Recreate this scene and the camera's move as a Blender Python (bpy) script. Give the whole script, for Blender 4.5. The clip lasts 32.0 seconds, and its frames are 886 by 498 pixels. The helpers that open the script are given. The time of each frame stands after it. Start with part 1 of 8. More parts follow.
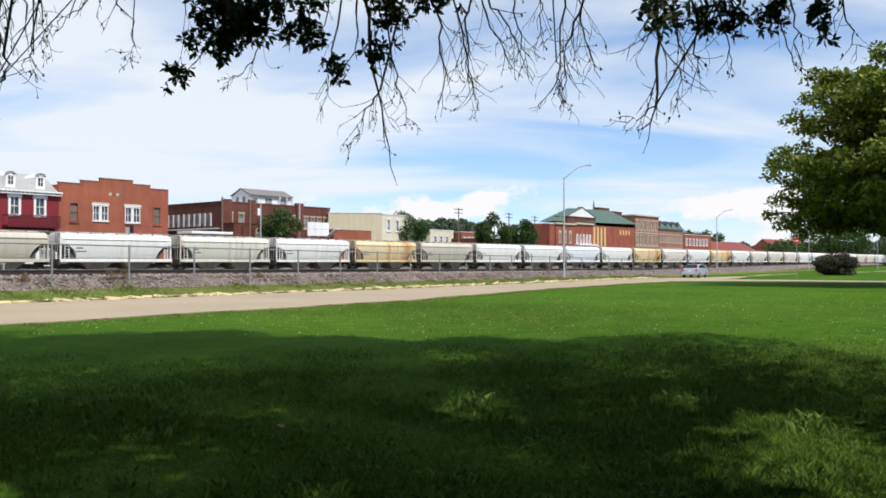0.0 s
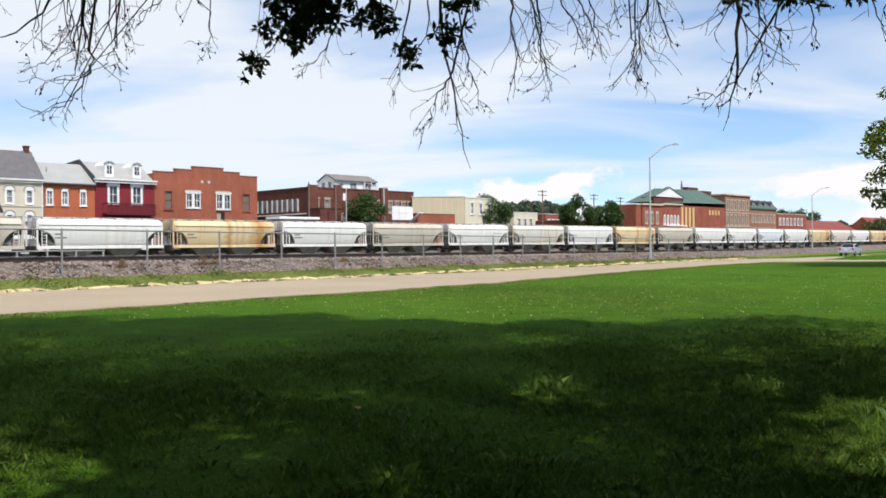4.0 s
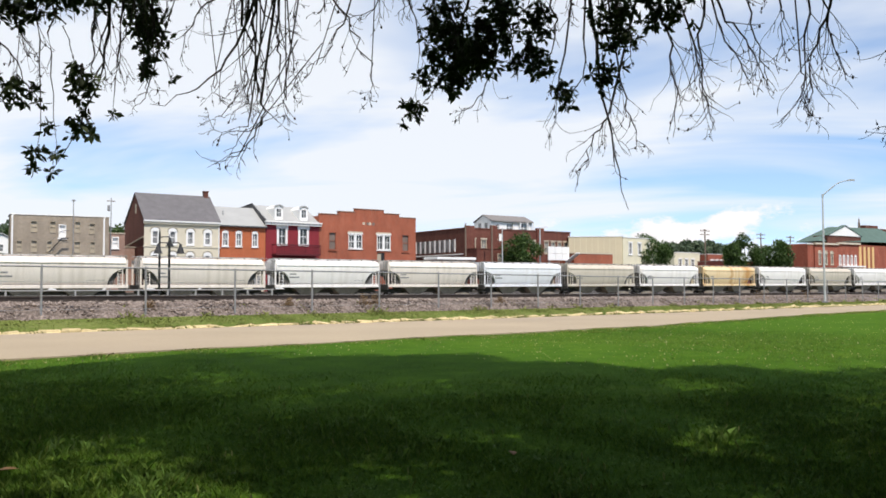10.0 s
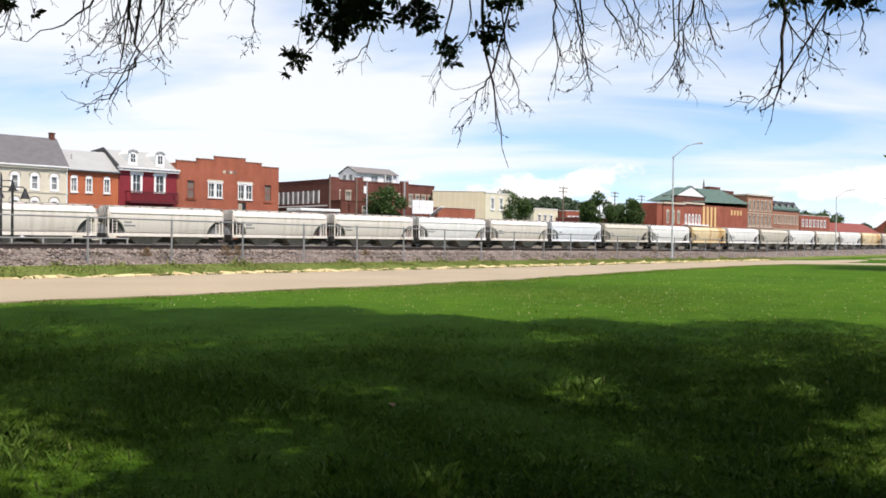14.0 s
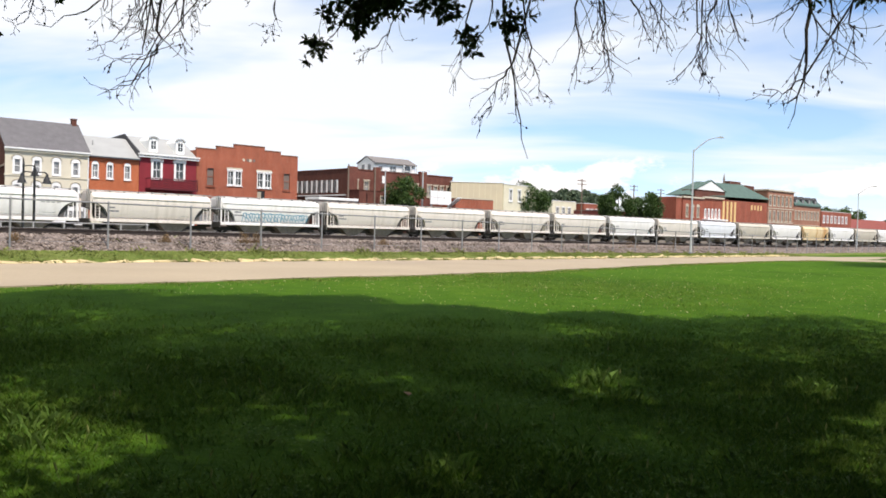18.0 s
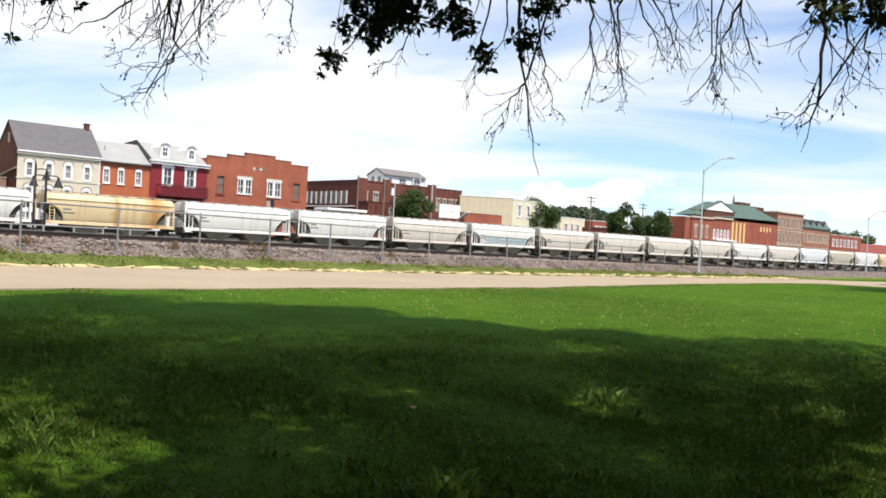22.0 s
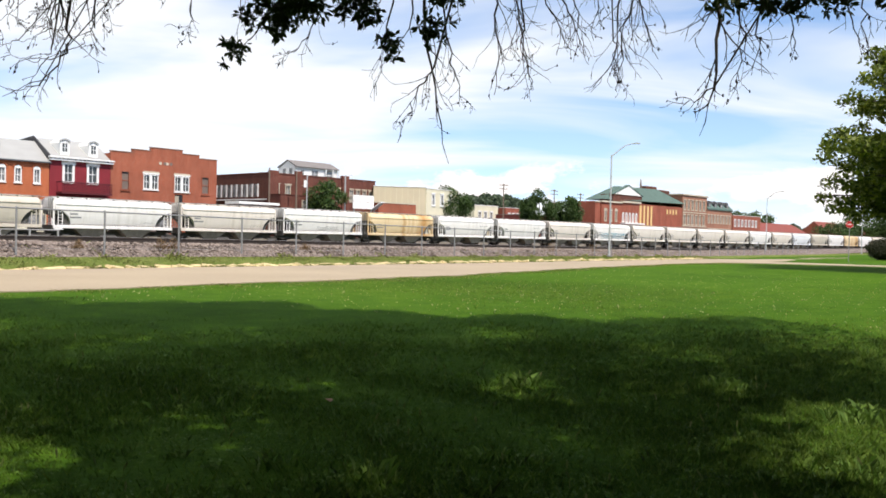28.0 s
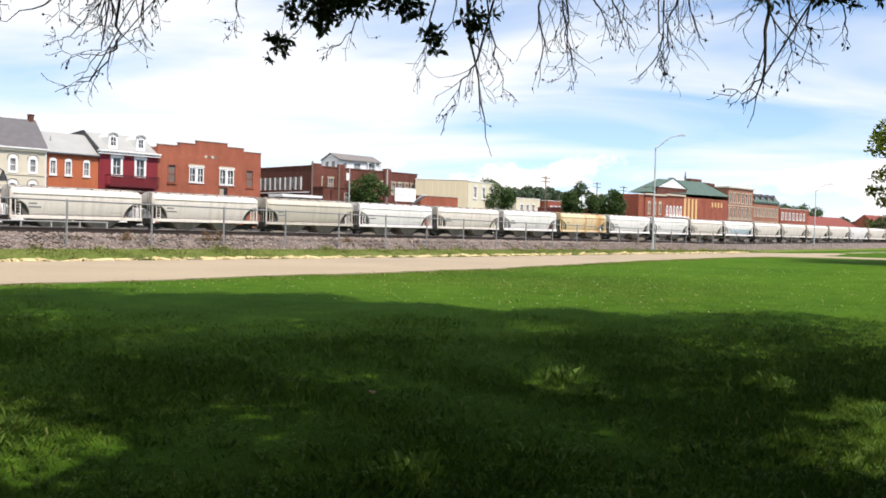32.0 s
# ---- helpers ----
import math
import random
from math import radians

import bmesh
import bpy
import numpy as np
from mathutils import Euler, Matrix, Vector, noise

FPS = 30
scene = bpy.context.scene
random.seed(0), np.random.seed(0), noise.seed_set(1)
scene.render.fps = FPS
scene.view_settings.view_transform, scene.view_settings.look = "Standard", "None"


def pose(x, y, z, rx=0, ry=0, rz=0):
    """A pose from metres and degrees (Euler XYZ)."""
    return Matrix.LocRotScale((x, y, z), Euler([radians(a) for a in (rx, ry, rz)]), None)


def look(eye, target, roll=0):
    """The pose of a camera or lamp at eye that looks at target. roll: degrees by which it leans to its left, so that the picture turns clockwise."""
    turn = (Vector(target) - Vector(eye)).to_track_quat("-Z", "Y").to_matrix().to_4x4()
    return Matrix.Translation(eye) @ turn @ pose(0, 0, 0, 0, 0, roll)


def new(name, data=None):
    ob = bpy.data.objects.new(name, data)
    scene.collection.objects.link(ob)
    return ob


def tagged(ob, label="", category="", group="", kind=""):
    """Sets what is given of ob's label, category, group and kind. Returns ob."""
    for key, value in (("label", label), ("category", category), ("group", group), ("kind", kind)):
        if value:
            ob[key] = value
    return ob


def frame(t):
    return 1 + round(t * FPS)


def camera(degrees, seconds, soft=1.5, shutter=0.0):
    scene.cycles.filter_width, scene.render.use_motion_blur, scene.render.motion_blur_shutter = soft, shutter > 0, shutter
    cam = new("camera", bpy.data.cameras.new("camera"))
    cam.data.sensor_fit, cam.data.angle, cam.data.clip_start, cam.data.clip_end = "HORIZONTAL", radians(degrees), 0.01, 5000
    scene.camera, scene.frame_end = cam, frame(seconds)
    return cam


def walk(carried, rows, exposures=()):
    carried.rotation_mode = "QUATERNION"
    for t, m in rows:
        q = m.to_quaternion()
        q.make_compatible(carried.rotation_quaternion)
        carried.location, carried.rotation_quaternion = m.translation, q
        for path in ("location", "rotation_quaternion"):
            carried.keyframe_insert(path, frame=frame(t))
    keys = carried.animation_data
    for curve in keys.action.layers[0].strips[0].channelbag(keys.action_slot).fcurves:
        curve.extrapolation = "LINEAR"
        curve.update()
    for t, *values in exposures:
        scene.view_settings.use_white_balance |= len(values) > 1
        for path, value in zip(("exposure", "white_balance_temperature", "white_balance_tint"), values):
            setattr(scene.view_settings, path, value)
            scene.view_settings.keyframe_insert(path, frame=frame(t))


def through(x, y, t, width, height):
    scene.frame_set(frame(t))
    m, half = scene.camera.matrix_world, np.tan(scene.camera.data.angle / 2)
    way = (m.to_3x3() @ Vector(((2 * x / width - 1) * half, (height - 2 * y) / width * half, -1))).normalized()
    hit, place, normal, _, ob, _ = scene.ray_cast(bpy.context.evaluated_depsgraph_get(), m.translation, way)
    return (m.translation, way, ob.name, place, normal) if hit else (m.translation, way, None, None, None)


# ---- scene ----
SECONDS = 32.0
cam = camera(54.17, SECONDS, soft=1.7)
# t, x, y, z, yaw, pitch, roll: held by hand from one standpoint under a tree
PATH = [
    (0, 0.059, 0.000, 1.221, 0.00, 0.87, -0.00),
    (0.5, 0.047, 0.000, 1.217, 0.00, 0.72, 0.09),
    (1, 0.052, -0.000, 1.214, -0.17, 0.53, 0.04),
    (1.5, 0.047, 0.000, 1.215, 0.04, 0.75, 0.64),
    (2, 0.032, 0.000, 1.216, 0.77, 0.14, 0.68),
    (2.5, 0.047, 0.000, 1.203, 0.36, 0.00, 0.84),
    (3, 0.044, 0.001, 1.215, 0.94, -0.21, 1.12),
    (3.3, 0.064, 0.002, 1.210, 1.64, 0.06, 1.08),
    (3.5, 0.077, 0.003, 1.207, 2.39, 0.18, 1.42),
    (3.7, 0.101, 0.007, 1.213, 3.43, 0.13, 0.98),
    (4, 0.138, 0.013, 1.223, 5.57, -0.23, 0.54),
    (4.2, 0.154, 0.015, 1.220, 5.86, 0.17, -0.25),
    (4.5, 0.177, 0.017, 1.216, 5.56, -0.40, -0.29),
    (6.5, 0.164, 0.018, 1.216, 6.41, 0.01, 1.01),
    (7, 0.171, 0.021, 1.214, 7.01, 0.13, 1.47),
    (7.5, 0.177, 0.021, 1.212, 6.74, 0.22, 1.28),
    (8, 0.175, 0.020, 1.216, 6.60, 0.34, 1.25),
    (8.5, 0.164, 0.021, 1.217, 7.17, 0.24, 1.00),
    (9, 0.178, 0.025, 1.228, 8.09, 1.15, 0.46),
    (9.3, 0.166, 0.029, 1.232, 9.92, 2.19, 0.53),
    (9.5, 0.158, 0.032, 1.235, 11.39, 2.93, 0.97),
    (9.7, 0.149, 0.034, 1.237, 12.90, 2.62, 0.51),
    (10, 0.136, 0.038, 1.241, 15.85, 2.50, 0.22),
    (10.2, 0.123, 0.039, 1.243, 17.89, 2.57, 0.27),
    (10.5, 0.103, 0.040, 1.247, 21.13, 2.69, -0.05),
    (10.7, 0.081, 0.030, 1.247, 21.11, 3.08, -0.09),
    (10.8, 0.069, 0.024, 1.248, 19.20, 2.71, -0.42),
    (11, 0.047, 0.014, 1.248, 16.97, 3.04, -0.54),
    (11.3, 0.022, 0.006, 1.252, 15.21, 4.23, -0.51),
    (11.5, 0.005, 0.001, 1.255, 13.64, 2.51, -0.35),
    (11.7, 0.009, 0.002, 1.253, 12.29, 2.33, -2.07),
    (12, 0.014, 0.003, 1.249, 11.90, 1.91, -3.75),
    (12.2, 0.016, 0.003, 1.246, 10.91, 0.18, -3.77),
    (12.3, 0.016, 0.003, 1.244, 10.31, -0.70, -3.48),
    (12.5, 0.018, 0.003, 1.241, 9.78, -0.79, -3.33),
    (13, 0.019, 0.003, 1.242, 8.14, -1.09, -1.97),
    (13.5, 0.005, 0.001, 1.246, 6.99, -0.87, -1.53),
    (14, 0.002, 0.000, 1.254, 6.81, -0.61, -0.66),
    (14.5, 0.007, 0.001, 1.247, 7.19, -1.14, 0.23),
    (15, -0.004, -0.001, 1.253, 8.19, -0.93, -0.43),
    (15.5, -0.005, -0.001, 1.249, 7.93, -0.54, -0.82),
    (17.5, -0.002, -0.000, 1.244, 7.99, -0.92, -1.57),
    (18, -0.000, -0.000, 1.247, 7.97, -1.23, -1.50),
    (18.5, 0.004, 0.001, 1.240, 9.25, -1.01, -2.20),
    (19, 0.006, 0.001, 1.238, 8.94, -0.92, -2.23),
    (19.5, -0.004, -0.000, 1.239, 7.82, -2.07, -2.24),
    (20, -0.019, -0.003, 1.240, 8.25, -2.07, -2.55),
    (20.3, -0.027, -0.005, 1.243, 9.38, -1.39, -2.60),
    (20.5, -0.032, -0.006, 1.245, 11.03, -0.59, -2.53),
    (20.7, -0.026, -0.005, 1.247, 11.33, 0.16, -2.89),
    (21, -0.017, -0.003, 1.251, 10.93, 0.04, -2.99),
    (21.3, -0.016, -0.003, 1.250, 9.80, 0.01, -4.19),
    (21.5, -0.015, -0.003, 1.250, 9.46, -0.45, -4.44),
    (21.7, -0.014, -0.003, 1.252, 8.34, 0.08, -4.14),
    (22, -0.013, -0.002, 1.254, 8.49, -0.36, -2.98),
    (22.5, -0.012, -0.001, 1.253, 6.85, -0.11, -3.34),
    (23, -0.009, -0.001, 1.252, 5.92, -0.53, -3.22),
    (23.5, -0.002, -0.000, 1.251, 5.00, -0.55, -1.93),
    (24, 0.001, 0.000, 1.248, 5.07, -0.64, -2.39),
    (24.5, 0.007, 0.001, 1.246, 5.14, -0.50, -3.18),
    (25, -0.002, -0.000, 1.250, 3.95, -0.91, -2.52),
    (25.5, -0.004, -0.000, 1.250, 3.80, -0.44, -2.24),
    (27.5, 0.020, 0.001, 1.260, 1.95, -0.00, -1.51),
    (28, 0.010, 0.001, 1.251, 2.88, -0.82, -1.31),
    (28.5, 0.009, 0.001, 1.260, 4.29, -0.81, -1.22),
    (29, 0.015, 0.001, 1.255, 5.33, -0.72, -1.62),
    (29.5, 0.015, 0.001, 1.255, 4.65, -0.90, -1.57),
    (30, 0.009, 0.001, 1.256, 5.37, -0.57, -1.43),
    (30.5, 0.001, 0.000, 1.260, 6.19, -0.64, -1.53),
    (31, 0.007, 0.001, 1.252, 6.19, -1.18, -1.86),
    (31.5, 0.002, 0.000, 1.253, 5.67, -1.21, -1.65),
    (32, 0.001, 0.000, 1.255, 5.63, -1.36, -1.43),
]
walk(cam, [(t, pose(x, y, z, 90 + p, r, w)) for t, x, y, z, w, p, r in PATH],
     exposures=[(0, -0.06, 6500, 12), (9, 0.0, 6700, 13), (10, 0.0, 6700, 13), (11, -0.1, 6600, 13), (12, -0.2, 6450, 12), (13, 0.06, 6800, 14), (19, 0.2, 6850, 14), (20, 0.29, 6900, 14), (21, 0.22, 6850, 14), (25, 0.18, 6850, 14), (32, 0.18, 6850, 14)])

# ---- world, sun ----
SUN_AZ, SUN_EL = 140.0, 57.0
world = bpy.data.worlds.new("sky")
scene.world = world
world.use_nodes = True
wn, wl = world.node_tree.nodes, world.node_tree.links
wn.clear()


def wnode(kind, **kw):
    n = wn.new(kind)
    for k, v in kw.items():
        n.inputs[k].default_value = v
    return n


w_out = wn.new("ShaderNodeOutputWorld")
w_bg = wn.new("ShaderNodeBackground")
w_sky = wn.new("ShaderNodeTexSky")
w_sky.sky_type = "NISHITA"
w_sky.sun_disc = False
w_sky.sun_elevation, w_sky.sun_rotation = radians(SUN_EL), radians(SUN_AZ)
w_sky.altitude, w_sky.air_density, w_sky.dust_density, w_sky.ozone_density = 200, 1.0, 0.3, 2.0
w_bg.inputs["Strength"].default_value = 0.15
tc = wn.new("ShaderNodeTexCoord")
sep = wn.new("ShaderNodeSeparateXYZ")
wl.new(tc.outputs["Generated"], sep.inputs[0])
# cirrus: the sky's direction laid on a flat sheet high above, with long streaks
zz = wnode("ShaderNodeMath"); zz.operation = "MAXIMUM"; zz.inputs[1].default_value = 0.0
wl.new(sep.outputs["Z"], zz.inputs[0])
zp = wnode("ShaderNodeMath"); zp.operation = "ADD"; zp.inputs[1].default_value = 0.16
wl.new(zz.outputs[0], zp.inputs[0])
dx = wnode("ShaderNodeMath"); dx.operation = "DIVIDE"
dy = wnode("ShaderNodeMath"); dy.operation = "DIVIDE"
wl.new(sep.outputs["X"], dx.inputs[0]); wl.new(zp.outputs[0], dx.inputs[1])
wl.new(sep.outputs["Y"], dy.inputs[0]); wl.new(zp.outputs[0], dy.inputs[1])
comb = wn.new("ShaderNodeCombineXYZ")
wl.new(dx.outputs[0], comb.inputs[0]); wl.new(dy.outputs[0], comb.inputs[1])
mp = wn.new("ShaderNodeMapping")
mp.inputs["Rotation"].default_value = (0, 0, radians(-12))
mp.inputs["Scale"].default_value = (0.55, 1.1, 1)
mp.inputs["Location"].default_value = (0.35, 1.7, 0)
wl.new(comb.outputs[0], mp.inputs[0])
cirrus = wnode("ShaderNodeTexNoise", Scale=1.15, Detail=5.0, Roughness=0.5, Distortion=0.5)
wl.new(mp.outputs[0], cirrus.inputs["Vector"])
# more veil towards the west, clearer blue over the far end of the line
veil = wnode("ShaderNodeMath"); veil.operation = "MULTIPLY_ADD"
veil.inputs[1].default_value, veil.inputs[2].default_value = -0.16, 0.06
wl.new(sep.outputs["X"], veil.inputs[0])
csum = wnode("ShaderNodeMath"); csum.operation = "ADD"
wl.new(cirrus.outputs["Fac"], csum.inputs[0]); wl.new(veil.outputs[0], csum.inputs[1])
cr = wn.new("ShaderNodeValToRGB")
cr.color_ramp.elements[0].position, cr.color_ramp.elements[1].position = 0.40, 0.62
wl.new(csum.outputs[0], cr.inputs[0])
# cumulus heads low over the horizon
mp2 = wn.new("ShaderNodeMapping")
mp2.inputs["Scale"].default_value = (1, 1, 2.1)
wl.new(tc.outputs["Generated"], mp2.inputs[0])
cumu = wnode("ShaderNodeTexNoise", Scale=9.0, Detail=8.0, Roughness=0.6)
wl.new(mp2.outputs[0], cumu.inputs["Vector"])
lowr = wn.new("ShaderNodeMapRange")
for k, v in (("From Min", 0.03), ("From Max", 0.12), ("To Min", 0.15), ("To Max", -0.2)):
    lowr.inputs[k].default_value = v
wl.new(sep.outputs["Z"], lowr.inputs["Value"])
csum2 = wnode("ShaderNodeMath"); csum2.operation = "ADD"
wl.new(cumu.outputs["Fac"], csum2.inputs[0]); wl.new(lowr.outputs[0], csum2.inputs[1])
# the larger heads: direction, height and half width in degrees
for az, el, half in ((-1.2, 3.3, 3.8), (2.4, 3.9, 2.2), (15.8, 3.6, 3.4), (20.6, 3.9, 4.4), (27.0, 3.2, 3.4)):
    far = wnode("ShaderNodeVectorMath"); far.operation = "DISTANCE"
    far.inputs[1].default_value = (math.sin(radians(az)), math.cos(radians(az)), 2.1 * radians(el))
    wl.new(mp2.outputs[0], far.inputs[0])
    swell = wn.new("ShaderNodeMapRange")
    for k, v in (("From Min", 0.0), ("From Max", radians(half)), ("To Min", 0.25), ("To Max", 0.0)):
        swell.inputs[k].default_value = v
    wl.new(far.outputs["Value"], swell.inputs["Value"])
    more = wnode("ShaderNodeMath"); more.operation = "ADD"
    wl.new(csum2.outputs[0], more.inputs[0]); wl.new(swell.outputs[0], more.inputs[1])
    csum2 = more
cr2 = wn.new("ShaderNodeValToRGB")
cr2.color_ramp.elements[0].position, cr2.color_ramp.elements[1].position = 0.59, 0.67
wl.new(csum2.outputs[0], cr2.inputs[0])
mxm = wnode("ShaderNodeMath"); mxm.operation = "MAXIMUM"
mxm.inputs[1].default_value = 0.0
wl.new(cr.outputs[0], mxm.inputs[0])
amt = wnode("ShaderNodeMath"); amt.operation = "MULTIPLY"; amt.inputs[1].default_value = 0.92
wl.new(mxm.outputs[0], amt.inputs[0])
wmix = wn.new("ShaderNodeMix"); wmix.data_type = "RGBA"
wl.new(amt.outputs[0], wmix.inputs["Factor"])
lift = wn.new("ShaderNodeVectorMath"); lift.operation = "ADD"
lift.inputs[1].default_value = (0, 0, 0.07)
wl.new(tc.outputs["Generated"], lift.inputs[0])
norm = wn.new("ShaderNodeVectorMath"); norm.operation = "NORMALIZE"
wl.new(lift.outputs[0], norm.inputs[0]); wl.new(norm.outputs[0], w_sky.inputs[0])
rich = wn.new("ShaderNodeHueSaturation")
rich.inputs["Saturation"].default_value, rich.inputs["Value"].default_value = 1.06, 1.27
wl.new(w_sky.outputs[0], rich.inputs["Color"])
wl.new(rich.outputs[0], wmix.inputs["A"])
wmix.inputs["B"].default_value = (5.95, 6.4, 6.8, 1)
heads = wn.new("ShaderNodeMix"); heads.data_type = "RGBA"
heads.inputs["B"].default_value = (6.7, 6.75, 6.85, 1)
wl.new(cr2.outputs[0], heads.inputs["Factor"]); wl.new(wmix.outputs["Result"], heads.inputs["A"])
wl.new(heads.outputs["Result"], w_bg.inputs["Color"])
wl.new(w_bg.outputs[0], w_out.inputs[0])

sun_data = bpy.data.lights.new("sun", "SUN")
sun_data.energy, sun_data.angle, sun_data.color = 5.0, radians(0.53), (1.0, 0.94, 0.86)
sun = new("sun", sun_data)
sa, se = radians(SUN_AZ), radians(SUN_EL)
TO_SUN = Vector((math.sin(sa) * math.cos(se), math.cos(sa) * math.cos(se), math.sin(se)))
sun.matrix_world = look(TO_SUN * 60, (0, 0, 0))


# ---- materials ----
def material(name, base, rough=0.8, vary=0.12, scale=3.0, fine=40.0, bump=0.15, metal=0.0, dirt=None, dirt_amt=0.0, spec=0.4, per=0.0, coords="Object", stretch=(1, 1, 1), bump_dist=0.02):
    """A procedural surface: base colour varied at two scales, optional dirt of its own shape, fine relief."""
    m = bpy.data.materials.new(name)
    m.use_nodes = True
    n, l = m.node_tree.nodes, m.node_tree.links
    b = n["Principled BSDF"]
    b.inputs["Roughness"].default_value, b.inputs["Metallic"].default_value = rough, metal
    b.inputs["Specular IOR Level"].default_value = spec
    t = n.new("ShaderNodeTexCoord")
    mp = n.new("ShaderNodeMapping")
    mp.inputs["Scale"].default_value = stretch
    l.new(t.outputs[coords], mp.inputs[0])
    big = n.new("ShaderNodeTexNoise")
    big.inputs["Scale"].default_value, big.inputs["Detail"].default_value = scale, 5
    small = n.new("ShaderNodeTexNoise")
    small.inputs["Scale"].default_value, small.inputs["Detail"].default_value = fine, 4
    for x in (big, small):
        l.new(mp.outputs[0], x.inputs["Vector"])
    add = n.new("ShaderNodeMath"); add.operation = "ADD"
    l.new(big.outputs["Fac"], add.inputs[0]); l.new(small.outputs["Fac"], add.inputs[1])
    ramp = n.new("ShaderNodeMapRange")
    for k, v in (("From Min", 0.65), ("From Max", 1.35), ("To Min", 1 - vary * 1.6), ("To Max", 1 + vary * 1.6)):
        ramp.inputs[k].default_value = v
    l.new(add.outputs[0], ramp.inputs["Value"])
    val = ramp.outputs[0]
    if per:
        info = n.new("ShaderNodeObjectInfo")
        pr = n.new("ShaderNodeMapRange")
        pr.inputs["To Min"].default_value, pr.inputs["To Max"].default_value = 1 - per, 1 + per
        l.new(info.outputs["Random"], pr.inputs["Value"])
        mul = n.new("ShaderNodeMath"); mul.operation = "MULTIPLY"
        l.new(val, mul.inputs[0]); l.new(pr.outputs[0], mul.inputs[1])
        val = mul.outputs[0]
    vm = n.new("ShaderNodeVectorMath"); vm.operation = "SCALE"
    vm.inputs[0].default_value = base
    l.new(val, vm.inputs["Scale"])
    col = vm.outputs[0]
    if dirt:
        dn = n.new("ShaderNodeTexNoise")
        dn.inputs["Scale"].default_value, dn.inputs["Detail"].default_value = scale * 0.7, 6
        dm = n.new("ShaderNodeMapping")
        dm.inputs["Location"].default_value = (7.3, 2.1, 4.4)
        dm.inputs["Scale"].default_value = (1, 1, 0.28)
        l.new(mp.outputs[0], dm.inputs[0]); l.new(dm.outputs[0], dn.inputs["Vector"])
        dr = n.new("ShaderNodeMapRange")
        for k, v in (("From Min", 0.5), ("From Max", 0.72), ("To Min", 0.0), ("To Max", dirt_amt)):
            dr.inputs[k].default_value = v
        l.new(dn.outputs["Fac"], dr.inputs["Value"])
        mx = n.new("ShaderNodeMix"); mx.data_type = "RGBA"
        l.new(dr.outputs[0], mx.inputs["Factor"]); l.new(col, mx.inputs["A"])
        mx.inputs["B"].default_value = (*dirt, 1)
        col = mx.outputs["Result"]
    l.new(col, b.inputs["Base Color"])
    if bump:
        bp = n.new("ShaderNodeBump")
        bp.inputs["Strength"].default_value, bp.inputs["Distance"].default_value = bump, bump_dist
        l.new(small.outputs["Fac"], bp.inputs["Height"]); l.new(bp.outputs[0], b.inputs["Normal"])
    return m


def brick_material(name, c1, c2, mortar, scale=1.0, rough=0.9, dirt=0.25):
    """Brickwork: courses 75 mm high, mortar recessed, with weathering at a larger scale."""
    m = bpy.data.materials.new(name)
    m.use_nodes = True
    n, l = m.node_tree.nodes, m.node_tree.links
    b = n["Principled BSDF"]
    b.inputs["Roughness"].default_value, b.inputs["Specular IOR Level"].default_value = rough, 0.25
    t = n.new("ShaderNodeTexCoord")
    s = n.new("ShaderNodeSeparateXYZ")
    l.new(t.outputs["Object"], s.inputs[0])
    add = n.new("ShaderNodeMath"); add.operation = "ADD"
    l.new(s.outputs["X"], add.inputs[0]); l.new(s.outputs["Y"], add.inputs[1])
    c = n.new("ShaderNodeCombineXYZ")
    l.new(add.outputs[0], c.inputs[0]); l.new(s.outputs["Z"], c.inputs[1])
    br = n.new("ShaderNodeTexBrick")
    br.inputs["Color1"].default_value, br.inputs["Color2"].default_value, br.inputs["Mortar"].default_value = (*c1, 1), (*c2, 1), (*mortar, 1)
    br.inputs["Scale"].default_value = scale
    br.inputs["Brick Width"].default_value, br.inputs["Row Height"].default_value, br.inputs["Mortar Size"].default_value = 0.215, 0.075, 0.008
    l.new(c.outputs[0], br.inputs["Vector"])
    nz = n.new("ShaderNodeTexNoise")
    nz.inputs["Scale"].default_value, nz.inputs["Detail"].default_value, nz.inputs["Roughness"].default_value = 0.55, 8, 0.65
    mp = n.new("ShaderNodeMapping")
    mp.inputs["Scale"].default_value = (1, 1, 0.45)
    l.new(t.outputs["Object"], mp.inputs[0]); l.new(mp.outputs[0], nz.inputs["Vector"])
    rg = n.new("ShaderNodeMapRange")
    for k, v in (("From Min", 0.3), ("From Max", 0.7), ("To Min", 1 - dirt), ("To Max", 1 + dirt)):
        rg.inputs[k].default_value = v
    l.new(nz.outputs["Fac"], rg.inputs["Value"])
    vm = n.new("ShaderNodeVectorMath"); vm.operation = "SCALE"
    l.new(br.outputs["Color"], vm.inputs[0]); l.new(rg.outputs[0], vm.inputs["Scale"])
    l.new(vm.outputs[0], b.inputs["Base Color"])
    bp = n.new("ShaderNodeBump")
    bp.inputs["Strength"].default_value, bp.inputs["Distance"].default_value, bp.invert = 0.4, 0.01, True
    l.new(br.outputs["Fac"], bp.inputs["Height"]); l.new(bp.outputs[0], b.inputs["Normal"])
    return m


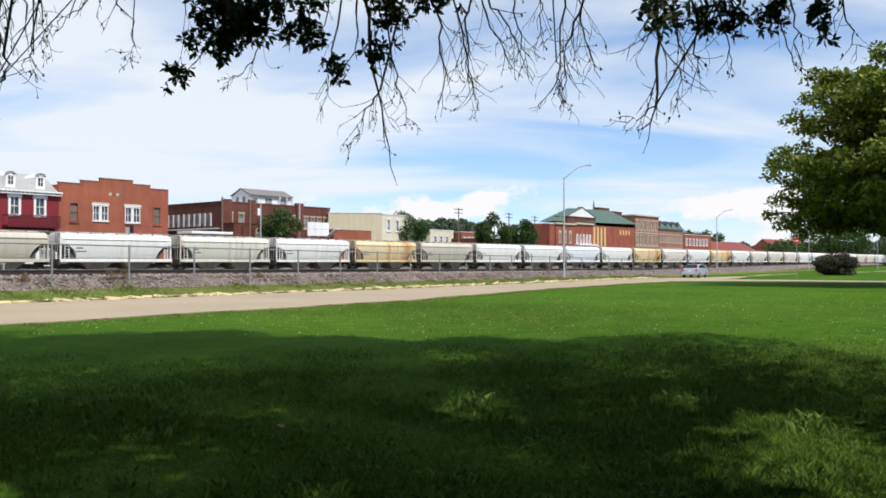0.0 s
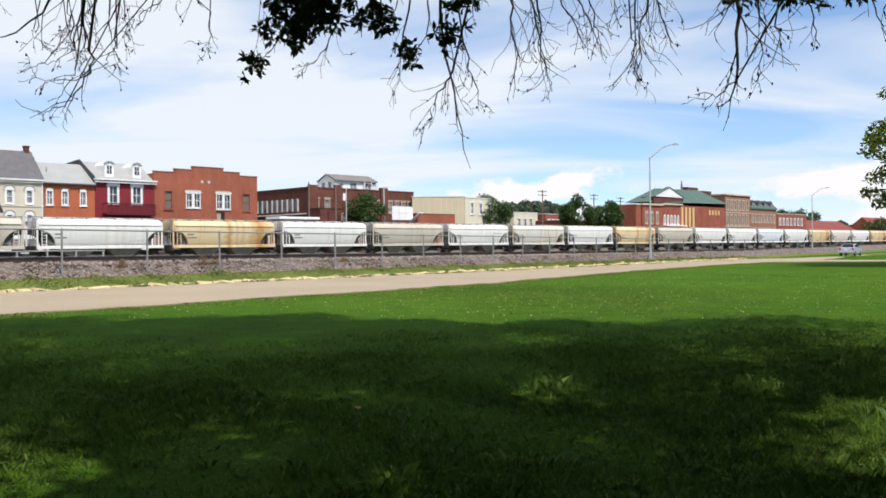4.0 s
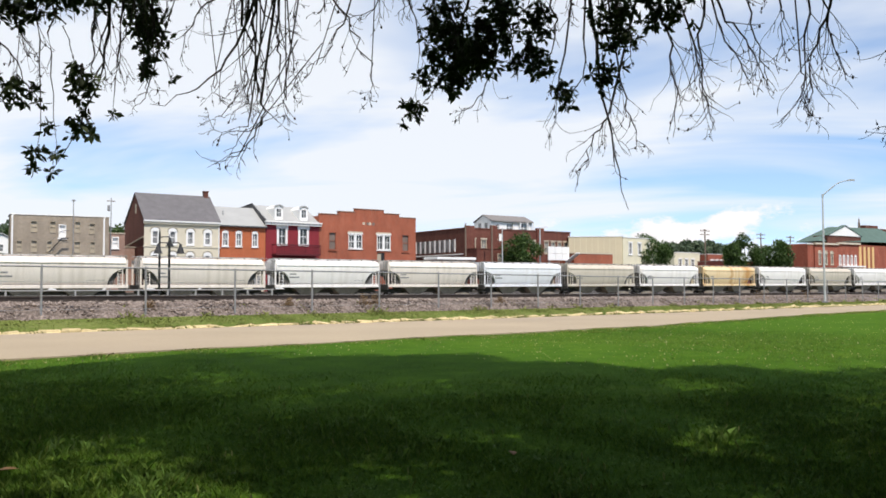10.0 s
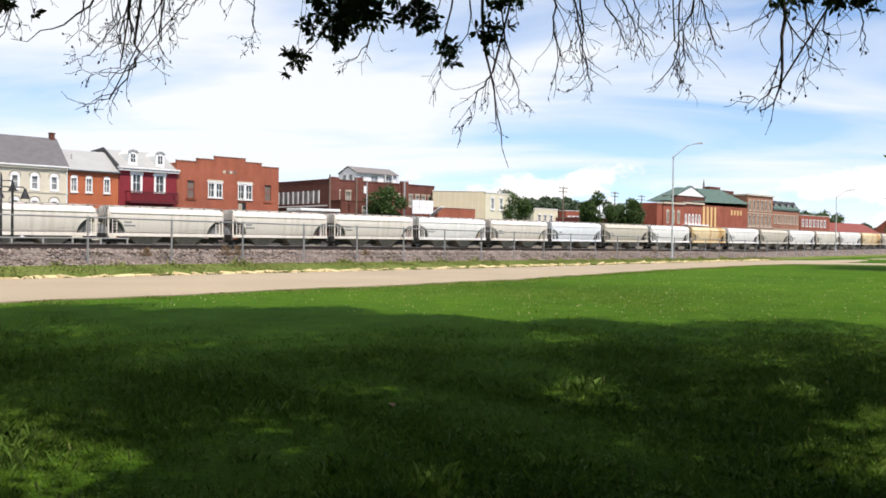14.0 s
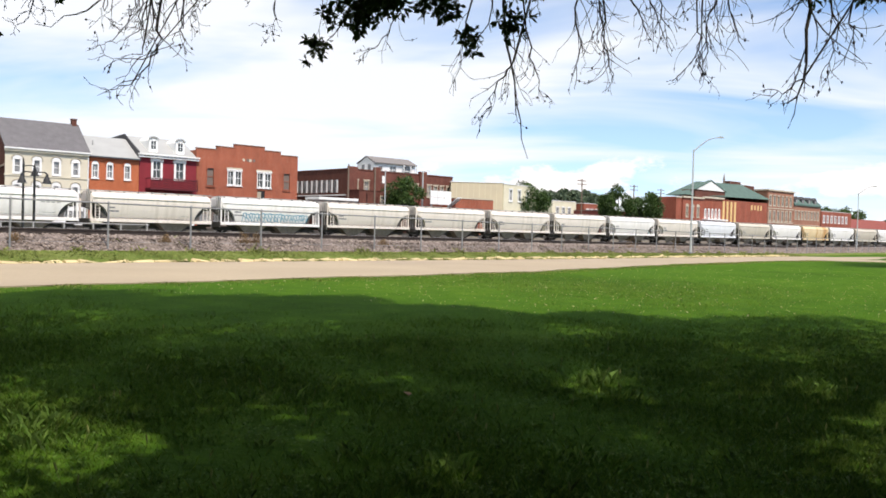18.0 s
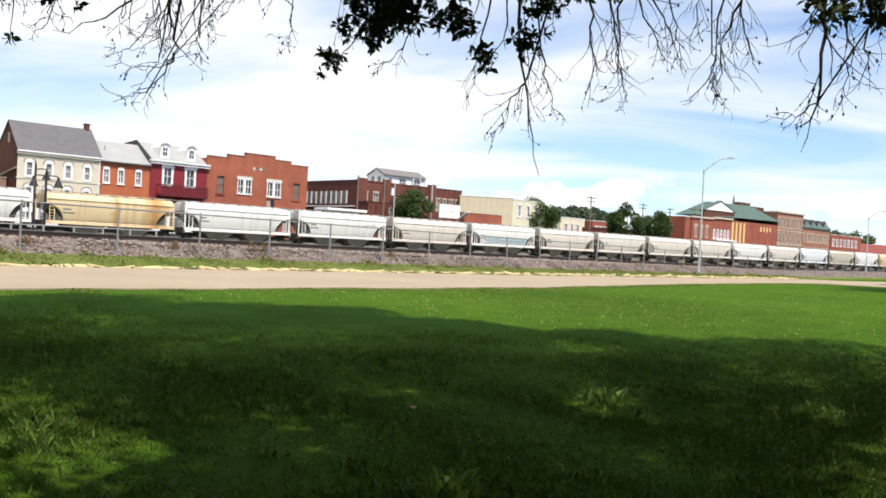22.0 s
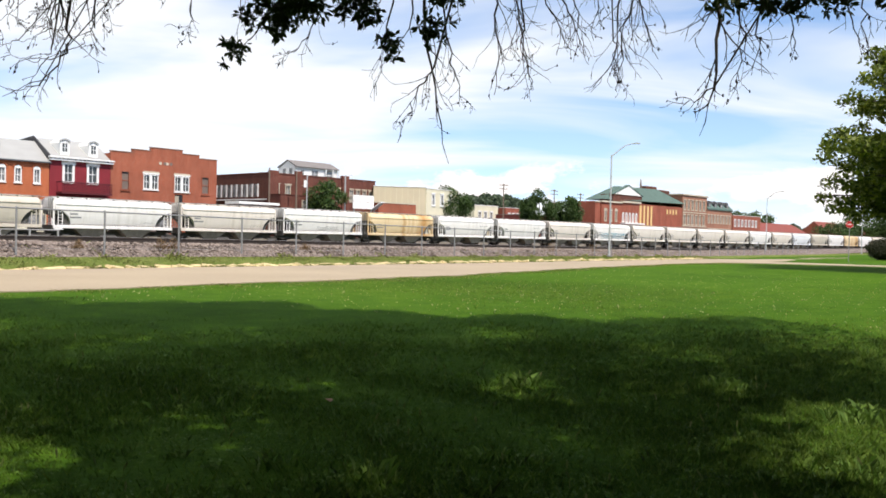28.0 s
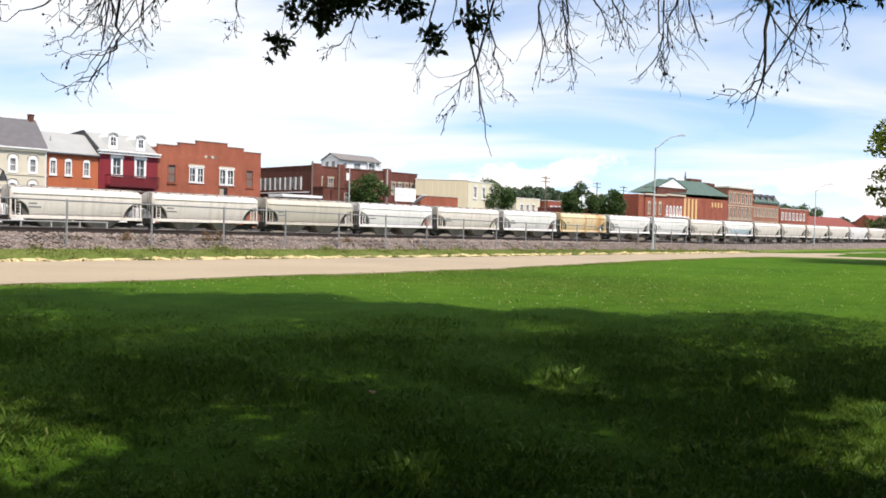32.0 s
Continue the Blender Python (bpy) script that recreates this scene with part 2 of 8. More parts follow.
def leaf_material(name, c1, c2, through=0.35, rough=0.5):
    """Leaves: colour by leaf, light passing through the blade."""
    m = bpy.data.materials.new(name)
    m.use_nodes = True
    n, l = m.node_tree.nodes, m.node_tree.links
    b, out = n["Principled BSDF"], n["Material Output"]
    b.inputs["Roughness"].default_value, b.inputs["Specular IOR Level"].default_value = rough, 0.3
    g = n.new("ShaderNodeNewGeometry")
    mx = n.new("ShaderNodeMix"); mx.data_type = "RGBA"
    mx.inputs["A"].default_value, mx.inputs["B"].default_value = (*c1, 1), (*c2, 1)
    l.new(g.outputs["Random Per Island"], mx.inputs["Factor"])
    l.new(mx.outputs["Result"], b.inputs["Base Color"])
    tr = n.new("ShaderNodeBsdfTranslucent")
    l.new(mx.outputs["Result"], tr.inputs["Color"])
    ms = n.new("ShaderNodeMixShader")
    ms.inputs[0].default_value = through
    l.new(b.outputs[0], ms.inputs[1]); l.new(tr.outputs[0], ms.inputs[2]); l.new(ms.outputs[0], out.inputs["Surface"])
    return m


def ground_material(name, layers, scale_big=0.12, bump=0.4, rough=0.95):
    """Lawn seen from above: patches, mown tufts and dry spots at three scales."""
    m = bpy.data.materials.new(name)
    m.use_nodes = True
    n, l = m.node_tree.nodes, m.node_tree.links
    b = n["Principled BSDF"]
    b.inputs["Roughness"].default_value, b.inputs["Specular IOR Level"].default_value = rough, 0.03
    t = n.new("ShaderNodeTexCoord")
    fac = []
    for sc, det in ((scale_big, 5), (scale_big * 14, 4), (scale_big * 150, 3)):
        z = n.new("ShaderNodeTexNoise")
        z.inputs["Scale"].default_value, z.inputs["Detail"].default_value = sc, det
        l.new(t.outputs["Object"], z.inputs["Vector"])
        fac.append(z.outputs["Fac"])
    a1 = n.new("ShaderNodeMath"); a1.operation = "ADD"
    a2 = n.new("ShaderNodeMath"); a2.operation = "ADD"
    l.new(fac[0], a1.inputs[0]); l.new(fac[1], a1.inputs[1]); l.new(a1.outputs[0], a2.inputs[0]); l.new(fac[2], a2.inputs[1])
    r = n.new("ShaderNodeMapRange")
    r.inputs["From Min"].default_value, r.inputs["From Max"].default_value = 1.05, 1.95
    l.new(a2.outputs[0], r.inputs["Value"])
    ramp = n.new("ShaderNodeValToRGB")
    e = ramp.color_ramp.elements
    e[0].color, e[1].color = (*layers[0], 1), (*layers[-1], 1)
    for i, c in enumerate(layers[1:-1]):
        q = e.new((i + 1) / (len(layers) - 1))
        q.color = (*c, 1)
    l.new(r.outputs[0], ramp.inputs[0]); l.new(ramp.outputs[0], b.inputs["Base Color"])
    bp = n.new("ShaderNodeBump")
    bp.inputs["Strength"].default_value, bp.inputs["Distance"].default_value = bump, 0.04
    l.new(fac[2], bp.inputs["Height"]); l.new(bp.outputs[0], b.inputs["Normal"])
    return m


def stone_bed_material(name, c1, c2, c3, scale=16.0):
    """Crushed stone: each cell a stone of its own tone."""
    m = bpy.data.materials.new(name)
    m.use_nodes = True
    n, l = m.node_tree.nodes, m.node_tree.links
    b = n["Principled BSDF"]
    b.inputs["Roughness"].default_value, b.inputs["Specular IOR Level"].default_value = 0.95, 0.2
    t = n.new("ShaderNodeTexCoord")
    v = n.new("ShaderNodeTexVoronoi")
    v.inputs["Scale"].default_value = scale
    l.new(t.outputs["Object"], v.inputs["Vector"])
    s = n.new("ShaderNodeSeparateColor")
    l.new(v.outputs["Color"], s.inputs[0])
    ramp = n.new("ShaderNodeValToRGB")
    e = ramp.color_ramp.elements
    e[0].color, e[1].color = (*c1, 1), (*c3, 1)
    q = e.new(0.55); q.color = (*c2, 1)
    l.new(s.outputs[0], ramp.inputs[0])
    z = n.new("ShaderNodeTexNoise")
    z.inputs["Scale"].default_value, z.inputs["Detail"].default_value = 0.9, 5
    l.new(t.outputs["Object"], z.inputs["Vector"])
    r = n.new("ShaderNodeMapRange")
    for k, val in (("From Min", 0.3), ("From Max", 0.7), ("To Min", 0.72), ("To Max", 1.25)):
        r.inputs[k].default_value = val
    l.new(z.outputs["Fac"], r.inputs["Value"])
    vm = n.new("ShaderNodeVectorMath"); vm.operation = "SCALE"
    l.new(ramp.outputs[0], vm.inputs[0]); l.new(r.outputs[0], vm.inputs["Scale"]); l.new(vm.outputs[0], b.inputs["Base Color"])
    bp = n.new("ShaderNodeBump")
    bp.inputs["Strength"].default_value, bp.inputs["Distance"].default_value = 0.9, 0.05
    l.new(v.outputs["Distance"], bp.inputs["Height"]); l.new(bp.outputs[0], b.inputs["Normal"])
    return m


GRASS = ground_material("lawn", [(0.023, 0.060, 0.0035), (0.037, 0.093, 0.006), (0.055, 0.120, 0.008), (0.094, 0.150, 0.019)])
BLADE = leaf_material("grass_blade", (0.038, 0.096, 0.007), (0.130, 0.205, 0.026), 0.32, 0.8)
VERGE = ground_material("verge_grass", [(0.06, 0.10, 0.018), (0.10, 0.14, 0.03), (0.15, 0.18, 0.05), (0.20, 0.20, 0.08)], 0.4)
ROAD = material("road_surface", (0.325, 0.264, 0.180), 0.93, 0.09, 0.25, 14, 0.2, dirt=(0.26, 0.21, 0.16), dirt_amt=0.35)
CURB = material("curb_stone", (0.54, 0.44, 0.235), 0.9, 0.3, 1.2, 18, 0.4, per=0.15)
BALLAST = stone_bed_material("ballast", (0.095, 0.075, 0.064), (0.175, 0.141, 0.121), (0.28, 0.232, 0.2), 14.0)
STEEL = material("rail_steel", (0.042, 0.032, 0.027), 0.8, 0.2, 2, 30, 0.1)
TIE = material("tie_wood", (0.06, 0.048, 0.04), 0.95, 0.25, 2, 20, 0.4)
GALV = material("galvanised_steel", (0.24, 0.245, 0.25), 0.6, 0.1, 2, 25, 0.05, metal=0.2)
LAMP_GREY = material("lamp_paint", (0.40, 0.43, 0.44), 0.6, 0.06, 1, 20, 0.03)
BLACK = material("black_paint", (0.018, 0.018, 0.02), 0.5, 0.15, 3, 30, 0.05)
WHITE = material("white_paint", (0.78, 0.78, 0.76), 0.6, 0.05, 2, 30, 0.05)
GLASS_DARK = material("dark_window_glass", (0.045, 0.05, 0.05), 0.1, 0.4, 0.7, 1.5, 0.0, spec=0.6)
GLASS = material("window_glass", (0.19, 0.195, 0.195), 0.1, 0.5, 0.7, 1.5, 0.0, spec=0.6)
DARK = material("dark_opening", (0.02, 0.02, 0.022), 0.7, 0.2, 2, 20, 0.0)
BRICK_RED = brick_material("brick_red", (0.29, 0.078, 0.043), (0.345, 0.10, 0.054), (0.31, 0.135, 0.09))
BRICK_DARK = brick_material("brick_dark", (0.095, 0.034, 0.024), (0.13, 0.046, 0.033), (0.12, 0.065, 0.05))
BRICK_MID = brick_material("brick_mid", (0.115, 0.036, 0.027), (0.15, 0.05, 0.036), (0.15, 0.075, 0.055), dirt=0.35)
BRICK_BROWN = brick_material("brick_brown", (0.27, 0.15, 0.11), (0.33, 0.20, 0.15), (0.34, 0.27, 0.22))
BRICK_TAN = brick_material("brick_tan", (0.25, 0.21, 0.16), (0.31, 0.26, 0.20), (0.32, 0.28, 0.23))
BRICK_ORANGE = brick_material("brick_orange", (0.40, 0.105, 0.045), (0.45, 0.13, 0.055), (0.44, 0.16, 0.08), dirt=0.15)
BRICK_DEPOT = brick_material("brick_depot", (0.255, 0.066, 0.040), (0.305, 0.085, 0.050), (0.30, 0.125, 0.085))
BRICK_PALE = brick_material("brick_pale", (0.29, 0.125, 0.078), (0.34, 0.15, 0.095), (0.34, 0.21, 0.15))
MAROON = material("maroon_paint", (0.21, 0.018, 0.026), 0.75, 0.12, 0.8, 15, 0.08)
MAROON_DARK = material("dark_maroon_paint", (0.10, 0.012, 0.017), 0.75, 0.12, 0.8, 15, 0.08)
# darker cream for the hood rings: the moulding's shadow put into the colour
CREAM_RING_SHADE = material("cream_ring_shade", (0.42, 0.38, 0.29), 0.9, 0.08, 0.7, 12, 0.1)
CREAM = material("cream_stucco", (0.60, 0.555, 0.435), 0.9, 0.06, 0.7, 12, 0.1)
TAN_PANEL = material("tan_metal_panel", (0.56, 0.49, 0.34), 0.6, 0.05, 0.5, 10, 0.05)
PALE_PANEL = material("pale_panel", (0.66, 0.62, 0.46), 0.7, 0.08, 0.5, 10, 0.05)
SHINGLE = material("grey_shingle", (0.125, 0.12, 0.125), 0.9, 0.12, 1.2, 9, 0.3)
METAL_ROOF = material("light_metal_roof", (0.33, 0.335, 0.325), 0.5, 0.06, 0.6, 8, 0.05)
GREEN_ROOF = material("green_roof", (0.075, 0.125, 0.105), 0.8, 0.12, 0.8, 9, 0.1)
RED_ROOF = material("red_roof", (0.205, 0.05, 0.036), 0.8, 0.12, 0.6, 9, 0.1)
DARK_ROOF = material("dark_roof", (0.06, 0.06, 0.065), 0.85, 0.15, 1, 9, 0.2)
SOLAR = material("solar_panel", (0.02, 0.025, 0.045), 0.25, 0.1, 1, 9, 0.0, spec=0.6)
STONE_TRIM = material("stone_trim", (0.52, 0.46, 0.36), 0.9, 0.12, 1, 14, 0.2)
YELLOW_TRIM = material("yellow_trim", (0.66, 0.45, 0.20), 0.7, 0.06, 1, 14, 0.1)
WOOD_POLE = material("pole_wood", (0.17, 0.13, 0.10), 0.95, 0.2, 1, 12, 0.3)
BARK = material("bark", (0.055, 0.045, 0.036), 0.95, 0.3, 3, 25, 0.5)
SIGN_RED = material("sign_red", (0.55, 0.03, 0.03), 0.5, 0.05, 1, 9, 0.0)
CAR_GLASS = material("car_glass", (0.02, 0.022, 0.028), 0.12, 0.05, 1, 9, 0.0, spec=0.3)
SILVER = material("silver_car_paint", (0.40, 0.43, 0.50), 0.28, 0.04, 1, 9, 0.0, metal=0.25)
RUBBER = material("rubber", (0.02, 0.02, 0.02), 0.85, 0.1, 3, 20, 0.1)
TAIL = material("tail_lamp", (0.45, 0.02, 0.02), 0.3, 0.05, 1, 9, 0.0)
LEAF_NEAR = leaf_material("oak_leaf", (0.022, 0.038, 0.010), (0.05, 0.075, 0.018), 0.08, 0.6)
LEAF_PARK = leaf_material("park_tree_leaf", (0.032, 0.062, 0.008), (0.205, 0.25, 0.026), 0.3)
LEAF_STREET = leaf_material("street_tree_leaf", (0.022, 0.052, 0.012), (0.075, 0.13, 0.028), 0.3)
# paled and greyed leaf tone: distance haze put into the colour
LEAF_HILL_HAZED = leaf_material("hazed_hill_leaf", (0.05, 0.078, 0.048), (0.10, 0.135, 0.075), 0.3)
LEAF_BUSH = leaf_material("bush_leaf", (0.022, 0.025, 0.013), (0.062, 0.062, 0.027), 0.1)
WEED = leaf_material("weed", (0.13, 0.18, 0.03), (0.27, 0.29, 0.085), 0.25, 0.85)


# ---- building blocks ----
def box(bm, x0, x1, y0, y1, z0, z1, bev=0.0):
    v = [bm.verts.new(p) for p in ((x0, y0, z0), (x1, y0, z0), (x1, y1, z0), (x0, y1, z0), (x0, y0, z1), (x1, y0, z1), (x1, y1, z1), (x0, y1, z1))]
    f = [bm.faces.new([v[i] for i in q]) for q in ((3, 2, 1, 0), (4, 5, 6, 7), (0, 1, 5, 4), (1, 2, 6, 5), (2, 3, 7, 6), (3, 0, 4, 7))]
    if bev:
        bmesh.ops.bevel(bm, geom=list({e for q in f for e in q.edges}), offset=bev, segments=1, affect="EDGES")
    return bm


def prism(bm, outline, axis, a, b):
    """A flat outline of (u, v) pushed from a to b along an axis: 'x' makes (a, u, v), 'y' (u, a, v), 'z' (u, v, a)."""
    put = {"x": lambda q, h: (h, q[0], q[1]), "y": lambda q, h: (q[0], h, q[1]), "z": lambda q, h: (q[0], q[1], h)}[axis]
    lo, hi = [bm.verts.new(put(q, a)) for q in outline], [bm.verts.new(put(q, b)) for q in outline]
    bm.faces.new(lo), bm.faces.new(hi[::-1])
    k = len(outline)
    for i in range(k):
        bm.faces.new((lo[i], hi[i], hi[(i + 1) % k], lo[(i + 1) % k]))
    bmesh.ops.recalc_face_normals(bm, faces=bm.faces)
    return bm


def tube(bm, pts, radii, n=6, caps=True):
    """A round bar along points, with a radius at each."""
    rings = []
    pts = [Vector(p) for p in pts]
    for i, p in enumerate(pts):
        way = (pts[min(i + 1, len(pts) - 1)] - pts[max(i - 1, 0)]).normalized()
        side = way.cross(Vector((0, 0, 1)) if abs(way.z) < 0.95 else Vector((1, 0, 0))).normalized()
        up = side.cross(way)
        rings.append([bm.verts.new(p + radii[i] * (math.cos(a) * side + math.sin(a) * up)) for a in (math.tau * k / n for k in range(n))])
    for r, q in zip(rings, rings[1:]):
        for k in range(n):
            bm.faces.new((r[k], r[(k + 1) % n], q[(k + 1) % n], q[k]))
    if caps:
        bm.faces.new(rings[0][::-1]), bm.faces.new(rings[-1])
    return bm


def mesh_of(name, bm, mats):
    me = bpy.data.meshes.new(name)
    bmesh.ops.recalc_face_normals(bm, faces=bm.faces) if len(bm.faces) < 4000 else None
    bm.to_mesh(me)
    bm.free()
    for m in mats if isinstance(mats, (list, tuple)) else (mats,):
        me.materials.append(m)
    return me


def part(name, bm, mat, parent=None, label="", at=None):
    ob = new(name, bm if isinstance(bm, bpy.types.Mesh) else mesh_of(name, bm, mat))
    ob.parent = parent
    if at is not None:
        ob.matrix_basis = at
    return tagged(ob, label)


def thing(name, m, label, category, group="", kind=""):
    ob = new(name)
    ob.matrix_basis = m
    ob.empty_display_size = 0.3
    return tagged(ob, label, category, group, kind)


def raw_mesh(name, verts, faces, mats):
    """A mesh from arrays of vertices and of quads or triangles."""
    me = bpy.data.meshes.new(name)
    verts, faces = np.asarray(verts, dtype=np.float32), np.asarray(faces, dtype=np.int32)
    me.vertices.add(len(verts)); me.vertices.foreach_set("co", verts.ravel())
    k = faces.shape[1]
    me.loops.add(faces.size); me.loops.foreach_set("vertex_index", faces.ravel())
    me.polygons.add(len(faces))
    me.polygons.foreach_set("loop_start", np.arange(0, faces.size, k, dtype=np.int32))
    me.update(calc_edges=True)
    for m in mats if isinstance(mats, (list, tuple)) else (mats,):
        me.materials.append(m)
    return me


def sward(name, v, mat, rng, lean=0.5):
    """A mesh of four-cornered grass blades that share the light of the sward: the face of each lies towards the park's standpoint, its normal leans about the upright."""
    v = np.asarray(v, dtype=np.float64).reshape(-1, 4, 3)
    mid = v.mean(1)
    nrm = np.cross(v[:, 1] - v[:, 0], v[:, 3] - v[:, 0])
    turn = np.einsum("ij,ij->i", nrm, np.array((0, 0, 1.25)) - mid) < 0
    v[turn] = v[turn][:, ::-1]
    k = len(v)
    me = raw_mesh(name, v.reshape(-1, 3), np.arange(4 * k).reshape(k, 4), mat)
    nv = rng.normal(0, lean, (k, 3)) * np.array((1, 1, 0.2)) + np.array((0, 0, 1.0))
    nv /= np.linalg.norm(nv, axis=1)[:, None]
    me.polygons.foreach_set("use_smooth", [True] * k)
    me.normals_split_custom_set_from_vertices(np.repeat(nv, 4, axis=0).tolist())
    return me


def smooth(me):
    me.polygons.foreach_set("use_smooth", [True] * len(me.polygons))
    return me


def leaf_mesh(name, centres, size, rng, mat, flat=0.3, aspect=0.55, level=0.0):
    """One four-cornered, slightly folded leaf at each centre, turned at random; level spreads the blades towards the sky."""
    n = len(centres)
    c = np.asarray(centres)
    a = rng.normal(size=(n, 3)); a[:, 2] = a[:, 2] * (1 - 0.6 * min(level, 1)) - flat
    a /= np.linalg.norm(a, axis=1)[:, None]
    r = rng.normal(size=(n, 3)); r[:, 2] += 2.5 * level
    b = np.cross(a, r); b /= np.linalg.norm(b, axis=1)[:, None]
    nrm = np.cross(a, b)
    s = size * rng.uniform(0.65, 1.35, n)[:, None]
    v = np.stack([c, c + a * s * 0.5 + b * s * aspect * 0.5 + nrm * s * 0.06, c + a * s, c + a * s * 0.5 - b * s * aspect * 0.5 + nrm * s * 0.06], 1).reshape(-1, 3)
    return raw_mesh(name, v, np.arange(4 * n).reshape(n, 4), mat)


# the far line (train, street) runs 39.2 degrees right of ahead; the near line (park road, fence) 31 degrees
ST = pose(0, 0, 0, 0, 0, 90 - 39.2)
NT = pose(0, 0, 0, 0, 0, 90 - 31.0)


def far_at(s, d, z=0.0):
    return ST @ pose(s, d, z)


def near_at(s, e, z=0.0):
    return NT @ pose(s, e, z)


def fall(s):
    return -0.0055 * min(max(s, 0.0), 95.0)


def fall_np(s):
    return -0.0055 * np.clip(s, 0, 95)


# ---- ground, road, near track ----
def lerp_line(line, s):
    return float(np.interp(s, [p[0] for p in line], [p[1] for p in line]))


def ground_height(s, e):
    """Height of the ground in the near line's frame: the lawn falls gently, a verge rises to the ballast, the yard beyond lies lower."""
    f = fall_np(s)
    up = np.interp(e, [25.6, 26.2, 27.8, 33.5, 38.0, 60.0], [0.0, 0.12, 0.30, 0.25, -0.55, -0.75])
    return np.where(e < 60, f * np.interp(e, [33, 60], [1, 0]) + up, -0.75) + np.interp(s, [100, 140], [0, 1]) * np.interp(e, [25, 40], [0, 0.0])


def build_ground():
    ss = np.array([-2600, -900, -300, -120, *np.arange(-60, 150, 3.0), 170, 200, 260, 340, 500, 900, 2600])
    ee = np.array([-2600, -900, -300, -120, *np.arange(-60, 24, 3.0), 24, 25.2, 25.6, 25.9, 26.2, 26.9, 27.6, 29, 31, 33.5, 35, 38, 44, 52, 60, 75, 95, 130, 200, 400, 900, 2600])
    S, E = np.meshgrid(ss, ee, indexing="ij")
    Z = ground_height(S, E) + 0.025 * np.sin(S * 0.31 + 1.3) * np.cos(E * 0.27) * (E < 24) * (np.abs(S) < 140)
    v = np.stack([S, E, Z], -1).reshape(-1, 3)
    k = len(ee)
    i = np.arange(len(ss) - 1)[:, None] * k + np.arange(k - 1)[None, :]
    f = np.stack([i, i + k, i + k + 1, i + 1], -1).reshape(-1, 4)
    me = smooth(raw_mesh("ground", v, f, GRASS))
    ob = new("ground", me)
    ob.matrix_basis = NT
    return tagged(ob, "mown green park lawn falling gently to the tracks", "ground", kind="structure")


NEAR_EDGE = [(-90, 15.5), (-40, 16.0), (0, 16.4), (25, 16.8), (45, 19.4), (60, 20.6), (90, 20.6), (200, 20.0)]
FAR_EDGE = [(-90, 25.2), (0, 25.3), (30, 25.5), (60, 25.9), (100, 26.0), (200, 25.6)]


def strip(name, left, right, mat, lift, label, category, thick=0.06):
    """A paved band between two edge lines of (s, e) in the near frame, with its own thickness."""
    k = len(left)
    v, f = [], []
    for (a, b), (c, d) in zip(left, right):
        za, zc = float(ground_height(np.float64(a), np.float64(b))), float(ground_height(np.float64(c), np.float64(d)))
        v += [(a, b, za + lift), (c, d, zc + lift), (a, b, za + lift - thick), (c, d, zc + lift - thick)]
    for i in range(k - 1):
        p, q = 4 * i, 4 * i + 4
        f += [(p, q, q + 1, p + 1), (p + 2, q + 2, q, p), (p + 1, q + 1, q + 3, p + 3)]
    me = raw_mesh(name, v, f, mat)
    me.polygons.foreach_set("use_smooth", [False] * len(me.polygons))
    ob = new(name, me)
    ob.matrix_basis = NT
    return tagged(ob, label, category, kind="structure")


def build_road():
    rng = np.random.default_rng(5)
    near, far = [], []
    for s in np.arange(-90, 108.1, 0.8):
        fade = max(0.0, (s - 88) / 20) ** 2
        near.append((s, lerp_line(NEAR_EDGE, s) + 0.14 * math.sin(s * 0.9) + rng.normal(0, 0.07) + 1.6 * fade))
        far.append((s, lerp_line(FAR_EDGE, s) + rng.normal(0, 0.05) - 2.6 * fade))
    for a, b, e, wide in ((112, 124, 22.9, 1.0), (118, 136, 24.6, 0.8), (128, 139, 22.3, 0.9), (150, 176, 17.0, 1.6), (176, 204, 14.2, 1.8)):
        q = np.linspace(a, b, 9)
        half = wide * np.sin(np.linspace(0.15, math.pi - 0.15, 9)) / 2
        strip("worn_track", list(zip(q, e - 0.09 * (q - a) - half)), list(zip(q, e - 0.09 * (q - a) + half)), ROAD, 0.02, "pale bare strip worn into the grass", "track")
    # the branch that turns off into the park
    bn, bf = [], []
    for i in range(21):
        a = radians(90 * i / 20)
        bn.append((69 + 10.5 * math.sin(a), 21.0 - 12 * (1 - math.cos(a))))
        bf.append((86.5, 21.5 - 12.5 * i / 20) if i else (92.0, 22.0))
    for e in (-10, -30, -60, -110):
        bn.append((79.5 + e * -0.02, e)); bf.append((85.2 + e * -0.02, e))
    strip("road", bn, bf, ROAD, 0.036, "pale branch road turning off across the lawn", "road")
    ss = [float(q) for q in np.arange(-90, 200.1, 3.0)]
    toe = [lerp_line(FAR_EDGE, q) + 0.3 for q in ss]
    strip("verge", list(zip(ss, toe)), [(q, max(26.2, e + 0.2)) for q, e in zip(ss, toe)], VERGE, 0.03, "rough grass verge at the kerb", "verge", 0.05)
    strip("verge", [(q, max(26.2, e + 0.2)) for q, e in zip(ss, toe)], [(q, 27.95) for q in ss], VERGE, 0.03, "rough grass verge rising to the ballast", "verge", 0.05)
    strip("road", near, far, ROAD, 0.03, "pale tan weathered park road beside the lawn", "road")


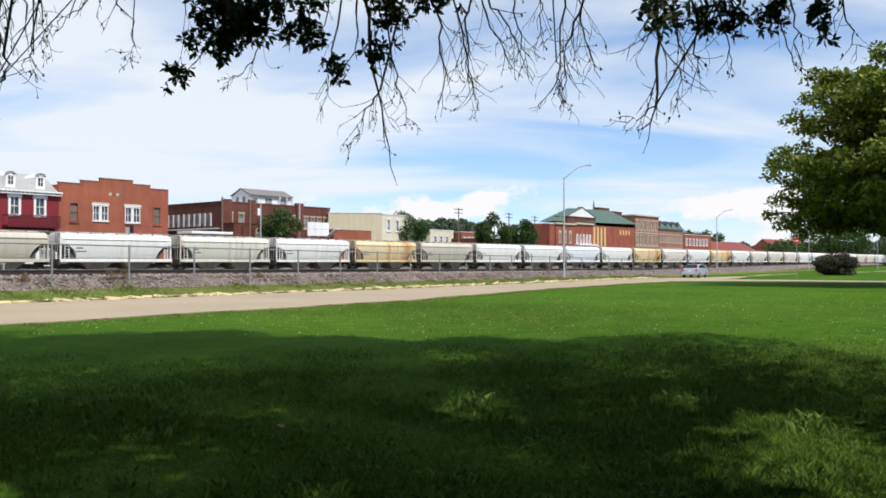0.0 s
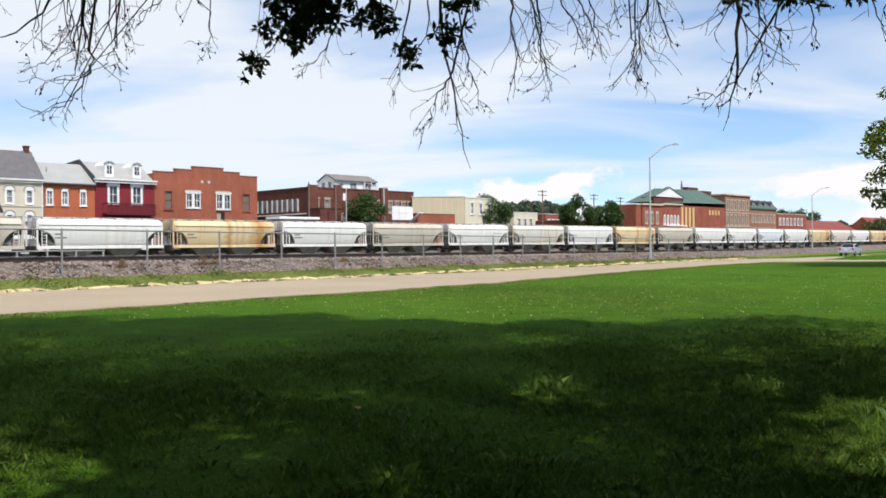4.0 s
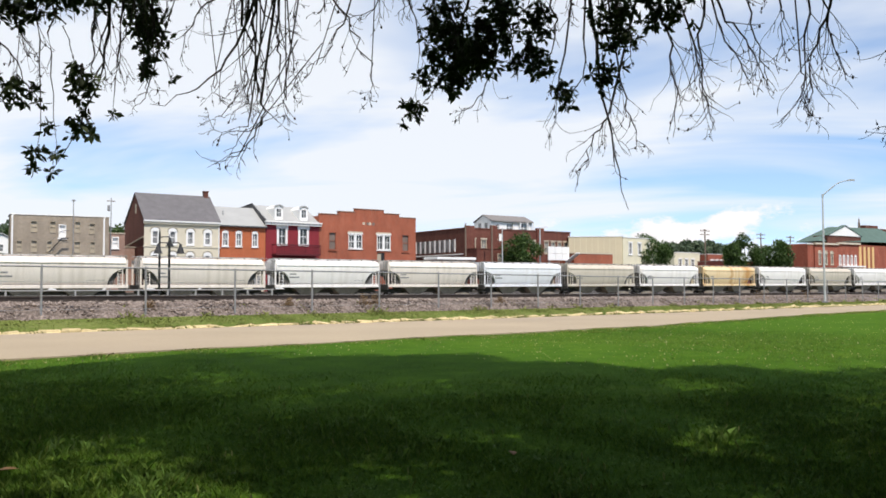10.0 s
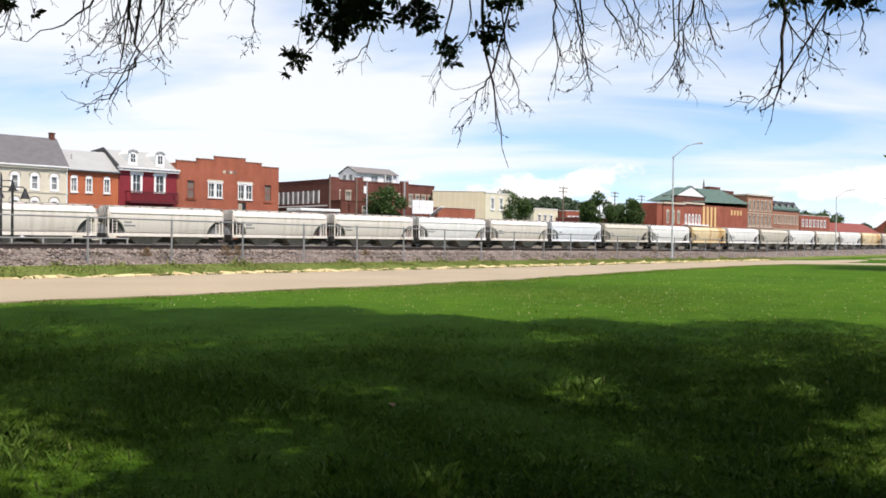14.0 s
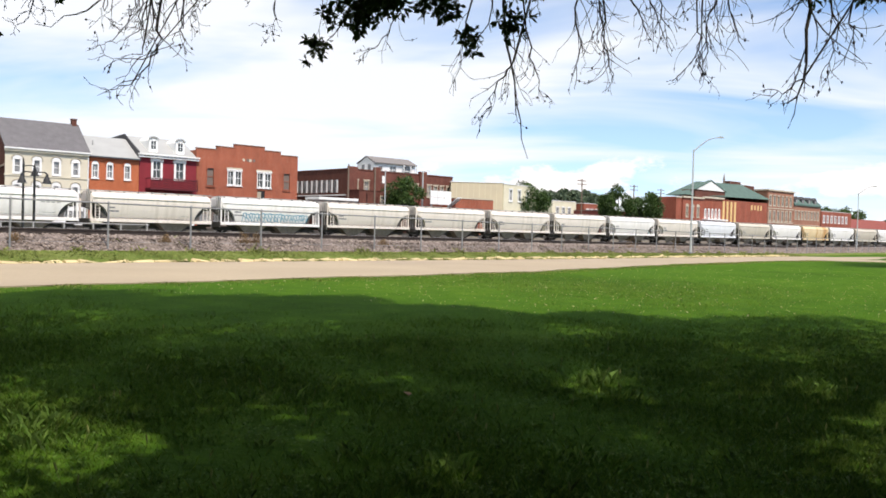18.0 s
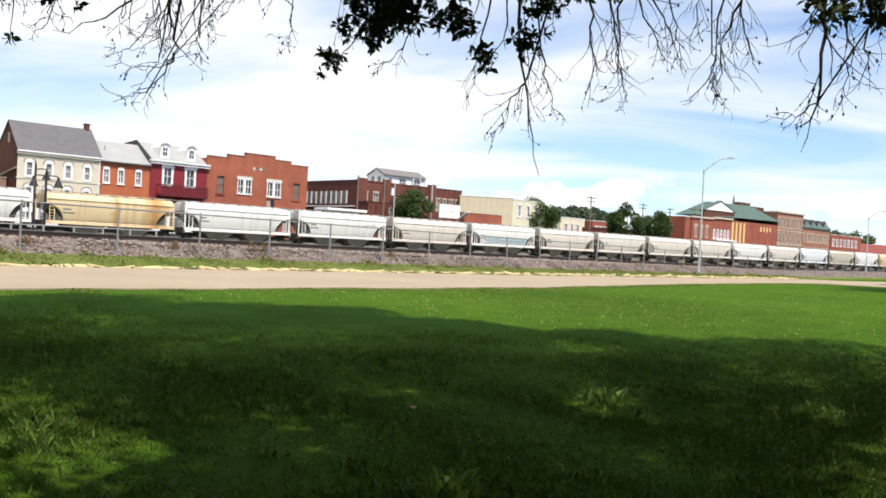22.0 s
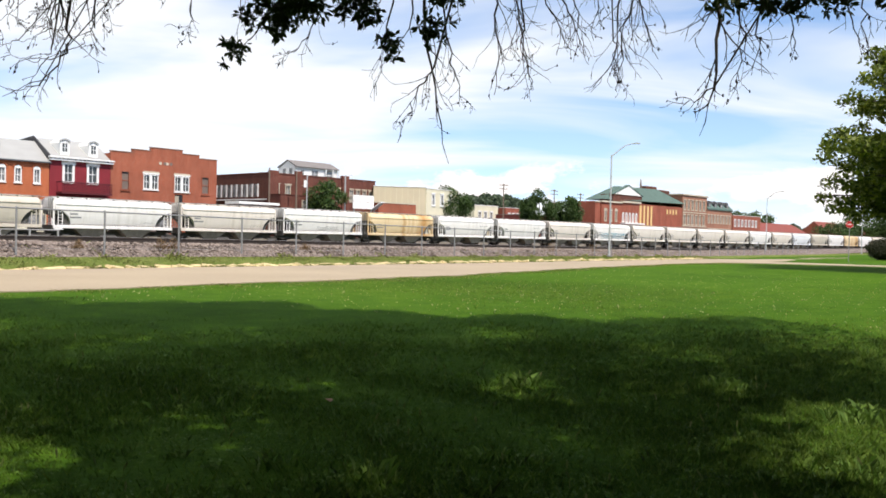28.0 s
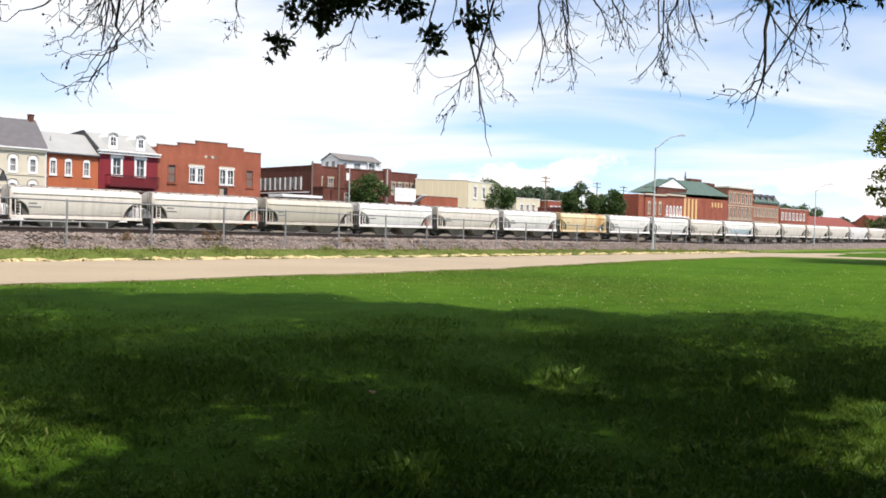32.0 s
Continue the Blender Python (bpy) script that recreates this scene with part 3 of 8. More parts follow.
def build_ballast():
    """The raised bed of the near track: a shouldered bank of crushed stone."""
    prof = [(27.6, 0.12), (28.0, 0.30), (28.6, 0.54), (29.2, 0.73), (29.9, 0.79), (31.5, 0.81), (34.2, 0.79), (35.6, 0.30), (37.2, -0.3)]
    ss = np.concatenate([[-200, -100], np.arange(-60, 120, 0.5), [140, 170, 220, 300, 420, 600]])
    rng = np.random.default_rng(8)
    v = []
    for s in ss:
        drop = float(fall_np(s)) * (1 if s < 95 else max(0.0, 1 - (s - 95) / 160))
        for j, (e, z) in enumerate(prof):
            amp = 0.05 if abs(s) < 125 and 0 < j < 7 else 0
            v.append((s, e + rng.normal(0, amp * 1.4), z + drop + rng.normal(0, amp)))
    k = len(prof)
    i = np.arange(len(ss) - 1)[:, None] * k + np.arange(k - 1)[None, :]
    f = np.stack([i, i + k, i + k + 1, i + 1], -1).reshape(-1, 4)
    bed = new("ballast_bed", raw_mesh("ballast_bed", v, f, BALLAST))
    bed.matrix_basis = NT
    tagged(bed, "bank of crushed pinkish-grey ballast stone under the track", "ballast", kind="structure")
    # loose stones on the near slope
    n = 15000
    s = rng.uniform(-30, 75, n)
    e = rng.uniform(27.85, 30.4, n)
    z = np.interp(e, [p[0] for p in prof], [p[1] for p in prof]) + fall_np(s) + 0.02
    r = rng.uniform(0.03, 0.085, n)
    base = np.array([(1, 0, 0), (0, 1, 0), (-1, 0, 0), (0, -1, 0), (0, 0, 0.8), (0, 0, -0.8)])
    vs = base[None] * r[:, None, None] * rng.uniform(0.6, 1.4, (n, 6, 3))
    t = rng.uniform(0, 6.28, n)
    x = vs[..., 0] * np.cos(t)[:, None] - vs[..., 1] * np.sin(t)[:, None]
    y = vs[..., 0] * np.sin(t)[:, None] + vs[..., 1] * np.cos(t)[:, None]
    vs = np.stack([x + s[:, None], y + e[:, None], vs[..., 2] + z[:, None]], -1).reshape(-1, 3)
    tri = np.array([(0, 1, 4), (1, 2, 4), (2, 3, 4), (3, 0, 4), (1, 0, 5), (2, 1, 5), (3, 2, 5), (0, 3, 5)])
    fs = (tri[None] + 6 * np.arange(n)[:, None, None]).reshape(-1, 3)
    st = new("ballast_stones", raw_mesh("ballast_stones", vs, fs, STONE))
    st.matrix_basis = NT
    tagged(st, "loose crushed ballast stones on the bank", "stones", kind="stuff")


STONE = leaf_material("loose_stone", (0.095, 0.075, 0.064), (0.33, 0.275, 0.238), 0.0, 0.95)


def rail_bar(name, frame_m, s0, s1, e, z0, drop, label):
    bm = bmesh.new()
    step = 12.0
    n = int((s1 - s0) / step)
    for i in range(n):
        a, b = s0 + i * step, s0 + (i + 1) * step
        za, zb = z0 + drop(a), z0 + drop(b)
        for (y0, y1, h0, h1) in ((-0.07, 0.07, 0.0, 0.02), (-0.012, 0.012, 0.02, 0.13), (-0.036, 0.036, 0.13, 0.17)):
            v = [bm.verts.new(p) for p in ((a, e + y0, za + h0), (b, e + y0, zb + h0), (b, e + y1, zb + h0), (a, e + y1, za + h0),
                                           (a, e + y0, za + h1), (b, e + y0, zb + h1), (b, e + y1, zb + h1), (a, e + y1, za + h1))]
            for q in ((3, 2, 1, 0), (4, 5, 6, 7), (0, 1, 5, 4), (2, 3, 7, 6)):
                bm.faces.new([v[j] for j in q])
    ob = new(name, mesh_of(name, bm, STEEL))
    ob.matrix_basis = frame_m
    return tagged(ob, label, "rail", kind="structure")


def near_drop(s):
    return fall(s) * (1 if s < 95 else max(0.0, 1 - (s - 95) / 160))


def build_tracks():
    for e in (31.0, 32.435):
        rail_bar("rail", NT, -120, 420, e, 0.85, near_drop, "rusty steel rail of the empty near track")
    tie = bmesh.new()
    box(tie, -0.11, 0.11, -1.3, 1.3, -0.12, 0.02)
    tm = mesh_of("tie", tie, TIE)
    holder = thing("track_ties", NT, "dark timber ties of the near track", "ties", kind="structure")
    for i in range(160):
        s = -28 + i * 0.55
        part("tie", tm, TIE, holder, at=pose(s, 31.72, 0.85 + near_drop(s)))
    # far track under the train
    bm = bmesh.new()
    prism(bm, [(80.2, -0.78), (81.6, -0.40), (86.4, -0.40), (87.8, -0.78)], "x", -300, 900)
    ob = new("train_ballast", mesh_of("train_ballast", bm, BALLAST))
    ob.matrix_basis = ST
    tagged(ob, "grey ballast bed under the goods train", "ballast", kind="structure")
    # the street beyond lies higher, behind a low added bank
    bm = bmesh.new()
    prism(bm, [(90.2, -0.8), (90.2, 0.62), (94, 0.7), (150, 0.7), (150, -0.8)], "x", -300, 900)
    ob = new("street", mesh_of("street", bm, STREET))
    ob.matrix_basis = ST
    tagged(ob, "dark asphalt street behind the train", "street", kind="structure")
    # added bank; its dark colour stands for the shade under the cars
    bm = bmesh.new()
    prism(bm, [(88.3, -0.8), (88.7, -0.5), (90.1, 0.66), (90.19, 0.66), (90.19, -0.8)], "x", -300, 900)
    ob = new("backing_bank", mesh_of("backing_bank", bm, STREET))
    ob.matrix_basis = ST
    tagged(ob, "low bank added behind the train, dark for the shade under the cars", "bank", kind="structure")
    for d in (83.28, 84.72):
        rail_bar("rail", ST, -300, 900, d, -0.38, lambda s: 0.0, "steel rail under the goods train")


def build_fence():
    """Steel rail fence on the ballast's foot: posts 3.4 m apart, one top rail and one bottom rail."""
    fence = thing("fence", NT, "galvanised steel post-and-rail fence on the ballast foot", "fence")
    base_e, step = 28.2, 3.38
    post = bmesh.new()
    tube(post, [(0, 0, 0), (0, 0, 1.73)], [0.036, 0.036], 8)
    tube(post, [(0, 0, 1.73), (0, 0, 1.78)], [0.05, 0.02], 8)
    pm = mesh_of("post", post, GALV)
    s0 = 2.7
    ss = [s0 + step * i for i in range(-16, 44)]
    for s in ss:
        part("post", pm, GALV, fence, at=pose(s, base_e, 0.27 + fall(s)))
    for a, b in zip(ss, ss[1:]):
        bm = bmesh.new()
        tube(bm, [(a, base_e, 1.98 + fall(a)), (b, base_e, 1.98 + fall(b))], [0.032, 0.032], 6)
        part("rail", bm, GALV, fence)
    mesh_wires(fence, ss, base_e)


def mesh_wires(fence, ss, e):
    """The tension wires of the fence's netting."""
    for z in (0.62, 1.06, 1.5):
        bm = bmesh.new()
        tube(bm, [(a, e, z + fall(a)) for a in ss], [0.006] * len(ss), 3, False)
        part("wire", bm, GALV, fence)


PALE_STEEL = material("pale_steel", (0.30, 0.30, 0.29), 0.7, 0.1, 2, 25, 0.05)


def build_low_barrier():
    """Low white railing beyond the near track, with short posts."""
    bar = thing("low_barrier", NT, "low grey steel barrier beyond the near track", "barrier")
    bm = bmesh.new()
    box(bm, -34, 24, 37.975, 38.025, 1.12, 1.175)
    part("rail", bm, PALE_STEEL, bar)
    pb = bmesh.new()
    box(pb, -0.035, 0.035, -0.035, 0.035, -0.65, 1.115)
    pm = mesh_of("post", pb, PALE_STEEL)
    for i in range(42):
        part("post", pm, PALE_STEEL, bar, at=pose(-33.5 + 1.4 * i, 38.0, 0))


# ---- the goods train ----
def car_paint(name, base, rust, amt, run=None):
    """Weathered car paint; run: where along the car rust stains run down the side."""
    m = material(name, base, 0.62, 0.06, 0.55, 7, 0.05, dirt=rust, dirt_amt=amt, stretch=(3.5, 1, 0.6))
    if run is not None:
        n, l = m.node_tree.nodes, m.node_tree.links
        b = n["Principled BSDF"]
        old = b.inputs["Base Color"].links[0].from_socket
        t = n.new("ShaderNodeTexCoord")
        sx = n.new("ShaderNodeSeparateXYZ")
        l.new(t.outputs["Object"], sx.inputs[0])
        nz = n.new("ShaderNodeTexNoise")
        nz.inputs["Scale"].default_value, nz.inputs["Detail"].default_value = 1.6, 6
        l.new(t.outputs["Object"], nz.inputs["Vector"])
        wob = n.new("ShaderNodeMath"); wob.operation = "MULTIPLY_ADD"
        wob.inputs[1].default_value = 1.3
        l.new(nz.outputs["Fac"], wob.inputs[0]); l.new(sx.outputs["X"], wob.inputs[2])
        for x, half, deep in zip(run, (0.55, 1.7), (0.6, 0.9)):
            off = n.new("ShaderNodeMath"); off.operation = "SUBTRACT"; off.inputs[1].default_value = x + 0.65
            l.new(wob.outputs[0], off.inputs[0])
            ab = n.new("ShaderNodeMath"); ab.operation = "ABSOLUTE"
            l.new(off.outputs[0], ab.inputs[0])
            band = n.new("ShaderNodeMapRange")
            for k, v in (("From Min", 0.1), ("From Max", half), ("To Min", deep), ("To Max", 0.0)):
                band.inputs[k].default_value = v
            l.new(ab.outputs[0], band.inputs["Value"])
            mx = n.new("ShaderNodeMix"); mx.data_type = "RGBA"
            mx.inputs["B"].default_value = (*rust, 1)
            l.new(band.outputs[0], mx.inputs["Factor"]); l.new(old, mx.inputs["A"]); l.new(mx.outputs["Result"], b.inputs["Base Color"])
            old = mx.outputs["Result"]
    return m


PAINTS = [car_paint("paint_white", (0.785, 0.755, 0.735), (0.58, 0.54, 0.50), 0.55), car_paint("paint_cream", (0.70, 0.635, 0.575), (0.48, 0.42, 0.35), 0.6),
          car_paint("paint_taupe", (0.54, 0.485, 0.41), (0.36, 0.32, 0.25), 0.5), car_paint("paint_tan", (0.71, 0.555, 0.345), (0.47, 0.235, 0.07), 0.62, run=(0.4, 4.3)),
          car_paint("paint_bluish", (0.73, 0.74, 0.78), (0.56, 0.54, 0.53), 0.4), car_paint("paint_peeled", (0.66, 0.62, 0.55), (0.42, 0.26, 0.18), 0.6)]
PAINT_NAMES = ["white", "weathered cream", "dirty taupe", "rust-streaked tan", "bluish white", "peeling pinkish cream"]
STREET = material("street_asphalt", (0.055, 0.052, 0.05), 0.95, 0.2, 0.8, 10, 0.3)
FRAME_DARK = material("car_underframe", (0.06, 0.055, 0.05), 0.85, 0.25, 1.5, 12, 0.2)
DUSTY = material("dusty_underframe", (0.22, 0.19, 0.155), 0.9, 0.25, 1.5, 12, 0.2)
# darker than the cars: shade on the sloping ends put into the colour
END_SHADE = material("car_end_shade", (0.09, 0.082, 0.075), 0.8, 0.2, 1.2, 12, 0.15)
END_GREY = material("car_end_steel", (0.30, 0.29, 0.27), 0.75, 0.2, 1.2, 12, 0.15)
MARK = material("stencil_grey", (0.20, 0.20, 0.21), 0.8, 0.1, 2, 20, 0.0)
TAG_BLUE = material("graffiti_blue", (0.05, 0.27, 0.40), 0.6, 0.1, 2, 20, 0.0)
TAG_GREY = material("graffiti_grey", (0.33, 0.33, 0.35), 0.6, 0.1, 2, 20, 0.0)
TAG_PALE = material("graffiti_pale_blue", (0.38, 0.60, 0.66), 0.6, 0.15, 2, 20, 0.0)
TAG_SILVER = material("graffiti_silver", (0.46, 0.45, 0.47), 0.6, 0.15, 2, 20, 0.0)
PITCH = 13.55


def side_y(z):
    """Half width of a car's swelling side at a height over the rail."""
    return float(np.interp(z, [1.72, 2.05, 2.55, 3.0, 3.45, 3.74, 3.95, 4.12], [1.16, 1.31, 1.445, 1.52, 1.55, 1.53, 1.46, 1.36]))


def lay_on_side(bm, proud=0.004, deep=0.03):
    """Lays what was built flat at y = 0 (front) on the swelling side."""
    for v in bm.verts:
        v.co.y = -side_y(v.co.z) + (-proud if v.co.y < 0.01 else deep)
    return bm


def hopper_body(paint):
    """The hold: swelling sides, sloped end sheets, arched roof."""
    levels = [(1.72, 4.45, 1.16), (1.85, 4.46, 1.23), (2.05, 4.49, 1.31), (2.3, 4.58, 1.385), (2.55, 4.72, 1.445), (2.8, 4.94, 1.49), (3.0, 5.22, 1.52), (3.12, 5.50, 1.53), (3.2, 5.80, 1.54), (3.26, 6.03, 1.545), (3.45, 6.05, 1.55), (3.66, 6.05, 1.55),
              (3.74, 6.05, 1.53), (3.95, 6.05, 1.46), (4.12, 6.05, 1.36), (4.20, 6.04, 1.24), (4.28, 6.02, 1.08), (4.36, 6.02, 0.8), (4.41, 6.02, 0.35)]
    bm = bmesh.new()
    rings = []
    for z, x, y in levels:
        xs = np.linspace(-x, x, 9)
        rings.append([bm.verts.new((a, -y, z)) for a in xs] + [bm.verts.new((a, y, z)) for a in xs[::-1]])
    # the sheets of the two ends have corners of their own, so that the sides stay crisp
    ends = [[(bm.verts.new(r[i].co), bm.verts.new(r[(i + 1) % 18].co)) for i in (8, 17)] for r in rings]
    for (r, q), (g, h) in zip(zip(rings, rings[1:]), zip(ends, ends[1:])):
        for i in range(18):
            if i in (8, 17):
                a, b = g[i // 9], h[i // 9]
                bm.faces.new((a[0], a[1], b[1], b[0]))
            else:
                bm.faces.new((r[i], r[i + 1], q[i + 1], q[i]))
    bm.faces.new(rings[0][::-1]), bm.faces.new(rings[-1])
    me = mesh_of("body", bm, paint)
    for p in me.polygons:
        p.use_smooth = abs(p.normal.x) < 0.3 and abs(p.normal.z) < 0.95
    return me


def build_car_parts():
    """The pieces that all cars share, as (name, mesh, place)."""
    out = []
    for y in (-1.5, 1.5):
        bm = bmesh.new()
        box(bm, -6.25, 6.25, y - 0.06, y + 0.06, 1.44, 1.75, 0.02)
        out.append(("side_sill", bm, 0, None))
    for y in (-1.42, 1.42):
        bm = bmesh.new()
        box(bm, -6.0, 6.0, y * 1.095 - 0.07, y * 1.095 + 0.07, 3.69, 3.79, 0.015)
        out.append(("top_chord", bm, 0, None))
    for x in (-1, 1):
        bm = bmesh.new()
        box(bm, x * 6.25 - 0.12, x * 6.25 + 0.12, -1.5, 1.5, 1.15, 1.74, 0.02)
        out.append(("end_sill", bm, FRAME_DARK, None))
        bm = bmesh.new()
        box(bm, min(x * 4.6, x * 6.15), max(x * 4.6, x * 6.15), -1.4, 1.4, 1.62, 1.68)
        out.append(("end_platform", bm, FRAME_DARK, None))
        # end slope sheet, coloured dark for the shade it lies in
        bm = bmesh.new()
        arc = [(x * (6.05 - 1.56 * math.cos(a)), 1.74 + 1.5 * math.sin(a)) for a in np.linspace(0.0, 1.5, 9)]
        back = [(x * (6.09 - 1.12 * math.cos(a)), 1.70 + 1.12 * math.sin(a)) for a in np.linspace(1.5, 0.0, 9)]
        prism(bm, arc + [(x * 6.10, 3.3), (x * 6.12, 2.8)] + back, "y", -1.13, 1.13)
        out.append(("slope_sheet", bm, END_SHADE, None))
        for y in (-1.38, 1.38):
            bm = bmesh.new()
            box(bm, x * 6.14 - 0.08, x * 6.14 + 0.08, y - 0.06, y + 0.06, 1.7, 4.1)
            out.append(("corner_post", bm, 0, None))
            bm = bmesh.new()
            for q in (0.0, 0.42):
                box(bm, x * (5.75 - q) - 0.035, x * (5.75 - q) + 0.035, y * 1.06 - 0.025, y * 1.06 + 0.025, 1.72, 2.5 + (0.7 if q == 0 else 0.35))
            for h in range(5):
                box(bm, min(x * 5.75, x * 5.33), max(x * 5.75, x * 5.33), y * 1.06 - 0.015, y * 1.06 + 0.015, 1.85 + 0.28 * h, 1.89 + 0.28 * h)
            out.append(("side_ladder", bm, 0, None))
        bm = bmesh.new()
        for y in (-0.95, -0.5):
            box(bm, x * 6.24 - 0.025, x * 6.24 + 0.025, y - 0.025, y + 0.025, 1.4, 4.5)
        for h in range(9):
            box(bm, x * 6.24 - 0.015, x * 6.24 + 0.015, -0.95, -0.5, 1.8 + 0.3 * h, 1.835 + 0.3 * h)
        out.append(("end_ladder", bm, END_GREY, None))
        bm = bmesh.new()
        box(bm, min(x * 6.3, x * 6.77), max(x * 6.3, x * 6.77), -0.12, 0.12, 0.78, 1.02)
        out.append(("coupler", bm, FRAME_DARK, None))
    bm = bmesh.new()
    box(bm, -6.3, 6.3, -0.3, 0.3, 0.85, 1.28)
    out.append(("centre_sill", bm, FRAME_DARK, None))
    for x in (-2.3, 2.3):
        bm = bmesh.new()
        top = [bm.verts.new(p) for p in ((x - 2.2, -1.42, 1.72), (x + 2.2, -1.42, 1.72), (x + 2.2, 1.42, 1.72), (x - 2.2, 1.42, 1.72))]
        low = [bm.verts.new(p) for p in ((x - 0.7, -1.0, 0.6), (x + 0.7, -1.0, 0.6), (x + 0.7, 1.0, 0.6), (x - 0.7, 1.0, 0.6))]
        for i in range(4):
            bm.faces.new((top[i], top[(i + 1) % 4], low[(i + 1) % 4], low[i]))
        bm.faces.new(low), bm.faces.new(top)
        out.append(("hopper", bm, DUSTY, None))
        bm = bmesh.new()
        box(bm, x - 0.6, x + 0.6, -0.75, 0.75, 0.38, 0.56, 0.02)
        out.append(("outlet_gate", bm, FRAME_DARK, None))
    # roof: running boards and hatch covers
    for y in (-1.0, 1.0):
        bm = bmesh.new()
        box(bm, -6.3, 6.3, y - 0.16, y + 0.16, 4.42, 4.47)
        for x in np.arange(-5.6, 5.7, 1.4):
            box(bm, x - 0.03, x + 0.03, y - 0.12, y + 0.12, 4.28, 4.43)
        out.append(("running_board", bm, END_GREY, None))
    for x in np.arange(-4.8, 4.9, 2.4):
        bm = bmesh.new()
        tube(bm, [(x, 0, 4.38), (x, 0, 4.46), (x, 0, 4.49)], [0.42, 0.42, 0.3], 12)
        out.append(("hatch", bm, 0, None))
    for x in (-4.35, 4.35):
        for y in (-1.02, 1.02):
            bm = bmesh.new()
            prism(bm, [(x - 1.15, 0.42), (x - 0.95, 0.68), (x - 0.4, 0.78), (x + 0.4, 0.78), (x + 0.95, 0.68), (x + 1.15, 0.42), (x + 0.5, 0.3), (x - 0.5, 0.3)], "y", y - 0.08, y + 0.08)
            out.append(("truck_frame", bm, DUSTY, None))
        for w in (-0.86, 0.86):
            bm = bmesh.new()
            for y in (-0.72, 0.72):
                tube(bm, [(x + w, y - 0.065, 0.44), (x + w, y + 0.065, 0.44)], [0.44, 0.44], 16)
            tube(bm, [(x + w, -0.7, 0.44), (x + w, 0.7, 0.44)], [0.08, 0.08], 8)
            out.append(("wheelset", bm, STEEL, None))
    return out


def marks_mesh(kind):
    """Stencilled lettering too small to read, as plain bars, set 4 mm off the side."""
    bm = bmesh.new()

    def bar(x, z, w, h):
        box(bm, x, x + w, 0.0, 0.03, z, z + h)
    x0 = -4.6
    for row in range(2):
        x = x0
        for _ in range(4 + 2 * row):
            bar(x, 2.75 - 0.34 * row, 0.17, 0.16)
            x += 0.19
    if kind == 1:
        x = 2.9
        for w in (0.34, 0.3, 0.3, 0.34):
            bar(x, 3.28, w, 0.08); bar(x, 3.06, w, 0.07); bar(x, 3.06, 0.07, 0.3)
            x += 0.46
    bar(2.6, 1.85, 0.42, 0.3)
    for i in range(3):
        bar(-1.2 + 1.3 * i, 1.75, 0.3, 0.05)
        bar(3.9 - 0.4 * i, 2.15, 0.3, 0.05)
    return lay_on_side(bm)


def blob(bm, cx, cz, w, h, y0, y1, rng, k=10):
    """A flat rounded patch of uneven outline."""
    prism(bm, [(cx + w * rng.uniform(0.82, 1.1) * math.cos(a), cz + h * rng.uniform(0.82, 1.1) * math.sin(a)) for a in np.arange(k) * math.tau / k], "y", y0, y1)


def tag_mesh(seed, x0, x1, z0, z1, r):
    """Spray-painted outlines: a row of bulging letters-like loops, of uneven width."""
    rng = np.random.default_rng(seed)
    bm = bmesh.new()
    x = x0
    while x < x1:
        w = rng.uniform(0.3, 0.48)
        cx, cz, hh = x + w / 2, (z0 + z1) / 2 + rng.normal(0, 0.03), (z1 - z0) * rng.uniform(0.42, 0.52)
        ring = [(cx + w * 0.52 * rng.uniform(0.8, 1.12) * math.copysign(abs(math.cos(a)) ** 0.6, math.cos(a)), 0, cz + hh * rng.uniform(0.88, 1.08) * math.copysign(abs(math.sin(a)) ** 0.6, math.sin(a))) for a in np.arange(12) * math.tau / 12]
        tube(bm, ring + ring[:1], [r] * 13, 4)
        tube(bm, [(cx - w * 0.25, 0, cz + hh * 0.3), (cx + w * 0.2 * rng.uniform(-1, 1), 0, cz), (cx + w * 0.25, 0, cz - hh * 0.4)], [r, r * 0.8, r], 4)
        x += w * 0.95
    for v in bm.verts:
        v.co.y = -side_y(v.co.z) - 0.006 + v.co.y * 0.1
    return bm


def tag_fill(seed, x0, x1, z0, z1):
    """The sprayed ground that fills the loops."""
    rng = np.random.default_rng(seed)
    bm = bmesh.new()
    x = x0
    while x < x1:
        w = rng.uniform(0.3, 0.5)
        blob(bm, x + w / 2, (z0 + z1) / 2 + rng.normal(0, 0.04), w * 0.62, (z1 - z0) * 0.47, 0.0, 0.03, rng)
        x += w * 0.9
    return lay_on_side(bm, 0.002)


# paint of each car, from the one that leads the view at the start back to the last
TRAIN = {0: 0, -1: 5, -2: 0, -3: 3, -4: 2, -5: 0, -6: 0, -7: 4, -8: 0, -9: 3, -10: 1, -11: 0, -12: 3, -13: 0, -14: 1,
         1: 2, 2: 0, 3: 3, 4: 0, 5: 2, 6: 4, 7: 1, 8: 0, 9: 1, 10: 1, 11: 1, 12: 1, 13: 0, 14: 1, 15: 0, 16: 0, 17: 3, 18: 0, 19: 1, 20: 0, 21: 2, 22: 1, 23: 1, 24: 0, 25: 1}
cars = {}


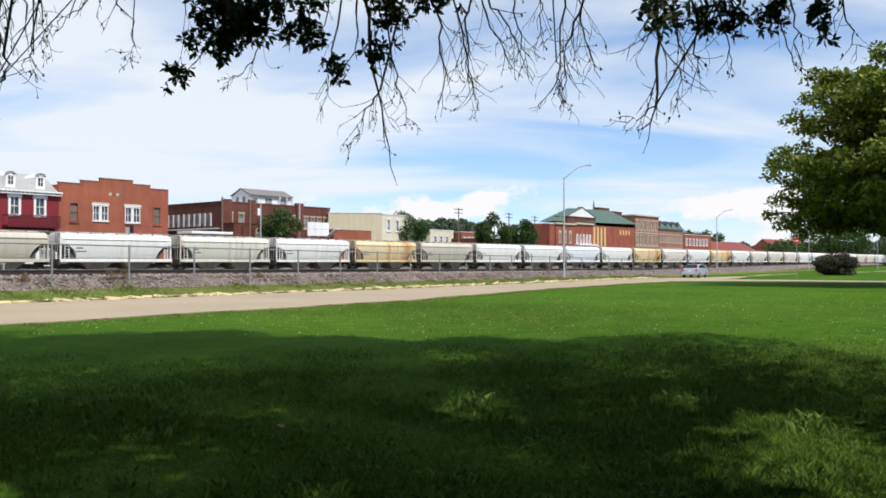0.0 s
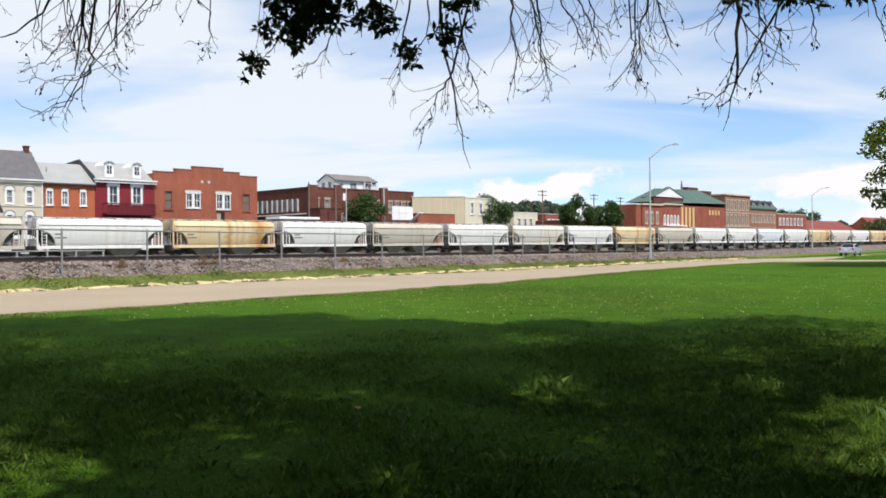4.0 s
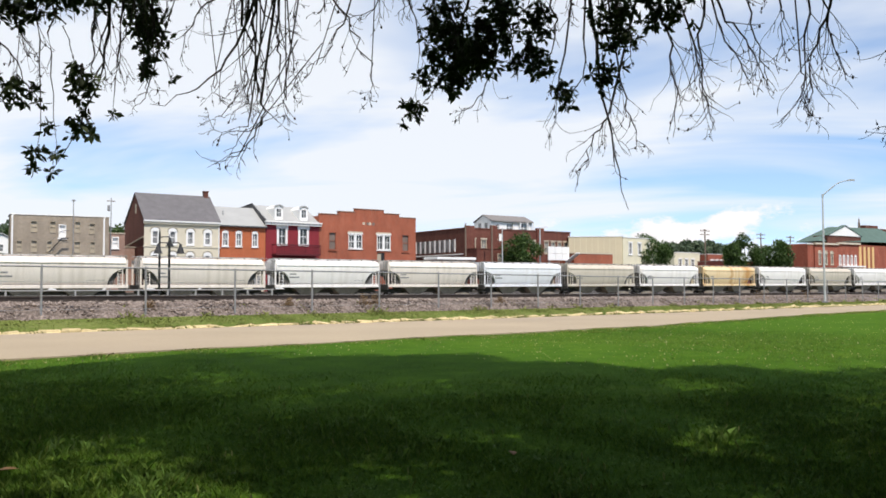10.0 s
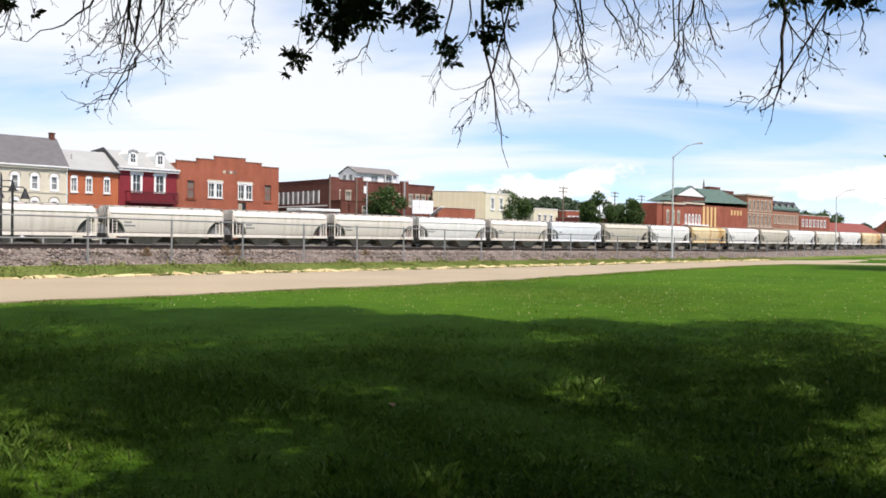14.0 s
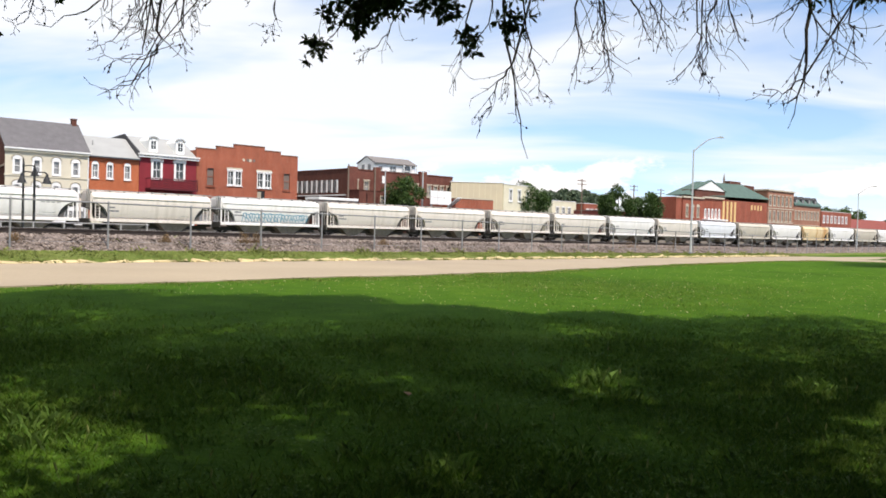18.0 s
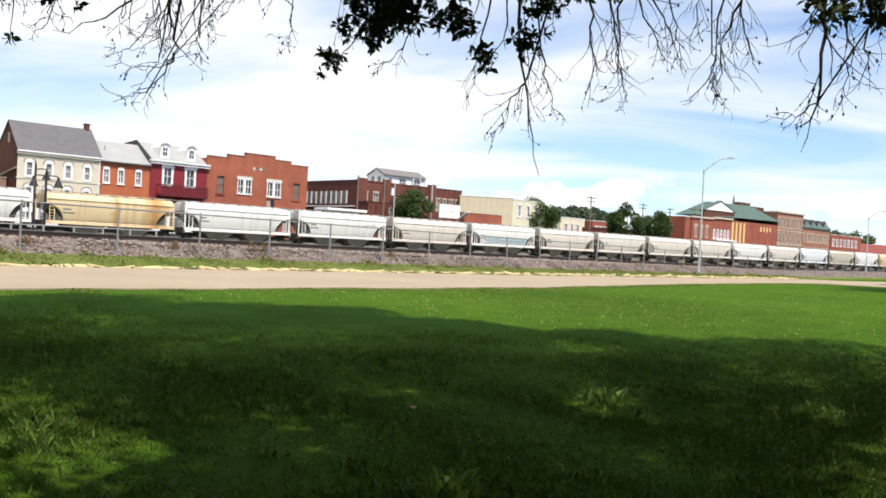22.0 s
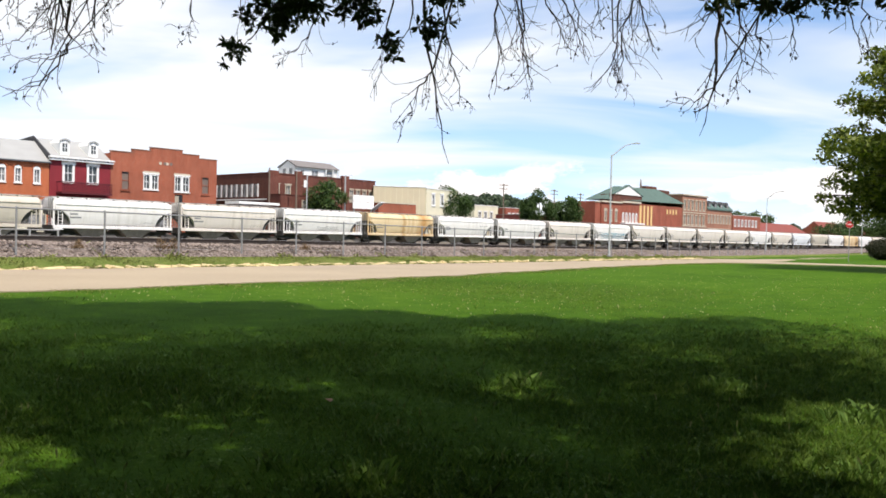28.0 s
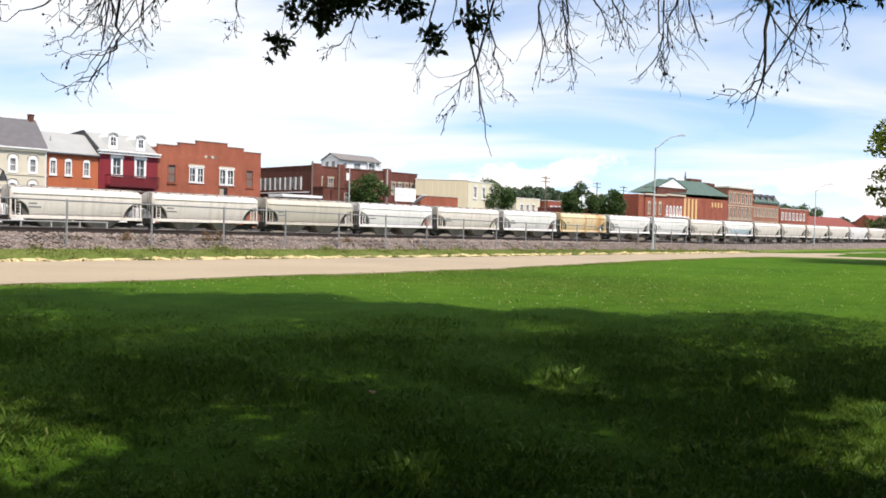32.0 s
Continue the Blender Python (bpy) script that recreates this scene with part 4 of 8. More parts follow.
def build_train():
    shared = build_car_parts()
    keep = []
    for name, bm, mat, _ in shared:
        keep.append((name, mesh_of(name, bm, PAINTS[0] if mat == 0 else mat), mat == 0))
    bodies = [hopper_body(p) for p in PAINTS]
    painted = {}
    for i, p in enumerate(PAINTS):
        for j, (name, me, own) in enumerate(keep):
            if own:
                painted[i, j] = me if i == 0 else me.copy()
                painted[i, j].materials[0] = p
    marks = [mesh_of("stencil", marks_mesh(k), MARK) for k in (0, 1)]
    for k in range(-34, 27):
        i = TRAIN.get(k, (0, 1, 0, 4, 0, 1, 5)[k % 7])
        extra = {13: " with blue graffiti", 18: " with grey graffiti"}.get(k, "")
        car = thing("covered_hopper", far_at(0, 84, -0.21), f"{PAINT_NAMES[i]} two-bay covered hopper railcar{extra}", "railcar", "cars of the goods train")
        part("body", bodies[i], None, car)
        for j, (name, me, own) in enumerate(keep):
            part(name, painted[i, j] if own else me, None, car)
        tagged(part("stencil", marks[1 if k in (0, 15, 16, -6) else 0], None, car, "dark stencilled lettering bars"), kind="stuff")
        if k == 13:
            tagged(part("graffiti_fill", tag_fill(4, -3.6, 4.2, 1.82, 2.72), TAG_PALE, car, "pale blue sprayed ground of the graffiti"), kind="stuff")
            tagged(part("graffiti", tag_mesh(4, -3.6, 4.2, 1.80, 2.74, 0.05), TAG_BLUE, car, "blue spray-painted graffiti"), kind="stuff")
        if k == 18:
            tagged(part("graffiti_fill", tag_fill(9, -2.4, 0.6, 1.8, 2.5), TAG_SILVER, car, "grey sprayed ground of the graffiti"), kind="stuff")
            tagged(part("graffiti", tag_mesh(9, -1.0, 2.4, 1.8, 2.35, 0.03), TAG_GREY, car, "grey spray-painted graffiti"), kind="stuff")
        cars[k] = car


def train_run(t):
    """How far the train has come along the line at t seconds: it slows from 10.8 to 8 m/s."""
    return 41.48 + 10.8364 * t - 0.0527222 * t * t + 0.000140693 * t ** 3


# ---- buildings ----
GZ = -0.75


def holed_wall(bm, x0, x1, z0, z1, holes, y=0.0, deep=0.25):
    """A wall face in the x-z plane at y, with rectangular openings (xa, xb, za, zb) that run back into it."""
    xs = sorted({x0, x1, *[h[0] for h in holes], *[h[1] for h in holes]})
    zs = sorted({z0, z1, *[h[2] for h in holes], *[h[3] for h in holes]})
    vs = {}

    def v(x, yy, z):
        k = (round(x, 4), round(yy, 4), round(z, 4))
        if k not in vs:
            vs[k] = bm.verts.new(k)
        return vs[k]
    for a, b in zip(xs, xs[1:]):
        for c, d in zip(zs, zs[1:]):
            m, n = (a + b) / 2, (c + d) / 2
            if not any(h[0] < m < h[1] and h[2] < n < h[3] for h in holes):
                bm.faces.new((v(a, y, c), v(b, y, c), v(b, y, d), v(a, y, d)))
    for xa, xb, za, zb in holes:
        q = [(xa, za), (xb, za), (xb, zb), (xa, zb)]
        for (p, r), (s, t) in zip(q, q[1:] + q[:1]):
            bm.faces.new((v(p, y, r), v(s, y, t), v(s, y + deep, t), v(p, y + deep, r)))


def add_window(parent, xa, xb, za, zb, y=0.0, trim=WHITE, arch=False, bars=1, sill=True, lintel=True, filled=None, grow=0.10, mould=None):
    """A window in an opening: frame with casing, glass pane set back, meeting rail, sill and hood."""
    bm = bmesh.new()
    f = grow
    for a, b, c, d in ((xa - f, xa + 0.06, za, zb), (xb - 0.06, xb + f, za, zb), (xa - f, xb + f, zb - 0.06, zb + f), (xa - f, xb + f, za - f, za + 0.06)):
        box(bm, a, b, y - 0.06, y + 0.10, c, d)
    win = part("window", bm, trim, parent)
    mid = (za + zb) / 2
    mb = bmesh.new()
    box(mb, xa, xb, y + 0.08, y + 0.14, mid - 0.04, mid + 0.04)
    part("meeting_rail", mb, trim, win)
    for i in range(1, bars + 1):
        x = xa + (xb - xa) * i / (bars + 1)
        gb = bmesh.new()
        box(gb, x - 0.03, x + 0.03, y + 0.085, y + 0.135, za, zb)
        part("glazing_bar", gb, trim, win)
    pb = bmesh.new()
    box(pb, xa, xb, y + 0.15, y + 0.18, za, zb)
    part("pane", pb, filled or GLASS, win)
    if sill:
        sb = bmesh.new()
        box(sb, xa - 0.16, xb + 0.16, y - 0.14, y + 0.1, za - 0.22, za - 0.1)
        part("sill", sb, trim, win)
    if lintel:
        lb = bmesh.new()
        if arch == "blind":
            k, w, cx = 12, (xb - xa) / 2 + grow * 0.75, (xa + xb) / 2
            prism(lb, [(cx + w * math.cos(a), zb + 0.02 + 0.8 * w * math.sin(a)) for a in np.linspace(0, math.pi, k)], "y", y - 0.05, y + 0.09)
            ring = bmesh.new()
            tube(ring, [(cx + (w + 0.13) * math.cos(a), y - 0.05, zb + 0.02 + 0.84 * (w + 0.13) * math.sin(a)) for a in np.linspace(-0.12, math.pi + 0.12, 16)], [0.085] * 16, 6)
            part("hood_mould", ring, mould, win)
        elif arch:
            k, w, cx = 10, (xb - xa) / 2 + grow, (xa + xb) / 2
            outer = [(cx + w * math.cos(a), zb + 0.02 + 0.95 * w * math.sin(a)) for a in np.linspace(0, math.pi, k)]
            prism(lb, outer, "y", y - 0.05, y + 0.09)
            ab = bmesh.new()
            prism(ab, [(cx + (w - grow) * math.cos(a), zb + 0.10 + 0.8 * (w - grow) * math.sin(a)) for a in np.linspace(0, math.pi, k)], "y", y - 0.064, y - 0.02)
            part("arch_pane", ab, GLASS, win)
        else:
            box(lb, xa - 0.18, xb + 0.18, y - 0.10, y + 0.08, zb + 0.1, zb + 0.26)
        part("hood", lb, trim, win)
    return win


def walls(parent, L, depth, top, mat, holes, side_mat=None, base=GZ):
    """Four walls of a block: the front holed, the rest plain."""
    bm = bmesh.new()
    holed_wall(bm, 0, L, base, top, holes)
    part("front_wall", bm, mat, parent)
    for name, x in (("left_wall", 0.0), ("right_wall", L)):
        b = bmesh.new()
        a, c = (x, x + 0.25) if x == 0 else (x - 0.25, x)
        box(b, a + (0.003 if x == 0 else 0), c - (0 if x == 0 else 0.003), 0.003, depth, base, top)
        part(name, b, side_mat or mat, parent)
    b = bmesh.new()
    box(b, 0, L, depth, depth + 0.25, base, top)
    part("back_wall", b, side_mat or mat, parent)
    b = bmesh.new()
    box(b, 0.26, L - 0.26, 0.35, depth - 0.01, base + 0.1, top - 0.4)
    part("interior", b, DARK, parent)


def flat_roof(parent, L, depth, z, mat=DARK_ROOF, cope=WHITE, h=0.12, over=0.08):
    b = bmesh.new()
    box(b, 0.2, L - 0.2, 0.2, depth, z - 0.5, z - 0.3)
    part("roof", b, mat, parent)
    b = bmesh.new()
    box(b, -over, L + over, -over, 0.35, z, z + h)
    box(b, -over, 0.35, 0.35, depth + 0.3, z, z + h)
    box(b, L - 0.35, L + over, 0.35, depth + 0.3, z, z + h)
    part("coping", b, cope, parent)


def gable_roof(parent, L, depth, eave, ridge, ry, mat, over=0.25, gable_mat=None):
    """A roof with its ridge along the street, at ry behind the front."""
    b = bmesh.new()
    prism(b, [(-over, eave - 0.02), (-over, eave + 0.14), (ry, ridge + 0.14), (depth + over, eave + 0.14), (depth + over, eave - 0.02), (ry, ridge - 0.02)], "x", -0.12, L + 0.12)
    part("roof", b, mat, parent)
    if gable_mat:
        for name, x in (("left_gable", 0.0), ("right_gable", L - 0.25)):
            g = bmesh.new()
            prism(g, [(0.01, eave), (depth, eave), (ry, ridge - 0.05)], "x", x, x + 0.25)
            part(name, g, gable_mat, parent)


def shop_front(parent, L, mat, label, z1=3.6):
    """Ground-floor front: a panelled strip with posts and dark glass between."""
    n = max(2, int(L / 2.2))
    for i in range(n):
        a, c = 0.3 + (L - 0.6) * i / n, 0.3 + (L - 0.6) * (i + 1) / n
        p = bmesh.new()
        holed_wall(p, a, c, 0.72, z1, [(a + 0.25, c - 0.25, 1.2, z1 - 0.7)], -0.08, 0.06)
        f = part("shop_front", p, mat, parent, label)
        g = bmesh.new()
        box(g, a + 0.25, c - 0.25, -0.03, -0.012, 1.2, z1 - 0.7)
        part("pane", g, GLASS, f)


def arched_row(parent, wins, **kw):
    for w in wins:
        add_window(parent, *w, **kw)


def build_solar_hall():
    m = far_at(11.5, 114, 0) @ pose(0, 0, 0, 0, 0, -9) @ pose(-22, 0, 0)
    b = thing("brick_hall", m, "brown brick hall with a hipped roof of solar panels", "building")
    L, dep = 22.0, 24.0
    wins = [(L - 1.55 - 2.05 * i, L - 0.55 - 2.05 * i, 7.35, 9.5) for i in range(8)]
    walls(b, L, dep, 10.6, BRICK_BROWN, wins, side_mat=BRICK_BROWN)
    arched_row(b, wins, arch=False)
    for w in wins:
        a = bmesh.new()
        k, r, cx = 9, 0.75, (w[0] + w[1]) / 2
        prism(a, [(cx + r * math.cos(q), 9.62 + 0.62 * r * math.sin(q)) for q in np.linspace(0, math.pi, k)], "y", -0.09, 0.02)
        part("brick_arch", a, BRICK_DARK, b)
    s = bmesh.new()
    box(s, -0.1, L + 0.1, -0.12, 0.02, 6.75, 7.1)
    part("stone_band", s, STONE_TRIM, b)
    e = bmesh.new()
    box(e, -0.8, L + 0.8, -0.8, dep + 0.8, 10.6, 10.9)
    part("eave", e, WHITE, b)
    r = bmesh.new()
    o = 0.8
    lo = [r.verts.new(p) for p in ((-o, -o, 10.9), (L + o, -o, 10.9), (L + o, dep + o, 10.9), (-o, dep + o, 10.9))]
    hi = [r.verts.new(p) for p in ((7.5, 7.5, 14.2), (L - 5.6, 7.5, 14.2), (L - 5.6, dep - 7.5, 14.2), (7.5, dep - 7.5, 14.2))]
    for i in range(4):
        r.faces.new((lo[i], lo[(i + 1) % 4], hi[(i + 1) % 4], hi[i]))
    r.faces.new(hi)
    part("roof", r, SHINGLE, b)
    slope = math.degrees(math.atan2(3.5, 8.3))
    pan = bmesh.new()
    box(pan, 0, 1.55, 0, 1.0, 0, 0.05)
    pm = mesh_of("solar_panel", pan, SOLAR)
    fr = bmesh.new()
    for a, c, d, q in ((-0.06, 0.0, -0.06, 1.06), (1.55, 1.61, -0.06, 1.06), (0, 1.55, -0.06, 0), (0, 1.55, 1.0, 1.06)):
        box(fr, a, c, d, q, -0.02, 0.07)
    fm = mesh_of("panel_frame", fr, GALV)
    for row in range(5):
        for col in range(11):
            x = 2.2 + col * 1.75 + row * 0.15
            y = 0.4 + row * 1.25
            if x + 1.6 > L - 0.2 - y * 0.72 or x < y:
                continue
            z = 10.9 + (y + 0.8) * 3.5 / 8.3 + 0.1
            p = part("solar_panel", pm, SOLAR, b, "dark blue solar panel", at=pose(x, y, z, slope))
            part("panel_frame", fm, GALV, p)
    porch = bmesh.new()
    box(porch, L, L + 0.12, 0.3, 3.2, 4.5, 10.5)
    part("side_bay", porch, CREAM, b)


def build_tan_block():
    b = thing("tan_brick_block", far_at(16.9, 114) @ pose(0, 0, 0, 0, 0, -6), "weathered tan brick two-storey block with boarded windows", "building")
    L, dep = 11.1, 4.0
    up = [(2.2, 2.95, 8.0, 9.4), (4.3, 5.0, 8.0, 9.4), (5.35, 6.1, 7.45, 9.0), (7.1, 7.8, 8.05, 9.45), (8.75, 9.45, 7.95, 9.3)]
    low = [(0.7, 1.3, 5.6, 7.0), (2.25, 2.95, 5.6, 7.05), (4.0, 4.6, 5.6, 7.0), (7.1, 7.8, 5.6, 7.0), (8.9, 9.5, 5.6, 7.0)]
    walls(b, L, dep, 10.1, BRICK_TAN, up + low)
    flat_roof(b, L, dep, 10.1)
    for i, w in enumerate(up + low):
        if i == 2:
            add_window(b, *w, filled=WHITE, bars=0, lintel=False, grow=0.05)
        else:
            add_window(b, *w, trim=BOARD, filled=BOARD, bars=0, lintel=False, sill=False, grow=0.0)
    for x in (0.2, 10.5):
        p = bmesh.new()
        tube(p, [(x, -0.12, GZ), (x, -0.12, 9.9), (x + 0.15, 0.0, 10.1)], [0.11, 0.11, 0.11], 8)
        part("downpipe", p, WHITE, b)
    shop_front(b, L, WHITE, "white painted shop front", 4.0)
    st = bmesh.new()
    prism(st, [(4.0, 5.7), (4.2, 5.7), (5.6, 7.4), (6.4, 7.4), (6.4, 7.25), (5.65, 7.25), (4.3, 5.6)], "y", -0.9, -0.8)
    prism(st, [(4.0, 6.6), (4.06, 6.6), (5.6, 8.3), (6.4, 8.3), (6.4, 8.24), (5.6, 8.24)], "y", -0.9, -0.86)
    part("outside_stair", st, BLACK, b)
    a = thing("brick_annex", far_at(27.85, 114.6), "low brown brick annex with a white window", "building")
    walls(a, 2.5, 8, 8.2, BRICK_BROWN, [(0.95, 1.65, 6.4, 7.7)])
    add_window(a, 0.95, 1.65, 6.4, 7.7, filled=WHITE, bars=0, lintel=False)
    flat_roof(a, 2.5, 8, 8.2, cope=STONE_TRIM)
    for s, z, d in ((23.8, 12.1, 113.2), (28.2, 12.6, 113.0)):
        q = thing("service_mast", far_at(s, d), "thin grey service mast beside the brick block", "mast")
        bm = bmesh.new()
        tube(bm, [(0, 0, GZ), (0, 0, z)], [0.08, 0.05], 8)
        part("mast", bm, GALV, q)
        bm = bmesh.new()
        if s < 25:
            box(bm, -0.2, 0.2, -0.1, 0.1, z - 0.16, z + 0.06, 0.03)
            part("mast_head", bm, GALV, q)
        else:
            tube(bm, [(-0.28, 0, z - 1.7), (-0.28, 0, z - 1.62), (-0.28, 0, z - 1.0), (-0.28, 0, z - 0.92)], [0.12, 0.17, 0.17, 0.1], 10)
            part("transformer", bm, GALV, q)
            bm = bmesh.new()
            box(bm, -0.5, 0.5, -0.05, 0.05, z - 0.45, z - 0.35)
            part("crossarm", bm, WOOD_POLE, q)


BOARD = material("window_board", (0.37, 0.325, 0.25), 0.9, 0.1, 1, 12, 0.1)


def build_white_cottage():
    b = thing("white_cottage", far_at(19.9, 160), "small white gabled cottage beyond the brick blocks", "building")
    walls(b, 5.0, 7.0, 9.0, WHITE, [(2.1, 2.8, 7.4, 8.6)])
    add_window(b, 2.1, 2.8, 7.4, 8.6, bars=0, lintel=False, grow=0.05)
    g = bmesh.new()
    prism(g, [(0, 9.0), (5.0, 9.0), (2.5, 10.3)], "y", 0.0, 0.25)
    part("gable", g, WHITE, b)
    r = bmesh.new()
    prism(r, [(-0.3, 8.9), (-0.3, 9.08), (2.5, 10.55), (5.3, 9.08), (5.3, 8.9), (2.5, 10.37)], "y", -0.25, 7.2)
    part("roof", r, METAL_ROOF, b)


def build_cream_house():
    b = thing("cream_house", far_at(32.6, 114), "cream-painted house with arched windows and grey gable roof", "building")
    L, dep = 10.1, 9.2
    wins = [(x, x + 0.74, 7.05, 8.7) for x in (1.05, 3.35, 5.69, 8.07)]
    low = [(x, x + 0.74, 3.7, 5.6) for x in (1.05, 3.35, 5.69, 8.07)]
    walls(b, L, dep, 10.0, CREAM, wins + low, side_mat=BRICK_DARK)
    # hood rings take the darker cream in place of their own shadow
    arched_row(b, wins + low, arch="blind", grow=0.2, bars=0, mould=CREAM_RING_SHADE)
    shop_front(b, L, WHITE, "white painted shop front", 3.2)
    gable_roof(b, L, dep, 10.0, 13.9, 4.2, SHINGLE, gable_mat=BRICK_DARK)
    for z0, z1, y in ((9.62, 9.98, -0.28), (6.6, 6.75, -0.08)):
        c = bmesh.new()
        box(c, -0.1, L + 0.1, y, 0.02, z0, z1)
        part("cornice", c, CREAM, b)
    dp = bmesh.new()
    tube(dp, [(L - 0.1, -0.1, 3.0), (L - 0.1, -0.1, 9.5), (L - 0.1, -0.3, 9.75)], [0.08, 0.08, 0.08], 8)
    part("downpipe", dp, WHITE, b)
    gt = bmesh.new()
    box(gt, -0.15, L + 0.15, -0.42, -0.26, 9.9, 10.08)
    part("gutter", gt, WHITE, b)
    gw = bmesh.new()
    box(gw, -0.04, 0.05, 3.6, 4.2, 11.2, 12.4)
    part("gable_window", gw, BOARD, b)
    ch = bmesh.new()
    box(ch, L - 0.8, L - 0.2, 3.9, 4.5, 12.8, 14.6)
    box(ch, L - 0.86, L - 0.14, 3.84, 4.56, 14.6, 14.75)
    part("chimney", ch, BRICK_DARK, b)
    ln = bmesh.new()
    prism(ln, [(0.2, 8.0), (9.3, 6.9), (9.3, 6.75), (0.2, 7.8)], "x", -0.12, 0.02)
    part("lean_to_flashing", ln, BOARD, b)
    lt = thing("lean_to", far_at(28.2, 117.5), "low brown lean-to against the cream house gable", "building")
    walls(lt, 4.2, 6, 6.6, BRICK_BROWN, [])
    flat_roof(lt, 4.2, 6, 6.6, cope=BOARD)


def build_orange_house():
    b = thing("orange_brick_house", far_at(42.8, 114), "orange-red brick house with light metal roof", "building")
    L, dep = 6.6, 9.0
    wins = [(0.35, 1.1, 7.0, 8.75), (2.28, 3.03, 7.0, 8.75), (4.65, 5.4, 7.0, 8.75)]
    walls(b, L, dep, 9.7, BRICK_ORANGE, wins)
    arched_row(b, wins, grow=0.08, arch="blind", mould=BRICK_ORANGE)
    shop_front(b, L, PALE_PANEL, "pale painted shop front")
    gable_roof(b, L, dep, 9.7, 12.6, 4.4, METAL_ROOF, gable_mat=BRICK_ORANGE)
    g = bmesh.new()
    box(g, -0.1, L + 0.1, -0.42, -0.28, 9.58, 9.74)
    part("gutter", g, DARK_ROOF, b)
    v = bmesh.new()
    tube(v, [(1.2, 2.2, 11.2), (1.2, 2.2, 12.0)], [0.09, 0.09], 8)
    part("roof_vent", v, METAL_ROOF, b)


def build_mansard_house():
    b = thing("maroon_house", far_at(49.45, 114), "maroon-painted house with pale roof, dormers and balcony", "building")
    L, dep = 8.4, 10.0
    wins = [(1.9, 3.05, 7.4, 9.7), (5.2, 6.4, 7.4, 9.7)]
    walls(b, L, dep, 10.1, MAROON, wins)
    arched_row(b, wins, grow=0.24, arch="blind", mould=WHITE, filled=GLASS_DARK)
    shop_front(b, L, WHITE, "white painted shop front")
    c = bmesh.new()
    box(c, -0.15, L + 0.15, -0.45, 0.02, 10.1, 10.28)
    box(c, -0.2, L + 0.2, -0.6, 0.02, 10.42, 10.62)
    for x in np.arange(0.2, L, 0.55):
        box(c, x, x + 0.18, -0.45, 0.0, 10.28, 10.42)
    part("cornice", c, WHITE, b)
    r = bmesh.new()
    prism(r, [(0.0, 10.1), (0.0, 10.66), (4.8, 13.25), (dep, 13.0), (dep, 10.1)], "x", 0.0, L)
    part("roof", r, METAL_ROOF, b)
    k = bmesh.new()
    prism(k, [(-0.1, 10.5), (-0.1, 10.85), (4.8, 13.5), (dep, 13.2), (dep, 10.1), (0, 10.1)], "x", -0.16, -0.01)
    part("parapet_wall", k, DARK_ROOF, b)
    for cx in (2.1, 6.0):
        d = bmesh.new()
        prism(d, [(cx - 0.62, 10.9), (cx + 0.62, 10.9), (cx + 0.62, 12.5), (cx + 0.45, 12.85), (cx, 13.05), (cx - 0.45, 12.85), (cx - 0.62, 12.5)], "y", 0.35, 3.6)
        dm = part("dormer", d, WHITE, b)
        p = bmesh.new()
        box(p, cx - 0.32, cx + 0.32, 0.31, 0.36, 11.35, 12.45)
        part("pane", p, GLASS_DARK, dm)
        mr = bmesh.new()
        box(mr, cx - 0.32, cx + 0.32, 0.28, 0.32, 11.87, 11.93)
        box(mr, cx - 0.03, cx + 0.03, 0.28, 0.32, 11.35, 12.45)
        part("sash_bar", mr, WHITE, dm)
        h = bmesh.new()
        k, w = 10, 0.74
        prism(h, [(cx + w * math.cos(a), 12.62 + 0.46 * math.sin(a)) for a in np.linspace(0, math.pi, k)] + [(cx - 0.55, 12.7), (cx, 12.98), (cx + 0.55, 12.7)], "y", 0.2, 0.5)
        part("hood", h, METAL_ROOF, dm)
    bal = bmesh.new()
    box(bal, 0.9, 7.8, -1.6, 0.0, 5.75, 6.0)
    bb = part("balcony", bal, MAROON_DARK, b)
    rl = bmesh.new()
    box(rl, 0.9, 7.8, -1.6, -1.52, 7.2, 7.33)
    pole = bmesh.new()
    box(pole, 0, 0.07, -1.59, -1.53, 6.0, 7.2)
    pole_mesh = mesh_of("baluster", pole, MAROON_DARK)
    for x in np.arange(0.95, 7.8, 0.17):
        part("baluster", pole_mesh, None, bb, at=pose(float(x), 0, 0))
    for x in (0.9, 7.72):
        box(rl, x, x + 0.08, -1.52, 0.0, 7.2, 7.33)
    part("railing", rl, MAROON_DARK, bb)


